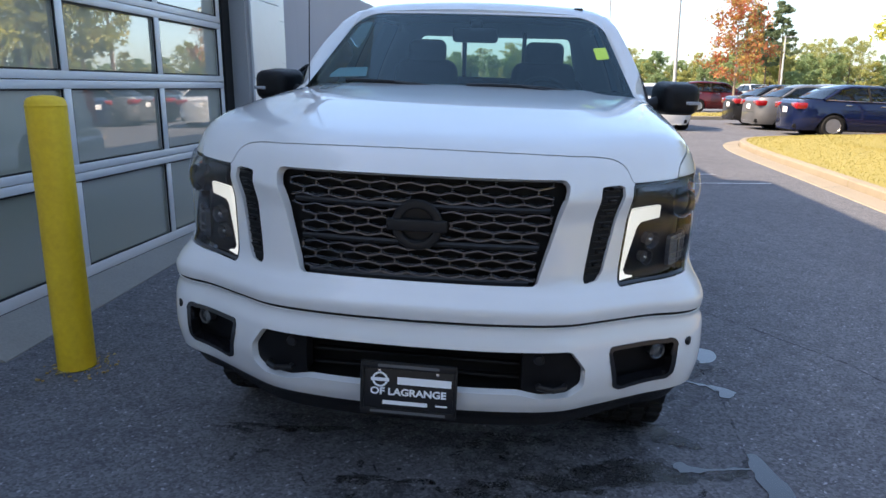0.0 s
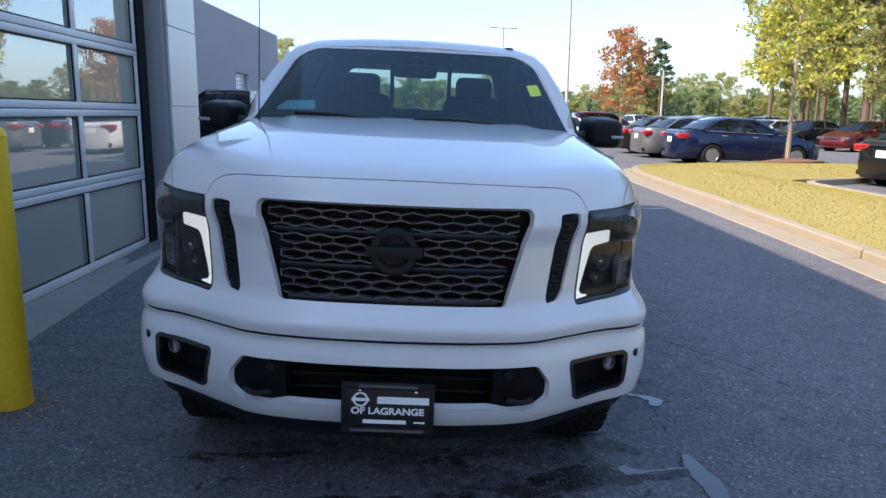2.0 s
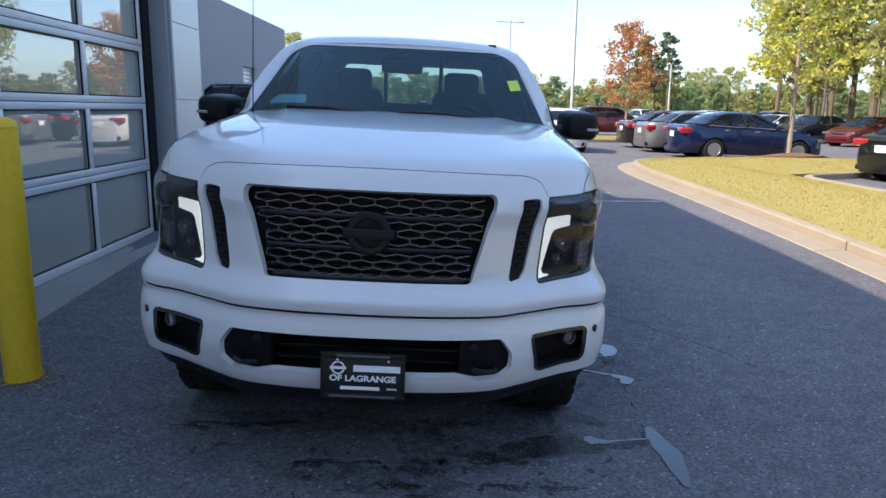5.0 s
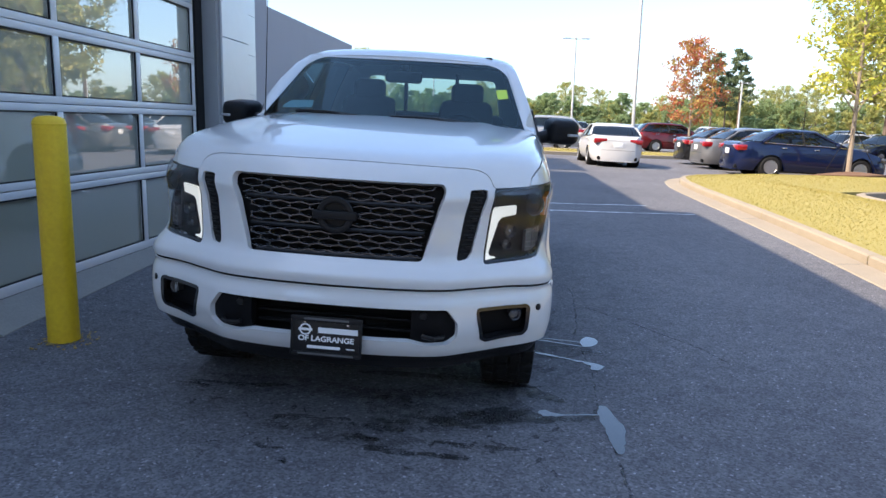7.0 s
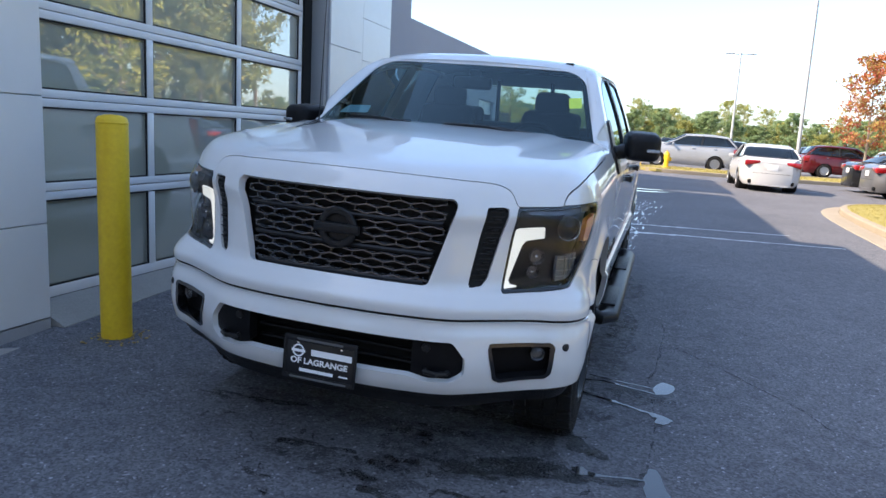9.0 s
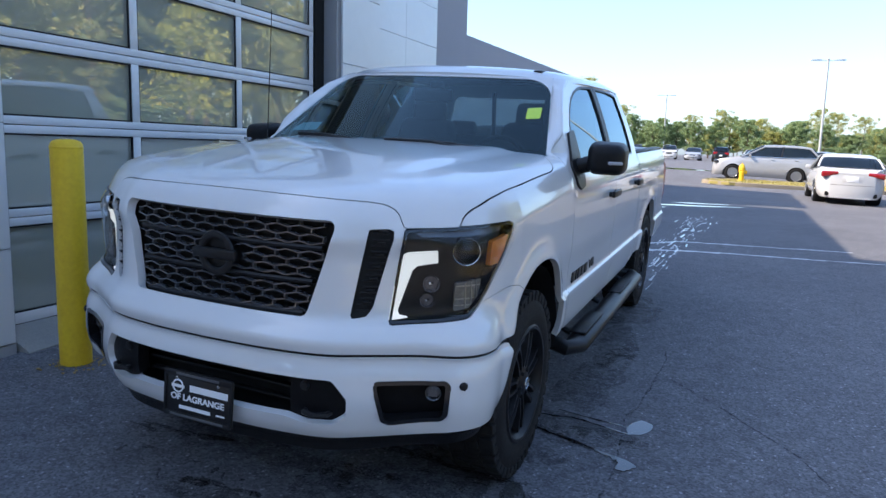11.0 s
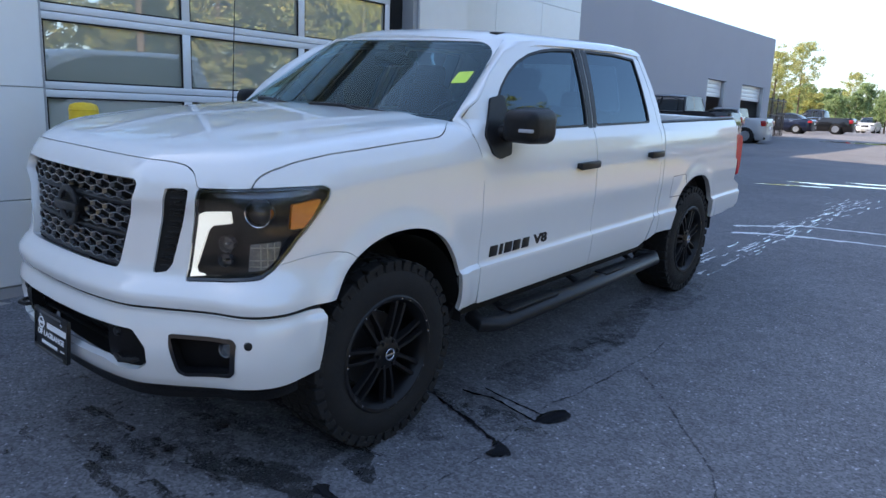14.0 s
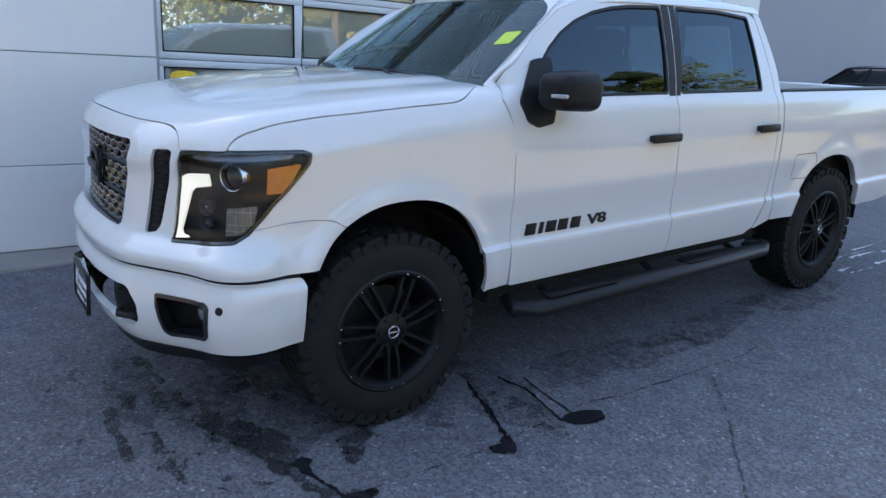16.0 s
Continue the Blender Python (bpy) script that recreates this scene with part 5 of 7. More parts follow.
# ---------- ground ----------
def gz(x, y):
    """Height of the sloping lot: falls away from the building, climbs past the truck, levels out, and lifts again far to the north-west."""
    s = np.maximum(y - 2.29, -40.0)
    f = np.where(s < 4, s, 4 + 7.4 * (1 - np.exp(-np.maximum(s - 4, 0) / 7.4)))
    u = x + .38
    side = np.where(u > 0, 14 * np.tanh(u / 14), 5 * np.tanh(u / 5))
    return -.032 * side + .038 * f + .008 + .32 * smooth01(y, 30, 62) * (1 - smooth01(x, -2, 9))


def gzf(x, y):
    return float(gz(np.float64(x), np.float64(y)))


def stretched(lo, hi, near, far, n_near, n_far):
    t = np.linspace(0, 1, n_far)[1:] ** 2.2
    return np.r_[(lo - (far) * t)[::-1], np.linspace(lo, hi, n_near), hi + far * t]


def build_ground():
    xs, ys = stretched(-12, 16, 0, 700, 85, 22), stretched(-8, 32, 0, 800, 121, 22)
    X, Y = np.meshgrid(xs, ys, indexing="ij")
    Z = gz(X, Y)
    i = np.arange(X.size).reshape(X.shape)
    q = np.stack([i[:-1, :-1], i[1:, :-1], i[1:, 1:], i[:-1, 1:]], -1).reshape(-1, 4)
    g = mesh_obj("ground", np.stack([X, Y, Z], -1).reshape(-1, 3), q, ASPHALT)
    tagged(g, "dark worn asphalt of a car lot", "ground", kind="structure")


build_ground()


def drape(name, outline, material, lift, parent=None, step=.06, label="", thick=0.0, category="", kind="", edge=0.0, rise=None):
    """A flat patch with a free outline laid over the ground."""
    p = np.array(outline, float)
    poly = sd_poly(outline)
    sdf = lambda a, b: poly(a, b) + edge
    rng = (p[:, 0].min() - step, p[:, 0].max() + step, p[:, 1].min() - step, p[:, 1].max() + step)

    def surf(a, b):
        return np.stack([a, b, gz(a, b) + lift + (rise(a, b) if rise else 0)], -1)
    v, f = panel_data(sdf, surf, *rng, step, thick)
    ob = mesh_obj(name, v, f, material, parent, label)
    if category:
        tagged(ob, label, category, kind=kind)
    return ob


def blob(cx, cy, rx, ry, seed, n=22, rough=.35, turn=0.0):
    rnd = random.Random(seed)
    ph = [rnd.uniform(0, 6.28) for _ in range(4)]
    out = []
    for k in range(n):
        a = 2 * math.pi * k / n
        r = 1 + rough * (.5 * math.sin(2 * a + ph[0]) + .35 * math.sin(3 * a + ph[1]) + .3 * math.sin(5 * a + ph[2]) + .2 * math.sin(8 * a + ph[3]))
        x, y = rx * r * math.cos(a), ry * r * math.sin(a)
        c, s = math.cos(turn), math.sin(turn)
        out.append((cx + c * x - s * y, cy + s * x + c * y))
    return out


def trail(pts, w0, w1, seed=0, jitter=.25, sub=6):
    """The outline of a crooked ribbon along pts."""
    rnd = random.Random(seed)
    fine = []
    for a, b in zip(pts, pts[1:]):
        for i in range(sub):
            t = i / sub
            fine.append((a[0] + (b[0] - a[0]) * t, a[1] + (b[1] - a[1]) * t))
    fine.append(pts[-1])
    L, R = [], []
    for i, p in enumerate(fine):
        a, b = fine[max(i - 1, 0)], fine[min(i + 1, len(fine) - 1)]
        dx, dy = b[0] - a[0], b[1] - a[1]
        n = math.hypot(dx, dy) or 1
        w = (w0 + (w1 - w0) * i / (len(fine) - 1)) * (1 + rnd.uniform(-jitter, jitter)) / 2
        ox, oy = rnd.uniform(-jitter, jitter) * w, rnd.uniform(-jitter, jitter) * w
        L.append((p[0] - dy / n * w + ox, p[1] + dx / n * w + oy))
        R.append((p[0] + dy / n * w + ox, p[1] - dx / n * w + oy))
    return L + R[::-1]


# ---------- dealership building ----------
WALL_X, GLASS_X = -2.79, -3.05


def slab(name, x0, x1, y0, y1, z0, z1, material, label, category="wall", bevel=0.0, kind="structure"):
    ob = part(name, box(((x0 + x1) / 2, (y0 + y1) / 2, (z0 + z1) / 2), (x1 - x0, y1 - y0, z1 - z0), bevel), material, None)
    return tagged(ob, label, category, kind=kind)


def panelled(name, x, depth, ys, zs, material, label, gap=.006):
    """A backing wall whose face carries separate metal panels with open joints."""
    w = slab(name, x - depth, x - .02, ys[0], ys[-1], -0.5 if zs[0] < 1 else zs[0], zs[-1], PANEL_DARK, label)
    cache = {}
    for y0, y1 in zip(ys, ys[1:]):
        for z0, z1 in zip(zs, zs[1:]):
            key = (round(y1 - y0, 3), round(z1 - z0, 3))
            if key not in cache:
                bm = box((0, 0, 0), (.03, y1 - y0 - gap, z1 - z0 - gap), .004, None, 1)
                ob = part("panel", bm, material, w)
                cache[key] = ob.data
            else:
                ob = new("panel", cache[key])
                ob.parent = w
            ob.location = (x - .015, (y0 + y1) / 2, (z0 + z1) / 2)
    return w


PARAPET, HIGH = 6.15, 7.65
panelled("wall_door_side", WALL_X, .30, [-1.2, .6, 3.27], [.19, .81, 1.61, 2.42, 3.23, 4.05, 4.8, 5.5, PARAPET], PANEL_WHITE, "white metal panel wall beside the service door")
panelled("wall_pier", WALL_X, .34, [7.38, 8.28], [.30, .84, 1.65, 2.45, 3.25, 4.05, 4.8, 5.5, PARAPET], PANEL_WHITE, "white metal panel pier at the service door")
panelled("wall_lintel", WALL_X, .30, [3.27, 5.32, 7.38], [4.05, 4.8, 5.5, PARAPET], PANEL_WHITE, "white metal panel wall above the service door")
panelled("wall_recessed", -5.10, .30, [7.5, 8.0, 10.1, 12.2, 13.8, 15.4], [.35, 1.2, 2.05, 2.9, 3.75, 4.6, 5.5, 6.6, HIGH], PANEL_WHITE, "white metal panel wall set back from the pier")
slab("wall_pier_return", -5.38, WALL_X - .35, 7.95, 8.26, -.5, PARAPET - .01, PANEL_WHITE, "white side of the pier")
slab("jamb_far", GLASS_X - .10, WALL_X - .045, 7.32, 7.379, -.3, 4.05, PANEL_DARK, "grey metal door jamb", "jamb")
slab("jamb_near", GLASS_X - .10, WALL_X - .045, 3.271, 3.30, -.3, 4.05, PANEL_DARK, "grey metal door jamb", "jamb")
slab("door_seal", GLASS_X - .02, GLASS_X + .05, 7.14, 7.318, .1, 4.05, DARK_VOID, "black rubber door seal", "trim")
_sb = bmesh.new()
_sr = [[_sb.verts.new((x, y, z)) for x, z in ((-3.16, .242), (-2.985, .242), (-2.90, .215 + .02 * k), (-2.72, gzf(-2.72, y) + .006), (-2.70, -.3), (-3.16, -.3))] for k, y in ((0, 3.302), (1, 7.316))]
for _i in range(6):
    _sb.faces.new((_sr[0][_i], _sr[0][(_i + 1) % 6], _sr[1][(_i + 1) % 6], _sr[1][_i]))
_sb.faces.new(_sr[0])
_sb.faces.new(_sr[1][::-1])
tagged(part("door_sill", _sb, CONCRETE_GREY, None), "pale sloping concrete sill along the service door", "sill", kind="structure")
for y0, y1 in ((-1.2, 3.268), (7.40, 8.27)):
    slab("baseboard", WALL_X - .045, WALL_X - .004, y0, y1, -.3, .182, PANEL_DARK, "grey metal wall base", "baseboard")
slab("footing", -2.86, -2.66, -1.2, 3.26, -.3, .10, CONCRETE_GREY, "pale concrete footing strip", "trim", .008)


def build_service_door():
    d = thing("service_door", pose(GLASS_X, 3.30, .245), "closed sectional overhead door of aluminium and glass", "overhead door", kind="structure")
    d.name = "door_1"
    ys, zs = [0.0, 1.25, 2.535, 3.82], [.0, .085, .735, 1.36, 1.93, 2.52, 3.12, 3.76]
    # section joints sit in the middle of a pair of rails
    for i in range(6):
        z0, z1 = zs[i + 1] if i else .0, zs[i + 2]
        lo, hi = (0.0 if i == 0 else zs[i + 1] + .003), zs[i + 2] - .003
        rail = .075 if i == 0 else .055
        bm = bmesh.new()
        add_box(bm, (0, 1.92, lo + rail / 2), (.05, 3.84, rail), .004)
        add_box(bm, (0, 1.92, hi - .0275), (.05, 3.84, .055), .004)
        for y in ys:
            add_box(bm, (0, min(max(y + .02, .045), 3.80), (lo + hi) / 2), (.048, .075, hi - lo - rail - .054), .003)
        sec = part("door_section", bm, ALU, d, "aluminium door section frame")
        for y0, y1 in zip(ys, ys[1:]):
            a, b = max(y0 + .02, .045) + .0375, min(y1 + .02, 3.80) - .0375
            p = part("pane", box((-.008, (a + b) / 2, (lo + rail + hi - .055) / 2), (.006, b - a + .01, hi - lo - rail - .045)), DOOR_GLASS, sec, "reflective clear pane")
            p.visible_shadow = False
            bm = bmesh.new()
            zc, hh = (lo + rail + hi - .055) / 2, hi - lo - rail - .055
            for yy, zz, sy, sz in (((a + b) / 2, zc - hh / 2 + .006, b - a, .012), ((a + b) / 2, zc + hh / 2 - .006, b - a, .012), (a + .006, zc, .012, hh - .024), (b - .006, zc, .012, hh - .024)):
                add_box(bm, (.012, yy, zz), (.012, sy, sz))
            part("glazing_bead", bm, BLACK_TRIM, sec)
    part("door_bottom_seal", box((0, 1.92, -.006), (.045, 3.84, .02), .004), BLACK_TRIM, d)


build_service_door()

# workshop behind the door
slab("workshop_floor", -16.0, -3.16, .0, 12.0, -.3, .235, SHOP_FLOOR, "smooth grey workshop floor", "floor")
slab("workshop_wall_back", -16.2, -16.0, .0, 12.0, .236, 4.30, SHOP_WALL, "grey workshop back wall")
slab("workshop_wall_south", -16.0, -3.10, -.2, -.004, -.3, 4.30, SHOP_WALL, "grey workshop side wall")
slab("workshop_wall_north", -16.0, -5.42, 12.004, 12.2, -.3, 4.30, SHOP_WALL, "grey workshop side wall")
tagged(part("roof_slab", box((-9.75, 3.55, 6.02), (13.3, 9.3, .12), .01), STUCCO, None), "flat grey roof of the service building", "roof", kind="structure")
tagged(part("roof_slab_back", box((-10.85, 11.8, 7.68), (11.0, 7.1, .12), .01), STUCCO, None), "flat grey roof behind the recessed wall", "roof", kind="structure")
tagged(part("ceiling", box((-9.6, 6.0, 4.34), (12.7, 11.9, .06)), SHOP_WALL, None), "grey workshop ceiling", "ceiling", kind="structure")
# unseen south end, assumed this near to let more light onto the forecourt
slab("wall_south_end", -16.2, WALL_X - .33, -1.2, -.9, -.5, PARAPET, STUCCO, "unseen grey end wall of the building")


def workshop_post(y):
    p = thing("workshop_lift", pose(-7.6, y, .235), "dark two-post workshop lift behind the glass", "lift", "workshop lifts")
    part("column", box((0, 0, 1.5), (.28, .34, 3.0), .02), SATIN_BLACK, p)
    part("base_plate", box((0, 0, .02), (.6, .7, .04), .005), SATIN_BLACK, p)
    part("swing_arm", box((.6, .1, .25), (1.1, .12, .10), .01), SATIN_BLACK, p)


for y in (3.2, 5.6, 8.8):
    workshop_post(y)

# grey wing with two roller doors
WING_X = -9.05


def wing_slab(name, y0, y1, z0, z1, label, x0=WING_X - .3, x1=WING_X, material=STUCCO, category="wall", bevel=0.0):
    """A piece of the wing's wall; where z1 is None its top follows the roofline, which climbs to the far corner."""
    ob = slab(name, x0, x1, y0, y1, z0, 6.0 if z1 is None else z1, material, label, category, bevel)
    if z1 is None:
        for v in ob.data.vertices:
            if v.co.z > 5.0:
                v.co.z += .31 - (46.0 - v.co.y) * .0165
    return ob


def wing():
    wing_slab("wall_wing", 22.21, 35.3, -.5, None, "long grey stucco wall of the rear wing")
    wing_slab("hall_wall_east", 15.4, 22.2, -.5, 9.4, "taller grey stucco hall beside the wing", -7.3, -7.0)
    slab("hall_wall_north", -16.4, -7.302, 21.9, 22.19, -.5, 9.4, STUCCO, "grey stucco end of the taller hall")
    slab("hall_wall_south", -16.4, -5.42, 15.0, 15.29, 5.51, HIGH - .02, STUCCO, "grey stucco side of the taller hall")
    slab("hall_roof", -16.4, -7.01, 15.3, 22.15, 9.41, 9.55, STUCCO, "flat roof of the taller hall", "roof")
    wing_slab("wall_wing_mid", 38.0, 40.6, -.5, None, "grey stucco wall between two roller doors")
    wing_slab("wall_wing_end", 44.8, 46.0, -.5, None, "grey stucco wall at the wing's end")
    for y0, y1 in ((35.3, 38.0), (40.6, 44.8)):
        wing_slab("wall_wing_head", y0, y1, 3.52, None, "grey stucco wall above a roller door")
        d = thing("roller_door", pose(WING_X - .22, (y0 + y1) / 2, 0), "half-raised white roller door", "roller door", "roller doors", "structure")
        d.name = "door_2" if y0 < 38 else "door_3"
        for i in range(4):
            part("slat", box((0, 0, 3.42 - i * .2), (.04, y1 - y0, .19), .008), PANEL_WHITE, d)
        for sg in (-1, 1):
            part("door_track", box((.1, sg * ((y1 - y0) / 2 - .06), 1.9), (.2, .12, 3.2), .01), PANEL_DARK, d)
    slab("wing_room_back", -16.2, -16.0, 22.3, 46.0, -.5, 5.7, SHOP_WALL, "dark wall inside the wing")
    slab("wing_room_floor", -16.0, WING_X - .301, 22.3, 46.0, -.5, .66, SHOP_FLOOR, "floor inside the wing", "floor")
    slab("wing_end_wall", -16.2, WING_X - .302, 45.7, 46.0, -.5, 5.9, STUCCO, "grey stucco end wall")
    slab("wing_roof", -16.2, WING_X - .32, 22.3, 45.95, 5.72, 5.86, STUCCO, "flat roof of the rear wing", "roof")
    slab("wing_link", -7.3, -5.42, 15.1, 15.39, -.5, 5.5, STUCCO, "grey stucco return wall")


wing()

# yellow bollard
def build_bollard(x, y, h, litter=True):
    b = thing("bollard", pose(x, y, gzf(x, y)), "yellow plastic-sleeved steel bollard on the asphalt", "bollard")
    part("sleeve", lathe([(.094, 0), (.094, h - .05), (.091, h - .022), (.079, h - .006), (.05, h + .004), (0, h + .008)], 40), YELLOW, b, "scuffed yellow sleeve")
    part("seam_ring", lathe([(.0925, h - .052), (.0955, h - .048), (.0955, h - .040), (.0925, h - .036)], 40), YELLOW, b)
    if not litter:
        return
    bm = bmesh.new()
    rnd = random.Random(3)
    for k in range(70):
        a, r = rnd.uniform(0, 6.28), .100 + rnd.random() ** 2 * .14
        add_box(bm, (r * math.cos(a), r * math.sin(a), .003), (rnd.uniform(.006, .02), rnd.uniform(.004, .012), .006), 0, Matrix.Rotation(rnd.uniform(0, 3), 4, "Z"))
    tagged(part("debris", bm, DEAD_LEAF, None), "crumbs of dead leaves round the bollard", "debris", kind="stuff").matrix_world = pose(x, y, gzf(x, y))


build_bollard(-2.33, 3.33, 1.405)
build_bollard(-8.55, 40.4, 1.2, False)


def build_fence(x, y0, y1, h):
    """Black picket fence beside the wing's end."""
    f = thing("fence", pose(x, y0, gzf(x, y0)), "black metal picket fence beside the grey wing", "fence")
    n = int((y1 - y0) / .16)
    for k in range(n + 1):
        y, post = k * (y1 - y0) / n, k % 8 == 0
        w = .07 if post else .022
        part("post" if post else "picket", box((0, y, h / 2 - .1), (w, w, h + (.12 if post else 0)), .003), SATIN_BLACK, f)
    for z in (.25, h * .55, h - .2):
        part("rail", box((0, (y1 - y0) / 2, z), (.035, y1 - y0, .05), .004), SATIN_BLACK, f)


build_fence(-9.2, 46.1, 50.6, 2.4)

# ---------- kerb and lawn ----------
ISLAND = [(4.62, -12), (4.62, 2), (4.62, 9), (4.64, 14.0), (4.74, 16.0), (5.0, 17.5), (5.6, 18.7), (6.6, 19.5), (8.5, 20.2), (11, 20.9), (13.2, 21.4), (13.9, 20.8), (13.4, 19.8), (11.9, 18.0), (10.1, 16.3), (8.9, 15.7), (8.0, 15.2), (8.05, 14.2), (8.32, 12.3), (8.55, 5.0), (8.6, -12)]


def lawn_rise(x, y, outline=None):
    """The lawn swells gently inside its kerb."""
    return .15 * smooth01(-sd_poly(outline or ISLAND)(x, y), .0, 1.9)



def ring_strip(name, outline, w_in, w_out, z_in, z_out, material, label, cat, z_low=-.05):
    """A raised band along an outline (inside to the left when it runs clockwise)."""
    p = np.array(outline)
    d = np.gradient(p, axis=0)
    n = np.stack([d[:, 1], -d[:, 0]], -1)
    n /= np.linalg.norm(n, axis=1)[:, None]
    bm = bmesh.new()
    rows = []
    for (x, y), (nx, ny) in zip(p, n):
        row = []
        for o, z in ((w_out, z_low), (w_out, z_out - .02), (w_out - math.copysign(.02, w_out - w_in), z_out), (w_in + math.copysign(.02, w_out - w_in), z_in), (w_in, z_in - .02), (w_in, z_low)):
            q = (x + nx * o, y + ny * o)
            row.append(bm.verts.new((q[0], q[1], gzf(*q) + z)))
        rows.append(row)
    for a, b in zip(rows, rows[1:]):
        for j in range(5):
            bm.faces.new((a[j], a[j + 1], b[j + 1], b[j]))
    ob = part(name, bm, material, None)
    return tagged(ob, label, cat, kind="structure")


def dense(outline, step=.5):
    out = []
    for a, b in zip(outline, outline[1:]):
        n = max(1, int(math.dist(a, b) / step))
        out += [(a[0] + (b[0] - a[0]) * i / n, a[1] + (b[1] - a[1]) * i / n) for i in range(n)]
    q = np.array(out + [outline[-1]])
    for _ in range(3):
        q[1:-1] = (q[:-2] + 2 * q[1:-1] + q[2:]) / 4
    return [tuple(v) for v in q]


KERB = dense(ISLAND[:11], .4)
for i in range(0, len(KERB) - 1, 8):
    seg = KERB[i:i + 9]
    if len(seg) > 1:
        seg = [tuple(np.array(seg[0]) + (np.array(seg[1]) - np.array(seg[0])) * .02)] + seg[1:-1] + [tuple(np.array(seg[-1]) - (np.array(seg[-1]) - np.array(seg[-2])) * .02)]
        ring_strip("kerb", seg, .15, 0.0, .15, .14, CONCRETE, "pale concrete kerb of the lawn island", "kerb")
        ring_strip("gutter", seg, -.002, -.36, .035, .012, CONCRETE, "pale concrete gutter along the kerb", "gutter")
drape("lawn", ISLAND, GRASS_SOIL, .135, step=.22, rise=lawn_rise, label="dry yellowing lawn inside the kerb", category="lawn", kind="structure", thick=.1, edge=.09)
for seg in (dense([(8.42, 11.0), (8.32, 12.3), (8.06, 14.2), (8.02, 15.1), (8.9, 15.7), (10.1, 16.3), (11.9, 18.0), (13.3, 19.6)], .4),):
    ring_strip("kerb", seg, .10, -.06, .15, .14, CONCRETE, "pale concrete kerb at the parking bay", "kerb")
ISLE = [(.04, 30.7), (.32, 29.9), (1.07, 29.5), (3.38, 30.05), (6.1, 30.9), (10.2, 32.5), (15.6, 34.3), (15.7, 39.0), (10.4, 37.5), (3.4, 34.6), (.91, 33.5), (.12, 31.9)]
drape("verge", ISLE, GRASS_SOIL, .13, step=.25, label="dry lawn strip with a fire hydrant", category="lawn", kind="structure", thick=.1, edge=.09)
ring_strip("kerb", dense(ISLE[::1][:7] , .4), .0, -.16, .15, .14, CONCRETE, "sunlit concrete kerb round the lawn strip", "kerb")
ring_strip("kerb", dense(ISLE[7:] + ISLE[:1], .4), .0, -.16, .15, .14, CONCRETE, "sunlit concrete kerb round the lawn strip", "kerb")


def grass_blades(name, n, pick, seed, h0, h1, label, rise=None):
    rnd = np.random.RandomState(seed)
    xy = pick(rnd, n)
    n = len(xy)
    a = rnd.uniform(0, 6.28, n)
    h = rnd.uniform(h0, h1, n)
    lean = rnd.normal(0, .5, (n, 2)) * h[:, None]
    w = .006 + .005 * rnd.rand(n)
    z = gz(xy[:, 0], xy[:, 1]) + .13 + (rise(xy[:, 0], xy[:, 1]) if rise else 0)
    dx, dy = np.cos(a) * w, np.sin(a) * w
    v = np.empty((n, 3, 3))
    v[:, 0] = np.stack([xy[:, 0] - dx, xy[:, 1] - dy, z], -1)
    v[:, 1] = np.stack([xy[:, 0] + dx, xy[:, 1] + dy, z], -1)
    v[:, 2] = np.stack([xy[:, 0] + lean[:, 0], xy[:, 1] + lean[:, 1], z + h], -1)
    f = np.arange(n * 3).reshape(n, 3)
    return tagged(mesh_obj(name, v.reshape(-1, 3), f, GRASS_BLADE, smooth=False), label, "grass", kind="stuff")


def pick_island(rnd, n):
    c = np.stack([rnd.uniform(4.7, 13.5, n), rnd.uniform(4.0, 21.0, n)], -1)
    return c[sd_poly(ISLAND)(c[:, 0], c[:, 1]) < -.17]


def pick_verge(rnd, n):
    c = np.stack([rnd.uniform(.1, 15, n), rnd.uniform(29.5, 38.6, n)], -1)
    return c[sd_poly(ISLE)(c[:, 0], c[:, 1]) < -.05]


grass_blades("grass", 170000, pick_island, 4, .010, .028, "short dry yellow-green grass", lawn_rise)
grass_blades("grass", 20000, pick_verge, 5, .03, .08, "short dry yellow grass")

# ---------- stains, water and cracks on the asphalt ----------
def ragged(outline, seed, amount, sub=5):
    """An outline with a fine uneven edge."""
    rnd, out = random.Random(seed), []
    for a, b in zip(outline, outline[1:] + outline[:1]):
        for i in range(sub):
            t = i / sub
            out.append((a[0] + (b[0] - a[0]) * t + rnd.uniform(-amount, amount), a[1] + (b[1] - a[1]) * t + rnd.uniform(-amount, amount)))
    return out


_k = 0
for x, y, rx, ry in ((-.99, 2.87, .16, .035), (-.62, 2.52, .09, .03), (-.38, 2.54, .05, .022), (-.11, 2.56, .06, .028), (.14, 2.62, .12, .035), (.44, 2.72, .20, .05), (.02, 2.25, .20, .035), (.36, 2.36, .13, .04), (-.22, 2.36, .06, .03), (-.66, 2.2, .05, .02), (-1.25, 2.83, .07, .02), (.62, 3.1, .12, .10), (.2, 3.2, .3, .07)):
    _k += 1
    drape("wet_stain", blob(x, y, rx, ry, _k, 40, .95), WET, .0035, step=.02, label="dark wet stain on asphalt", category="stain", kind="stuff")
drape("wet_stain", ragged([(.10, 2.53), (.24, 2.56), (.36, 2.62), (.50, 2.66), (.66, 2.69), (.75, 2.71), (.66, 2.80), (.52, 2.85), (.38, 2.81), (.27, 2.73), (.16, 2.62)], 77, .02), WET, .0033, step=.02, label="dark wet stain on asphalt", category="stain", kind="stuff")
_rw = random.Random(5)
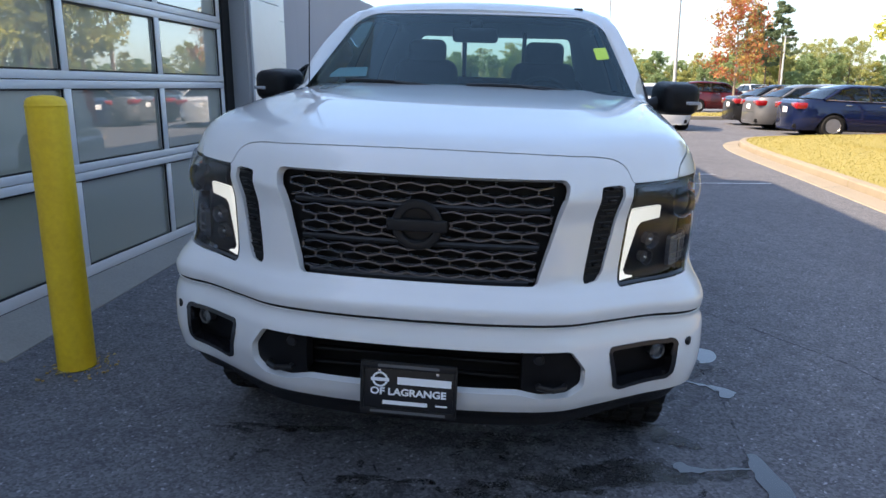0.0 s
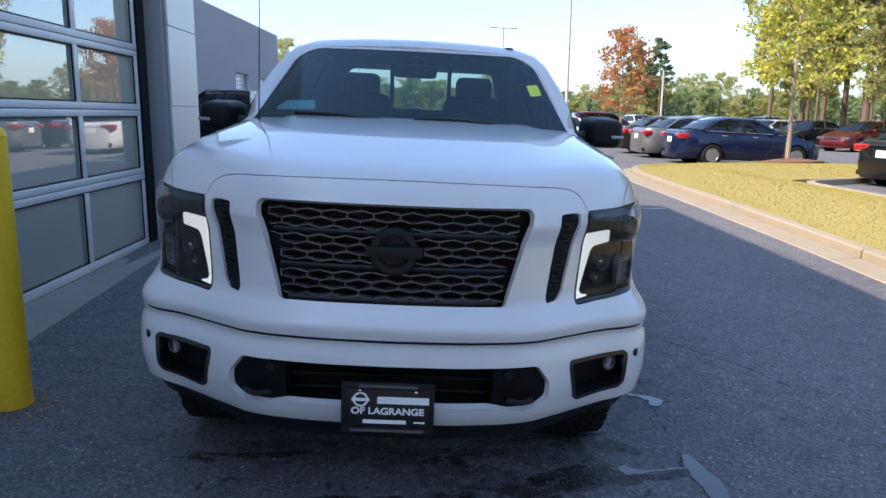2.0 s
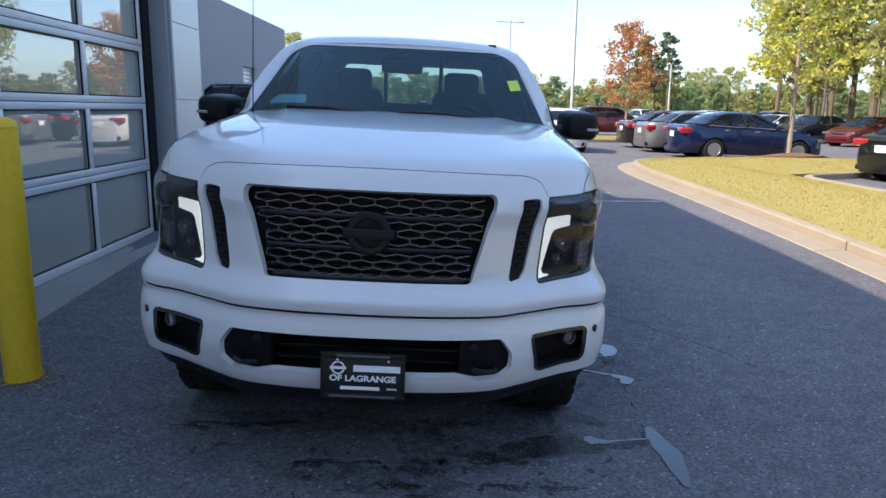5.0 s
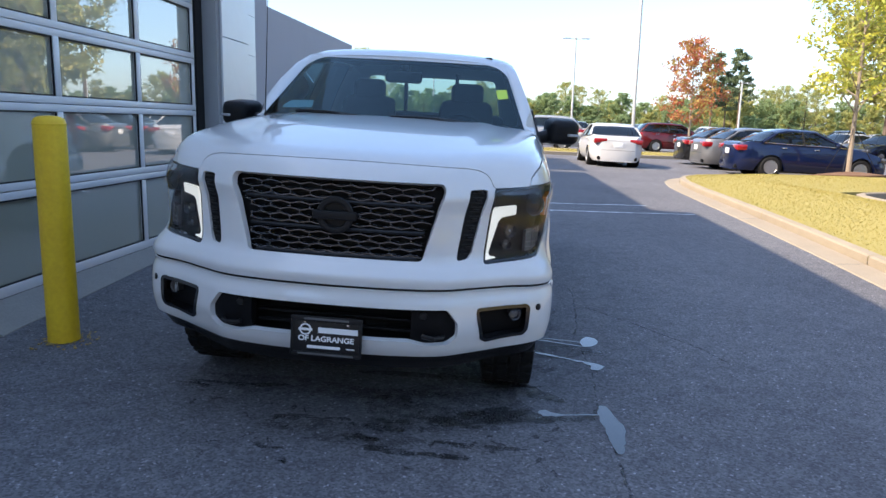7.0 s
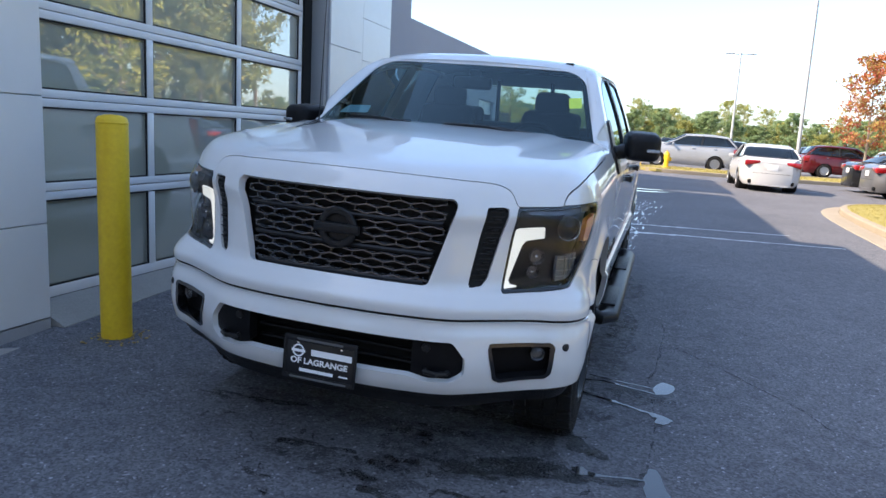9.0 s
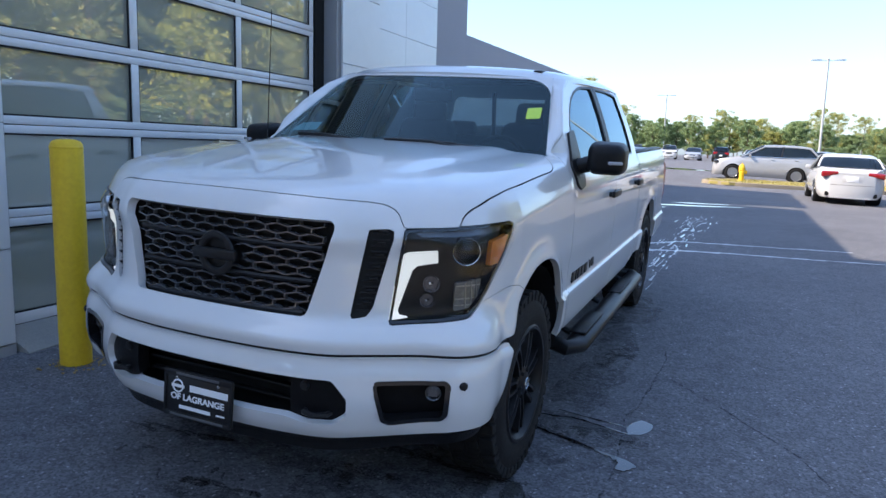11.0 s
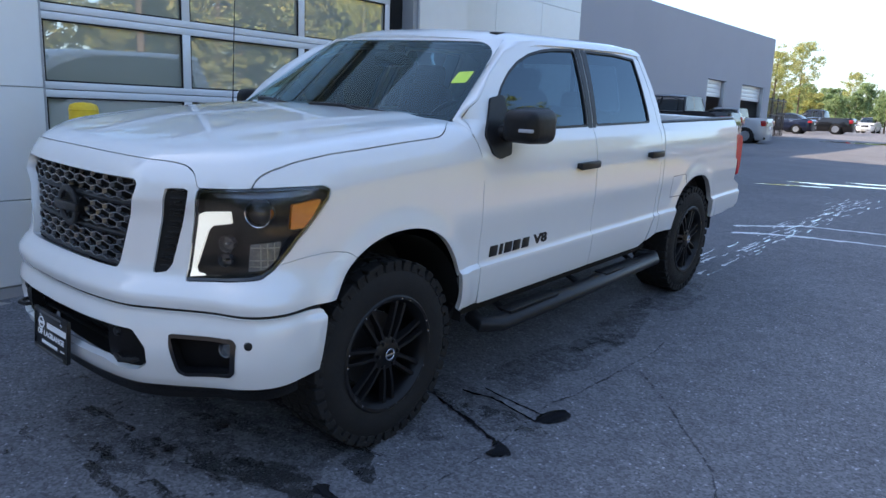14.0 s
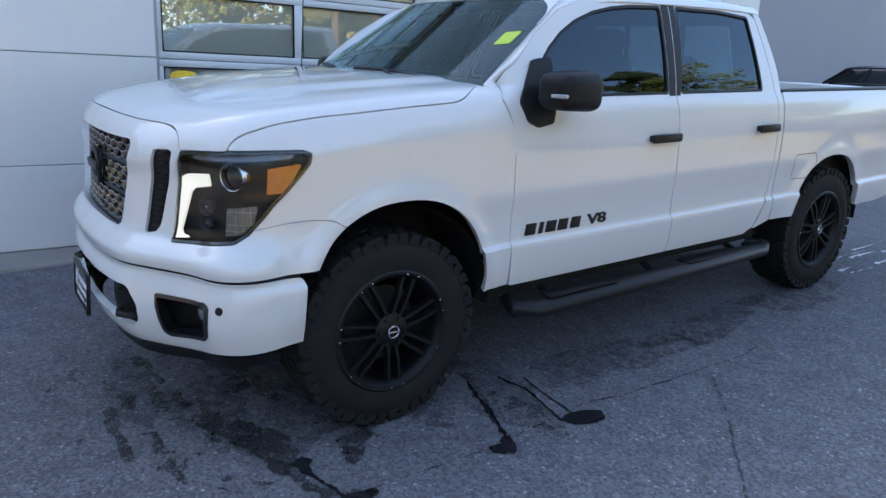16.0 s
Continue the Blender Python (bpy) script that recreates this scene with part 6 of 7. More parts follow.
for i in range(70):
    a = _rw.random()
    x, y = _rw.uniform(-1.2, .75), 2.45 + _rw.gauss(0, .22) + .2 * a
    _k += 1
    drape("wet_speck", blob(x, y, _rw.uniform(.008, .035), _rw.uniform(.006, .018), _k, 14, .8, _rw.uniform(0, 3)), WET, .003, step=.008, label="small dark wet speck on asphalt", category="stain", kind="stuff")
for pts, w0, w1 in (([(.62, 2.74), (.76, 2.76), (.87, 2.76), (.94, 2.80), (1.0, 2.91)], .05, .035), ([(.42, 3.86), (.58, 3.80), (.74, 3.73), (.90, 3.66)], .05, .03)):
    _k += 1
    drape("wet_trail", trail(pts, w0, w1, _k, .5), WET, .004, step=.012, label="dark wet trickle on asphalt", category="stain", kind="stuff")
for pts, w0, w1 in (([(.67, 2.80), (.73, 2.79), (.81, 2.80), (.90, 2.82), (1.0, 2.84)], .022, .018), ([(.62, 4.08), (.76, 4.05), (.92, 4.03), (1.05, 4.01)], .012, .014), ([(.55, 3.97), (.73, 4.0), (.88, 3.97), (1.04, 3.93)], .014, .018), ([(.50, 3.81), (.58, 3.78), (.72, 3.73), (.90, 3.67), (1.0, 3.63), (1.05, 3.59)], .018, .030)):
    _k += 1
    drape("puddle_trail", trail(pts, w0 * .8, w1 * .8, _k, .6), WATER, .005, step=.008, label="thin trickle of water shining with sky", category="puddle", kind="stuff")
for pts, am in (([(1.01, 2.96), (1.05, 2.96), (1.07, 2.84), (1.10, 2.76), (1.105, 2.66), (1.08, 2.52), (1.05, 2.41), (1.02, 2.41), (1.01, 2.52), (1.0, 2.66), (.985, 2.84)], .007),
                ([(.66, 2.83), (.70, 2.85), (.75, 2.81), (.81, 2.80), (.75, 2.775), (.68, 2.76)], .009),
                ([(1.04, 3.92), (1.02, 3.98), (1.04, 4.08), (1.08, 4.15), (1.14, 4.13), (1.155, 4.05), (1.11, 3.95)], .006),
                ([(1.0, 3.65), (1.07, 3.63), (1.13, 3.57), (1.09, 3.50), (1.03, 3.50), (1.04, 3.57)], .007)):
    _k += 1
    drape("puddle", ragged(pts, _k, am), WATER, .0055, step=.009, label="small puddle shining with sky", category="puddle", kind="stuff")
for pts, w in (([(1.17, 4.92), (1.31, 4.77), (1.47, 4.6), (1.62, 4.4), (1.76, 4.23), (1.88, 4.08), (2.0, 3.8)], .014), ([(.99, 4.16), (1.04, 4.36), (1.07, 4.76), (1.08, 4.94), (1.1, 5.18), (1.1, 5.35), (1.08, 5.51)], .016), ([(1.02, 1.6), (1.02, 2.04), (1.02, 2.34), (1.0, 2.96), (1.02, 3.2), (1.04, 3.52), (1.0, 4.0), (.99, 4.16)], .014)):
    _k += 1
    drape("crack", trail(pts, w, w * .7, _k, .6, 10), SEAL, .002, step=.008, label="fine dark crack in asphalt", category="crack", kind="stuff")
# wet lines across the lot; the sky reflected in them is painted white
for pts, w0, w1 in (([(.07, 10.25), (.46, 10.7), (.72, 11.05), (1.4, 11.25), (2.46, 11.55), (3.04, 11.7)], .06, .034), ([(.20, 9.75), (.57, 10.05), (.86, 10.2), (1.49, 10.4), (2.45, 10.6), (3.65, 10.9)], .07, .034)):
    _k += 1
    drape("wet_glint_line", trail(pts, w0 * 1.3, w1 * 1.2, _k, .5, 12), WHITE_LINE, .003, step=.02, label="thin wet line painted white for its sky glint", category="stain", kind="stuff")
for x, y, rx, ry, tn in ((.27, 17.45, 1.1, .18, .55), (-.58, 16.15, .6, .11, .6), (.64, 18.45, .7, .11, .5), (-2.79, 45.2, 2.4, 1.3, .2)):
    _k += 1
    drape("puddle", blob(x, y, rx, ry, _k, rough=.5, turn=tn), WATER, .004, step=.06, label="shallow puddle shining with sky", category="puddle", kind="stuff")
_rs = random.Random(8)
for i in range(120):
    y = 7.35 + 7.65 * _rs.random() ** 1.1
    x = .61 + (y - 7.35) * .03 + _rs.gauss(0, .13)
    ln = _rs.uniform(.08, .55)
    _k += 1
    drape("splash_streak", trail([(x, y), (x + .03 * ln, y + ln * .5), (x + .05 * ln + _rs.uniform(-.02, .02), y + ln)], _rs.uniform(.006, .032), .006, _k, .7), WHITE_LINE if i % 5 else WATER, .0035, step=.012, label="pale splash streak on asphalt", category="stain", kind="stuff")
for x, y, rx, ry in ((.62, 3.92, .34, .16), (.86, 3.80, .22, .14), (.05, 2.66, .42, .16), (-.35, 2.42, .40, .12), (.30, 2.95, .30, .15), (.72, 4.7, .20, .55), (.70, 5.6, .16, .60), (.74, 6.6, .22, .45), (.35, 3.35, .40, .22), (-.6, 2.9, .5, .14)):
    _k += 1
    drape("damp_patch", blob(x, y, rx, ry, _k, 30, .5), DAMP, .0028, step=.03, label="damp darkened patch of asphalt", category="stain", kind="stuff")


# ---------- other vehicles ----------
def car_paint(name, c, metal=.3):
    return mat(name, c, .45, metal, base2=tuple(v * .85 for v in c), scale=1.5, coat=1.0, spec=.2)


PAINTS = {
    "white": car_paint("car_white", (.62, .62, .62), 0), "blue": car_paint("car_blue", (.004, .010, .050)), "silver": car_paint("car_silver", (.46, .465, .475), .4),
    "pewter": car_paint("car_pewter", (.20, .20, .205), .6), "black": car_paint("car_black", (.008, .008, .009)), "red": car_paint("car_red", (.10, .005, .008)), "navy": car_paint("car_navy", (.005, .009, .028)), "grey": car_paint("car_grey", (.07, .073, .076)),
}
CAR_GLASS = glass("car_glass", (.20, .24, .26), mirror=.02, gain=.9)
ALLOY = mat("alloy_wheel", (.5, .5, .51), .3, .9, base2=(.4, .4, .41), scale=20)

SHAPES = {
    # belt line, roof line and length stations from the front bumper to the tail
    "sedan": dict(L=4.64, W=1.81, y=[0, .06, .3, .9, 1.35, 2.0, 3.0, 3.7, 4.1, 4.5, 4.64], top=[.55, .66, .74, .90, .97, 1.0, 1.02, 1.05, 1.06, 1.03, .92], roof=[1.28, 1.75, 2.35, 3.05, 3.55, 3.98], roofz=[.96, 1.20, 1.44, 1.45, 1.34, 1.07], axles=(.92, 3.62), R=.315),
    "suv": dict(L=4.68, W=1.84, y=[0, .06, .3, .9, 1.25, 2.0, 3.0, 3.9, 4.45, 4.62, 4.68], top=[.62, .80, .92, 1.06, 1.12, 1.14, 1.16, 1.20, 1.22, 1.10, .9], roof=[1.18, 1.70, 2.2, 3.4, 4.15, 4.58], roofz=[1.12, 1.42, 1.66, 1.70, 1.64, 1.22], axles=(.92, 3.62), R=.345),
    "pickup": dict(L=5.5, W=1.95, y=[0, .06, .3, .9, 1.35, 2.0, 3.0, 3.4, 3.9, 5.4, 5.5], top=[.75, .98, 1.08, 1.17, 1.20, 1.22, 1.24, 1.25, 1.25, 1.25, 1.0], roof=[1.32, 1.85, 2.2, 3.0, 3.3, 3.48], roofz=[1.2, 1.55, 1.84, 1.86, 1.80, 1.26], axles=(.95, 4.35), R=.39),
    "crew_pickup": dict(L=4.75, W=1.95, y=[0, .06, .25, .7, 1.05, 1.6, 2.4, 3.0, 3.4, 4.68, 4.75], top=[.80, 1.08, 1.18, 1.27, 1.30, 1.32, 1.34, 1.34, 1.35, 1.35, 1.1], roof=[1.05, 1.45, 1.75, 2.6, 3.28, 3.34], roofz=[1.3, 1.62, 1.82, 1.86, 1.83, 1.36], axles=(.85, 3.75), R=.40),
}


def make_car(shape, paint, label, m, group="", bright_wheels=True):
    S = SHAPES[shape]
    car = thing({"sedan": "sedan_car", "suv": "suv_car", "pickup": "parked_pickup", "crew_pickup": "parked_pickup"}[shape], m, label, {"sedan": "car", "suv": "SUV", "pickup": "pickup truck", "crew_pickup": "pickup truck"}[shape], group)
    L, W, R = S["L"], S["W"], S["R"]
    topf = curve(S["y"], S["top"])
    roof = curve(S["roof"], S["roofz"])
    P = PAINTS[paint]

    def width(y):
        e = np.minimum(y, L - y)
        return W / 2 * (1 - .34 * np.exp(-e / .16) - .03 * np.exp(-e / .8))
    ys = np.r_[0, .02, .06, .12, .2, np.linspace(.3, L - .3, 46), L - .2, L - .12, L - .06, L - .02, L]
    prof = [(.86, .17), (.95, .26), (1.0, .42), (1.0, .55), (.975, .74), (.955, .90), (.90, 1.0), (.6, 1.035), (0, 1.05)]
    vs, fs = [], []
    for y in ys:
        t, w = float(topf(y)), float(width(np.float64(y)))
        row = []
        for sg in (1, -1):
            for k, (px, pz) in enumerate(prof if sg > 0 else prof[-2::-1]):
                z = .19 + (t - .19) * (pz - .17) / .83 if pz <= 1.0 else t + (pz - 1.0) * .5
                zz = z
                for ax in S["axles"]:
                    d = abs(y - ax)
                    if d < R + .06 and pz < .6:
                        zz = max(zz, R + math.sqrt((R + .06) ** 2 - d * d))
                row.append((sg * px * w, y, min(zz, t)))
        vs += row
    n = len(prof) * 2 - 1
    for i in range(len(ys) - 1):
        for j in range(n - 1):
            fs.append((i * n + j, (i + 1) * n + j, (i + 1) * n + j + 1, i * n + j + 1))
    fs += [tuple(range(n)), tuple(range((len(ys) - 1) * n, len(ys) * n))[::-1]]
    b = mesh_obj("body", vs, fs, P, car, angle=35)
    # glasshouse: dark glass with painted roof and pillars
    ry = np.linspace(S["roof"][0], S["roof"][-1], 30)
    gv, gf = [], []
    for y in ry:
        z1, z0 = float(roof(y)), float(topf(y)) - .02
        h = max(z1 - z0, .01)
        w0 = float(width(np.float64(y))) * .94
        w1 = w0 - .36 * h
        gv += [(w0, y, z0), (w0 - .12 * h, y, z0 + h * .35), (w1, y, z0 + h * .88), (w1 - .10, y, z1), (0, y, z1 + .015), (-w1 + .10, y, z1), (-w1, y, z0 + h * .88), (-w0 + .12 * h, y, z0 + h * .35), (-w0, y, z0)]
    for i in range(29):
        for j in range(8):
            gf.append((i * 9 + j, (i + 1) * 9 + j, (i + 1) * 9 + j + 1, i * 9 + j + 1))
    mesh_obj("glasshouse", gv, gf, CAR_GLASS, car, "dark car windows", angle=50)
    # painted roof skin and pillars, a little outside the glass
    y0, y1 = S["roof"][1] + .45, S["roof"][-2] - .02
    rv, rf = [], []
    rr = np.linspace(y0, y1, 16)
    for y in rr:
        z1, z0 = float(roof(y)), float(topf(y)) - .02
        h = z1 - z0
        w1 = float(width(np.float64(y))) * .94 - .36 * h
        rv += [(w1 + .012, y, z0 + h * .84), (w1 + .006, y, z0 + h * .92), (w1 - .09, y, z1 + .008), (0, y, z1 + .022), (-w1 + .09, y, z1 + .008), (-w1 - .006, y, z0 + h * .92), (-w1 - .012, y, z0 + h * .84)]
    for i in range(15):
        for j in range(6):
            rf.append((i * 7 + j, (i + 1) * 7 + j, (i + 1) * 7 + j + 1, i * 7 + j + 1))
    mesh_obj("roof", rv, rf, P, car, angle=50)

    def side(y, f):
        z1, z0 = float(roof(y)), float(topf(y)) - .02
        h = z1 - z0
        w0 = float(width(np.float64(y))) * .94
        return Vector((w0 - .36 * h * f + .012, y, z0 + h * f * .9))
    ym = (S["roof"][1] + S["roof"][-2]) / 2
    for sg in (1, -1):
        for ya, yb, rad in ((S["roof"][0] + .05, S["roof"][2], .028), (ym, ym + .06, .03), (S["roof"][-1] - .05, S["roof"][-2] - .05, .05)):
            a, c = side(ya, 0.02), side(yb, .98)
            mid = side((ya + yb) / 2, .5)
            pts = [(sg * p.x, p.y, p.z) for p in (a, a.lerp(c, .5).lerp(mid, .2), c)]
            part("pillar", tube(pts, rad, 6), P if rad != .03 else SATIN_BLACK, car)
        pts = [side(y, .02) for y in np.linspace(S["roof"][0] + .1, S["roof"][-1] - .1, 12)]
        part("window_trim", tube([(sg * p.x, p.y, p.z) for p in pts], .010, 6), CHROME if paint in ("blue", "silver", "black", "navy") else SATIN_BLACK, car)
        for y in (ym - .35, ym + .62):
            w = float(width(np.float64(y)))
            part("door_handle", box((sg * w * .985, y, float(topf(y)) - .13), (.03, .17, .03), .008), CHROME if paint != "white" else P, car)
        part("mirror", box((sg * (W / 2 + .05), S["roof"][0] + .42, float(topf(S["roof"][0] + .42)) + .03), (.17, .10, .12), .035), P, car)
        w = float(width(np.float64(L - .09)))
        tz = float(topf(L - .25))
        zlo, zhi = (tz - .27, tz - .09) if shape == "sedan" else (tz - .42, tz - .12)
        bm = box((sg * (w - .12), L - .16, (zlo + zhi) / 2), (.44, .34, zhi - zlo), .04)
        for v in bm.verts:
            k = max(0.0, min(1.0, (w + .06 - abs(v.co.x)) / .36))
            v.co.z = zhi - (zhi - v.co.z) * (1 - .45 * k)
        part("tail_lamp", bm, RED_LENS, car, "red tail lamp")
        bm = box((sg * (float(width(np.float64(.16))) - .13), .16, float(topf(.3)) - .10), (.38, .24, .13), .035)
        part("headlamp", bm, LAMP_SHELL, car, "grey headlamp")
        for ax in S["axles"]:
            whl = new("wheel")
            whl.parent = car
            whl.matrix_basis = pose(sg * (W / 2 - .02), ax, R, 0, 0, 0 if sg > 0 else 180)
            part("tyre", lathe([(R * .62, 0), (R * .72, .012), (R * .9, .008), (R, -.025), (R, -.17), (R * .9, -.2), (R * .6, -.2)], 32, "X", (0, 0, 0), False), RUBBER, whl)
            bm = bmesh.new()
            add_lathe(bm, [(R * .66, .0), (R * .64, .012), (R * .58, -.01), (R * .57, -.1), (0, -.1)], 32, "X")
            for k in range(10):
                a = 2 * math.pi * k / 10
                add_box(bm, (0, 0, 0), (.02, R * .09, R * .56), .004, Matrix.Translation((.0, R * .32 * -math.sin(a), R * .32 * math.cos(a))) @ Matrix.Rotation(a, 4, "X"))
            add_lathe(bm, [(0, .014), (R * .12, .012), (R * .14, -.02)], 16, "X")
            part("rim", bm, ALLOY if bright_wheels else GLOSS_BLACK, whl)
            part("arch_shade", lathe([(0, -.02), (R + .05, -.02), (R + .05, -.3)], 24, "X", (-.03, 0, .02)), DARK_VOID, whl)
    tz = float(topf(L - .25))
    part("rear_plate", box((0, L + .004, tz - .30 if shape == "sedan" else tz - .50), (.31, .012, .16), .004), PLATE_WHITE, car, "white plate with plain face")
    part("rear_bumper_trim", box((0, L - .075, .30), (W * .74, .13, .13), .04), BLACK_TRIM, car, "black lower rear bumper")
    if shape == "sedan":
        part("diffuser_bar", box((0, L - .015, .29), (W * .46, .03, .03), .012), ALLOY if paint in ("white", "pewter") else SATIN_BLACK, car, "lower bumper bar")
        part("plate_recess", box((0, L - .012, tz - .29), (.52, .03, .20), .01), P, car)
    for x0, z0, sx, sz in ((0, tz - .475, W * .62, .010), (-W * .31, tz - .30, .010, .35), (W * .31, tz - .30, .010, .35)):
        part("boot_gap", box((x0, L - (.005 if sx > .1 else .035), z0), (sx, .012, sz), .002), DARK_VOID, car)
    part("rear_wiper_shelf", box((0, L - .40 if shape == "sedan" else L - .2, tz + .018), (W * .5, .02, .012), .004), SATIN_BLACK, car)
    part("front_grille", box((0, .035, .56 if shape == "sedan" else .72), (.72, .06, .22), .03), GLOSS_BLACK, car, "dark grille")
    part("front_intake", box((0, .03, .33), (1.1, .06, .13), .03), BLACK_TRIM, car)
    part("underbody", box((0, L / 2, .24), (W * .8, L * .88, .10), .02), DARK_VOID, car)
    return car


def park(shape, paint, label, x, y, heading, group="", bright=True, size=1.0):
    """The middle of the car at x, y; heading in degrees from +x, counter-clockwise, is where its nose points."""
    L = SHAPES[shape]["L"]
    z = gzf(x, y)
    # the car's own +y runs to its tail
    h = radians(heading)
    gx, gy = (gzf(x + .5, y) - gzf(x - .5, y)), (gzf(x, y + .5) - gzf(x, y - .5))
    up = Vector((-gx, -gy, 1)).normalized()
    fwd = Vector((math.cos(h), math.sin(h), 0))
    fwd = (fwd - up * fwd.dot(up)).normalized()
    yb = -fwd
    xb = yb.cross(up).normalized()
    m = Matrix(((xb.x, yb.x, up.x, x), (xb.y, yb.y, up.y, y), (xb.z, yb.z, up.z, z), (0, 0, 0, 1))) @ Matrix.Scale(size, 4) @ Matrix.Translation((0, -L / 2, 0))
    return make_car(shape, paint, label, m, group, bright)


park("sedan", "white", "white sedan seen from behind on the lane", 4.28, 24.6, 90, size=.95)
park("sedan", "blue", "dark blue sedan parked beside the lawn", 9.96, 22.4, 3, "row of parked sedans")
park("sedan", "pewter", "grey-silver sedan parked between two dark sedans", 9.75, 25.2, 3, "row of parked sedans")
park("sedan", "black", "black sedan parked at the end of a row", 9.85, 28.0, 3, "row of parked sedans")
park("suv", "red", "dark red SUV parked behind the lawn strip", 11.1, 43.4, 2)
park("suv", "silver", "silver SUV parked behind the fire hydrant", 2.5, 37.2, 180)
park("sedan", "black", "black sedan parked with its tail to the lawn", 12.35, 16.1, 14)
park("sedan", "red", "red sedan parked nose to the lane", 21.6, 34.6, 205, "far row of cars")
park("sedan", "navy", "dark blue sedan parked in a far row", 20.4, 37.6, 205, "far row of cars")
park("sedan", "white", "white sedan parked in a far row", 19.6, 40.6, 205, "far row of cars")
park("sedan", "grey", "grey sedan parked in a far row", 18.6, 43.6, 205, "far row of cars")
park("sedan", "silver", "silver sedan parked in a far row", 17.8, 46.6, 205, "far row of cars")
for i, (shp, c) in enumerate((("suv", "silver"), ("sedan", "white"), ("suv", "grey"), ("sedan", "silver"), ("suv", "white"), ("sedan", "navy"), ("suv", "silver"), ("sedan", "white"), ("suv", "grey"), ("sedan", "silver"))):
    park(shp, c, f"{ {'grey': 'grey', 'silver': 'silver', 'white': 'white', 'navy': 'dark blue'}[c] } {'SUV' if shp == 'suv' else 'sedan'} in the distant car row", 6.9 + i * 2.8, 60.8 + i * .1, 96, "distant car row")
for x, y, shp, c, h, t in ((-6.7, 90, "suv", "white", 275, "white SUV facing the lot entrance"), (-3.8, 88, "sedan", "silver", 270, "silver sedan at the back of the lot"), (-.9, 88, "suv", "black", 92, "black SUV at the back of the lot"), (2.4, 91, "suv", "white", 270, "white SUV at the back of the lot"), (-10.4, 92, "suv", "white", 268, "white SUV at the back of the lot")):
    park(shp, c, t, x, y, h, "cars at the back of the lot")
park("crew_pickup", "black", "black pickup parked nose to the grey wing", -6.75, 25.0, 180, bright=False, size=.97)
park("crew_pickup", "silver", "silver pickup parked nose into an open bay", -8.45, 36.65, 180, size=.86)
for i, (shp, c) in enumerate((("sedan", "red"), ("suv", "white"), ("sedan", "white"), ("suv", "silver"), ("sedan", "red"), ("sedan", "white"), ("suv", "black"))):
    park(shp, c, f"{'dark red' if c == 'red' else c} {'SUV' if shp == 'suv' else 'sedan'} in the row across the lane", 18.6 + .12 * i, -3.0 + 3.0 * i, 4 + i % 3, "row across the lane")
park("sedan", "navy", "dark blue sedan parked past the roller doors", -11.4, 59.0, 178)
park("pickup", "black", "black pickup parked past the roller doors", -10.2, 65.0, 178)


# ---------- hydrant and lamp posts ----------
def hydrant(x, y):
    h = thing("fire_hydrant", pose(x, y, gzf(x, y) + .12, 0, 0, 20), "yellow fire hydrant on a lawn strip", "hydrant")
    part("barrel", lathe([(.15, 0), (.15, .04), (.10, .05), (.10, .42), (.13, .44), (.13, .48), (.11, .50)], 24), YELLOW, h)
    part("bonnet", lathe([(.12, .50), (.13, .52), (.11, .60), (.07, .67), (.03, .69), (.03, .74), (0, .745)], 24), YELLOW, h)
    for a in (90, -90):
        bm = lathe([(.05, .09), (.05, .15), (.06, .16), (.06, .19), (.02, .19), (.02, .21), (0, .21)], 16, "X", (0, 0, .38))
        bmesh.ops.rotate(bm, verts=bm.verts[:], cent=(0, 0, 0), matrix=Matrix.Rotation(radians(a), 3, "Z"))
        part("hose_nozzle", bm, YELLOW, h)
    part("pumper_nozzle", lathe([(.07, .09), (.07, .15), (.085, .16), (.085, .19), (.02, .19), (.02, .215), (0, .215)], 16, "X", (0, 0, .36)), YELLOW, h)


hydrant(1.5, 32.35)


def lamp_post(x, y, h, label, turn=0.0, arms=2):
    p = thing("lamp_post", pose(x, y, gzf(x, y), 0, 0, turn), label, "lamp post", "lot lamp posts")
    part("base", lathe([(.30, -.1), (.30, .55), (.27, .60), (0, .60)], 24), CONCRETE, p, "round concrete footing")
    part("pole", lathe([(.095, .6), (.085, h * .5), (.07, h)], 16), POLE_PAINT, p)
    for sg in ((1, -1) if arms == 2 else (1,)):
        a = part("arm", tube([(0, 0, h - .06), (sg * .5, 0, h - .02)], .03, 8), POLE_PAINT, p)
        part("lamp_head", box((sg * .85, 0, h), (.72, .32, .075), .02), POLE_PAINT, p, "flat grey lamp head")
    part("cap", box((0, 0, h + .02), (.16, .16, .14), .02), POLE_PAINT, p)


lamp_post(8.24, 41.35, 12.6, "tall pale lamp post behind parked cars")
lamp_post(6.87, 62.15, 8.6, "tall pale lamp post with two flat heads", 10)
lamp_post(24.2, 72.2, 6.1, "pale lamp post behind parked cars", 20, 1)
lamp_post(30.35, 62.2, 6.9, "pale lamp post behind parked cars", 20, 1)
lamp_post(34.5, 61.85, 6.3, "pale lamp post before the woods", 20, 1)
lamp_post(-8.46, 100.5, 8.3, "distant pale lamp post", 20)
lamp_post(15.0, 2.0, 8.5, "tall pale lamp post beside the lane", 90)


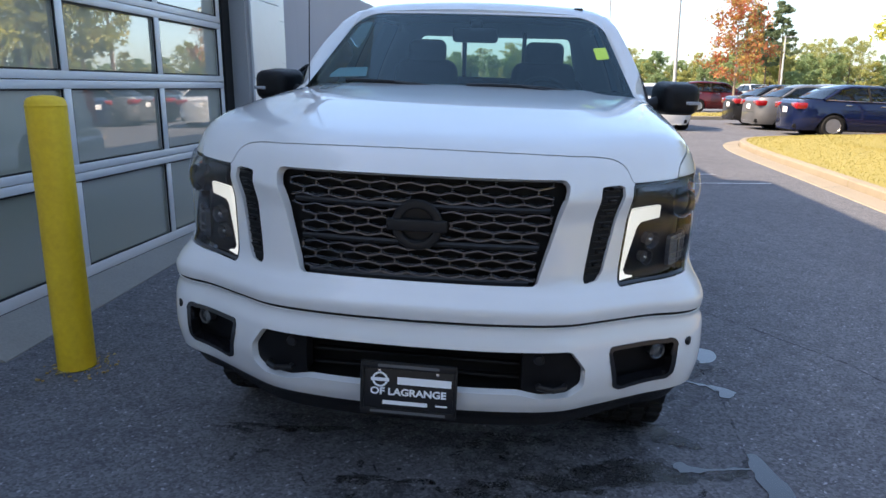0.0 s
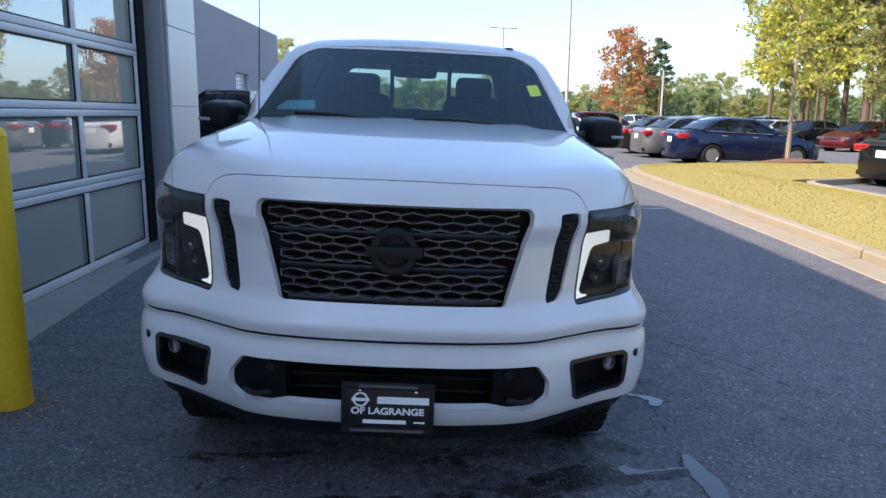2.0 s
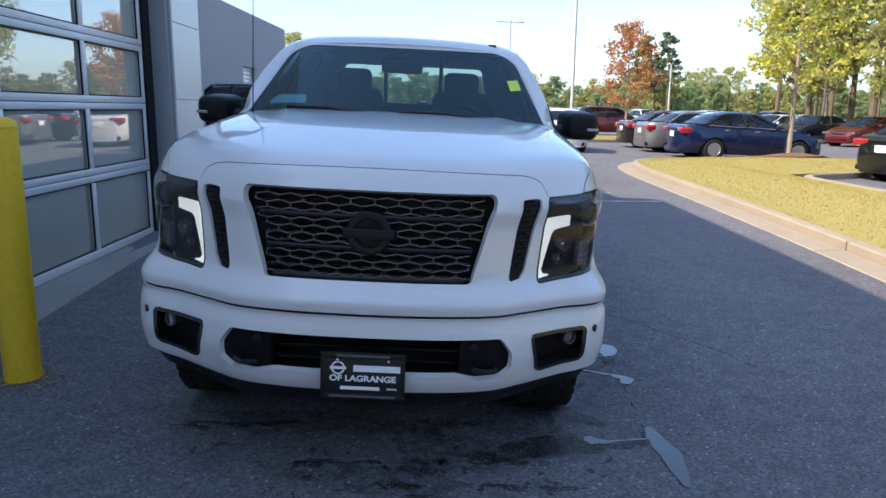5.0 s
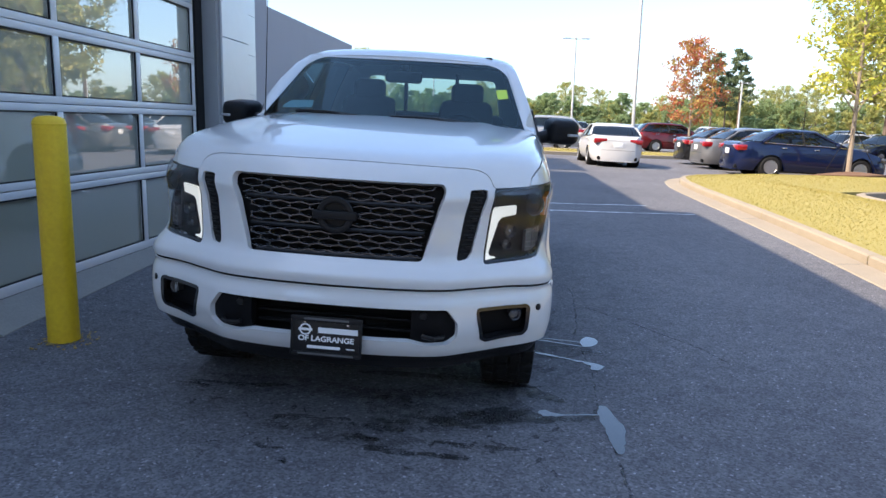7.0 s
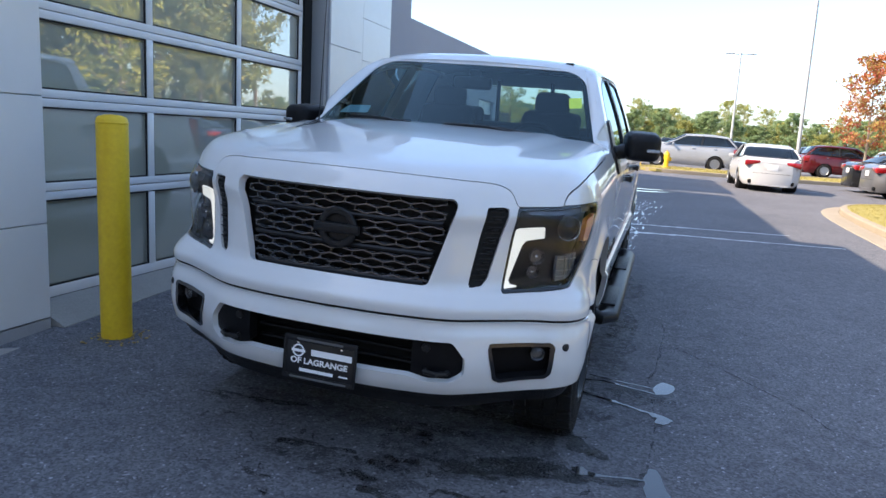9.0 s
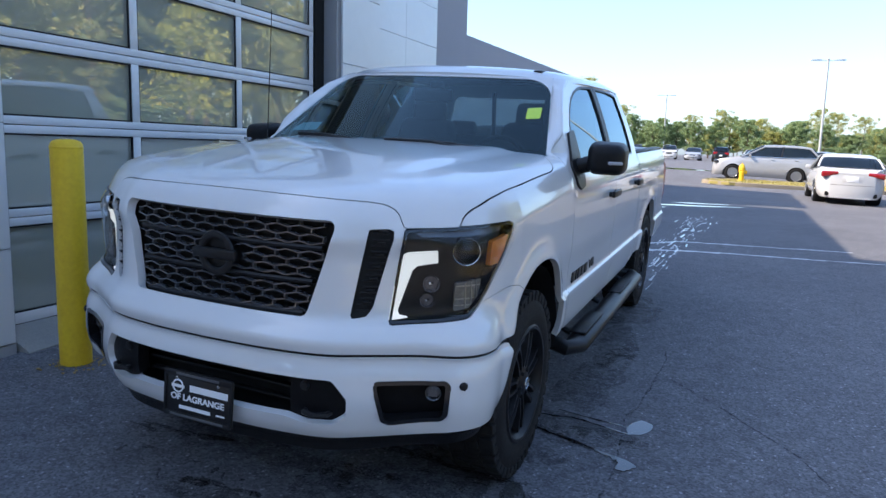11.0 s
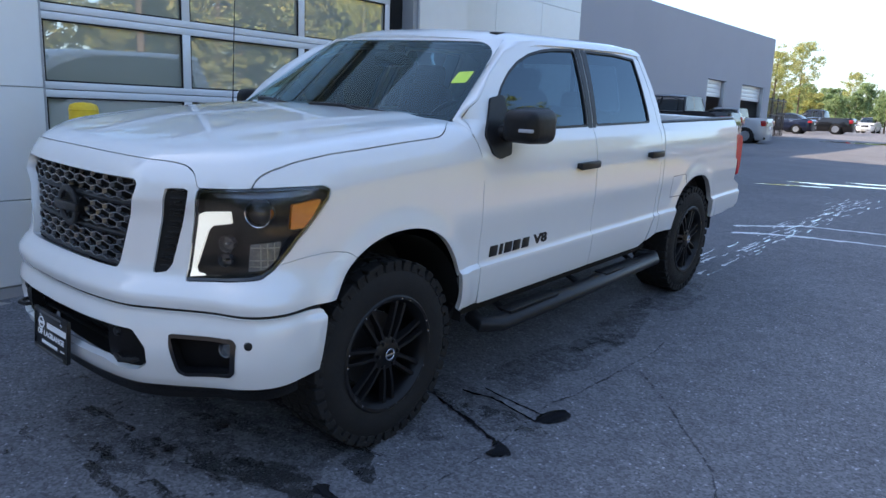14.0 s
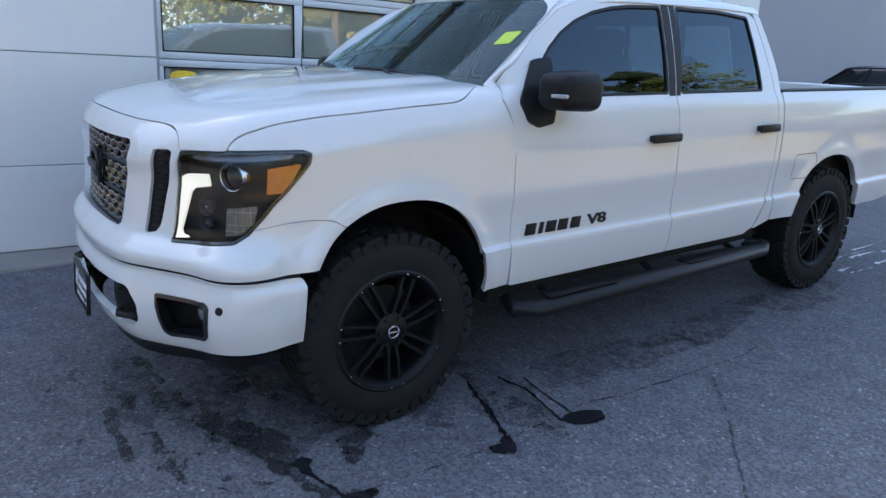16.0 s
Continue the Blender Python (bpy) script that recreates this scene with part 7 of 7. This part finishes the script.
# ---------- trees ----------
def leaf_mat(name, a, b):
    m = mat(name, a, .7, base2=b, scale=.5, fine=6, amount=.35, island=.8)
    p = m.node_tree.nodes["Principled BSDF"]
    nt = m.node_tree
    tl, ad = nt.nodes.new("ShaderNodeBsdfTranslucent"), nt.nodes.new("ShaderNodeMixShader")
    ad.inputs[0].default_value = .45
    src = p.inputs["Base Color"].links[0].from_socket
    nt.links.new(src, tl.inputs[0])
    nt.links.new(p.outputs[0], ad.inputs[1])
    nt.links.new(tl.outputs[0], ad.inputs[2])
    nt.links.new(ad.outputs[0], nt.nodes["Material Output"].inputs[0])
    return m


LEAF_YELLOW = leaf_mat("leaf_yellow_green", (.62, .56, .08), (.40, .44, .08))
LEAF_RED = leaf_mat("leaf_red_orange", (.50, .13, .08), (.46, .36, .10))
LEAF_GREEN = leaf_mat("leaf_green", (.21, .29, .13), (.32, .39, .17))
LEAF_AUTUMN = leaf_mat("leaf_autumn_gold", (.46, .41, .13), (.30, .35, .12))
LEAF_PINE = leaf_mat("pine_needles", (.12, .17, .09), (.20, .24, .12))


def leaf_cloud(centres, radii, per, size, seed, squash=.8):
    """Many small folded leaves scattered round the given clump centres."""
    rnd = np.random.RandomState(seed)
    c = np.repeat(np.array(centres), per, 0)
    r = np.repeat(np.array(radii), per)
    d = rnd.normal(0, 1, (len(c), 3))
    d /= np.linalg.norm(d, axis=1)[:, None]
    p = c + d * (r * rnd.rand(len(c)) ** .45)[:, None] * np.array([1, 1, squash])
    a, b = rnd.normal(0, 1, (len(c), 3)), rnd.normal(0, 1, (len(c), 3))
    a /= np.linalg.norm(a, axis=1)[:, None]
    b -= a * (a * b).sum(1)[:, None]
    b /= np.linalg.norm(b, axis=1)[:, None]
    s = size * rnd.uniform(.6, 1.3, len(c))[:, None]
    v = np.stack([p - a * s, p + b * s * .5, p + a * s, p - b * s * .5], 1).reshape(-1, 3)
    return v, np.arange(len(v)).reshape(-1, 4)


def tree_mesh(kind, h, seed, leaf_size, n_clump, per, spread, trunk_r, crown_from):
    """Trunk with limbs and the crown's leaves, as two meshes."""
    rnd = random.Random(seed)
    bm = bmesh.new()
    bend = [rnd.uniform(-.03, .03) * h for _ in range(2)]
    spine = [(bend[0] * t * t, bend[1] * t * t, h * t) for t in np.linspace(0, .94, 9)]
    add_tube(bm, spine, [trunk_r * (1 - .88 * t) for t in np.linspace(0, 1, 9)], 8)
    tips, rad = [], []
    limbs = 26 if kind != "pine" else 22
    for i in range(limbs):
        t = crown_from + (0.95 - crown_from) * (i + rnd.random()) / limbs
        base = Vector((bend[0] * t * t, bend[1] * t * t, h * t))
        a = i * 2.4 + rnd.uniform(-.4, .4)
        u = (t - crown_from) / (1 - crown_from)
        if kind == "pine":
            reach, rise = spread * (1 - u) ** .8 * rnd.uniform(.6, 1.1) + .25, rnd.uniform(-.1, .2)
        elif kind == "cone":
            reach, rise = spread * (1.02 - u) ** .75 * rnd.uniform(.7, 1.1), rnd.uniform(.3, .8)
        else:
            reach, rise = spread * (math.sin(math.pi * min(1, .18 + u * .82)) ** .6) * rnd.uniform(.65, 1.1), rnd.uniform(.25, .8)
        end = base + Vector((math.cos(a) * reach, math.sin(a) * reach, rise * reach))
        mid = base.lerp(end, .5) + Vector((0, 0, .06 * reach))
        r0 = trunk_r * .38 * (1 - .7 * t)
        add_tube(bm, [base, mid, end], [r0, r0 * .6, r0 * .2], 5, False)
        for k in range(max(1, n_clump // limbs)):
            f = rnd.uniform(.35, 1.05)
            q = base.lerp(end, f) + Vector((rnd.uniform(-1, 1), rnd.uniform(-1, 1), rnd.uniform(-.6, .8))) * spread * .16
            tips.append(tuple(q))
            rad.append(spread * rnd.uniform(.10, .24))
    tips.append((bend[0], bend[1], h * .97))
    rad.append(spread * .15)
    v, f = leaf_cloud(tips, rad, per, leaf_size, seed + 7, .75 if kind != "pine" else .45)
    return bm, v, f


def make_tree(kind, x, y, h, seed, leaf, size, clumps, per, spread, tr, cf, label, cat="tree", group="", bark=BARK, up=0.0):
    t = thing("tree", pose(x, y, gzf(x, y) - .03 + up, 0, 0, seed * 37), label, cat, group)
    bm, v, f = tree_mesh(kind, h, seed, size, clumps, per, spread, tr, cf)
    part("trunk", bm, bark, t)
    mesh_obj("crown", v, f, leaf, t, smooth=False)
    return t


yellow_tree = make_tree("cone", 10.33, 20.05, 6.6, 11, LEAF_YELLOW, .075, 240, 16, 1.75, .07, .22, "slender young tree with yellow-green autumn leaves in mulch", bark=BARK_PALE, up=.32)
red_tree = make_tree("cone", 11.5, 41.6, 6.5, 12, LEAF_RED, .10, 200, 22, 2.3, .08, .20, "young tree with sparse red and orange leaves", bark=BARK_PALE)
drape("mulch_bed", blob(10.33, 19.95, 1.5, .8, 31, 26, .25, .4), MULCH, .17, step=.12, rise=lambda a, b: lawn_rise(a, b) + .14 * np.exp(-((a - 10.33) / .9) ** 2 - ((b - 19.95) / .6) ** 2), label="brown pine-straw mulch round a young tree", category="mulch", kind="stuff", thick=.1)
for a in (0, 120, 240):
    ca, sa = math.cos(radians(a)), math.sin(radians(a))
    s = part("tree_stake_strap", tube([(10.33 + .8 * ca, 20.05 + .6 * sa, gzf(10.33, 20.05) + .30), (10.33 + .03 * ca, 20.05 + .03 * sa, gzf(10.33, 20.05) + 1.6)], .010, 6), SATIN_BLACK, None)
    tagged(s, "black guy strap staking a young tree", "strap", "tree straps")

# prototypes for the woods, copied round the lot
PROTO = []
for kind, h, leaf, size, cl, per, sp, tr, cf, lb in (
        ("round", 9.5, LEAF_GREEN, .20, 170, 44, 3.2, .20, .22, "broad green tree at the edge of the lot"),
        ("round", 8.0, LEAF_AUTUMN, .19, 170, 40, 2.8, .18, .20, "broad tree turning gold at the edge of the lot"),
        ("pine", 15.0, LEAF_PINE, .20, 170, 40, 3.0, .20, .45, "tall pine with a bare lower trunk"),
        ("round", 13.0, LEAF_AUTUMN, .15, 200, 26, 3.4, .17, .30, "tall tree with thin golden-green leaves"),
        ("round", 6.0, LEAF_GREEN, .17, 140, 40, 2.6, .14, .10, "low bushy green tree")):
    PROTO.append((kind, h, leaf, size, cl, per, sp, tr, cf, lb))
_made = {}
_rt = random.Random(21)


def wood_tree(i, x, y, sc):
    if i not in _made:
        kind, h, leaf, size, cl, per, sp, tr, cf, lb = PROTO[i]
        _made[i] = make_tree(kind, x, y, h, 50 + i, leaf, size, cl, per, sp, tr, cf, lb, "tree", "woods round the lot")
        _made[i].scale = (sc, sc, sc * _rt.uniform(.95, 1.05))
        return
    m = pose(x, y, gzf(x, y) - .05, 0, 0, _rt.uniform(0, 360))
    t = copy_thing(_made[i], m)
    t.scale = (sc * _rt.uniform(.9, 1.1), sc * _rt.uniform(.9, 1.1), sc * _rt.uniform(.9, 1.1))


def belt(az0, az1, n, r0, r1, kinds, s0, s1):
    for k in range(n):
        a = radians(az0 + (az1 - az0) * (k + _rt.random()) / n)
        r = _rt.uniform(r0, r1)
        wood_tree(_rt.choice(kinds), r * math.sin(a), r * math.cos(a), _rt.uniform(s0, s1))


belt(-19, 22, 110, 125, 175, (0, 1, 0, 0, 3, 4), .55, .78)
belt(-14, 20, 16, 90, 105, (1, 4, 0), .40, .55)
belt(-16.5, -9, 7, 70, 86, (3, 1, 3), .42, .58)
belt(14, 34, 60, 105, 145, (0, 1, 0, 4, 3), .50, .72)
belt(26, 60, 32, 54, 80, (3, 3, 3, 1, 2), 1.1, 1.5)
belt(29, 60, 14, 50, 60, (3, 1, 3, 4), .6, .85)
belt(15.5, 18.5, 3, 84, 92, (2, 2), .58, .68)
belt(30, 58, 12, 50, 64, (2, 3, 2), 1.45, 1.8)
belt(60, 140, 30, 44, 64, (3, 2, 3, 1, 2), .9, 1.3)
# unseen trees to the south, added to cut the skylight on the truck's front
belt(142, 226, 36, 30, 48, (2, 0, 0, 3), 1.1, 1.5)
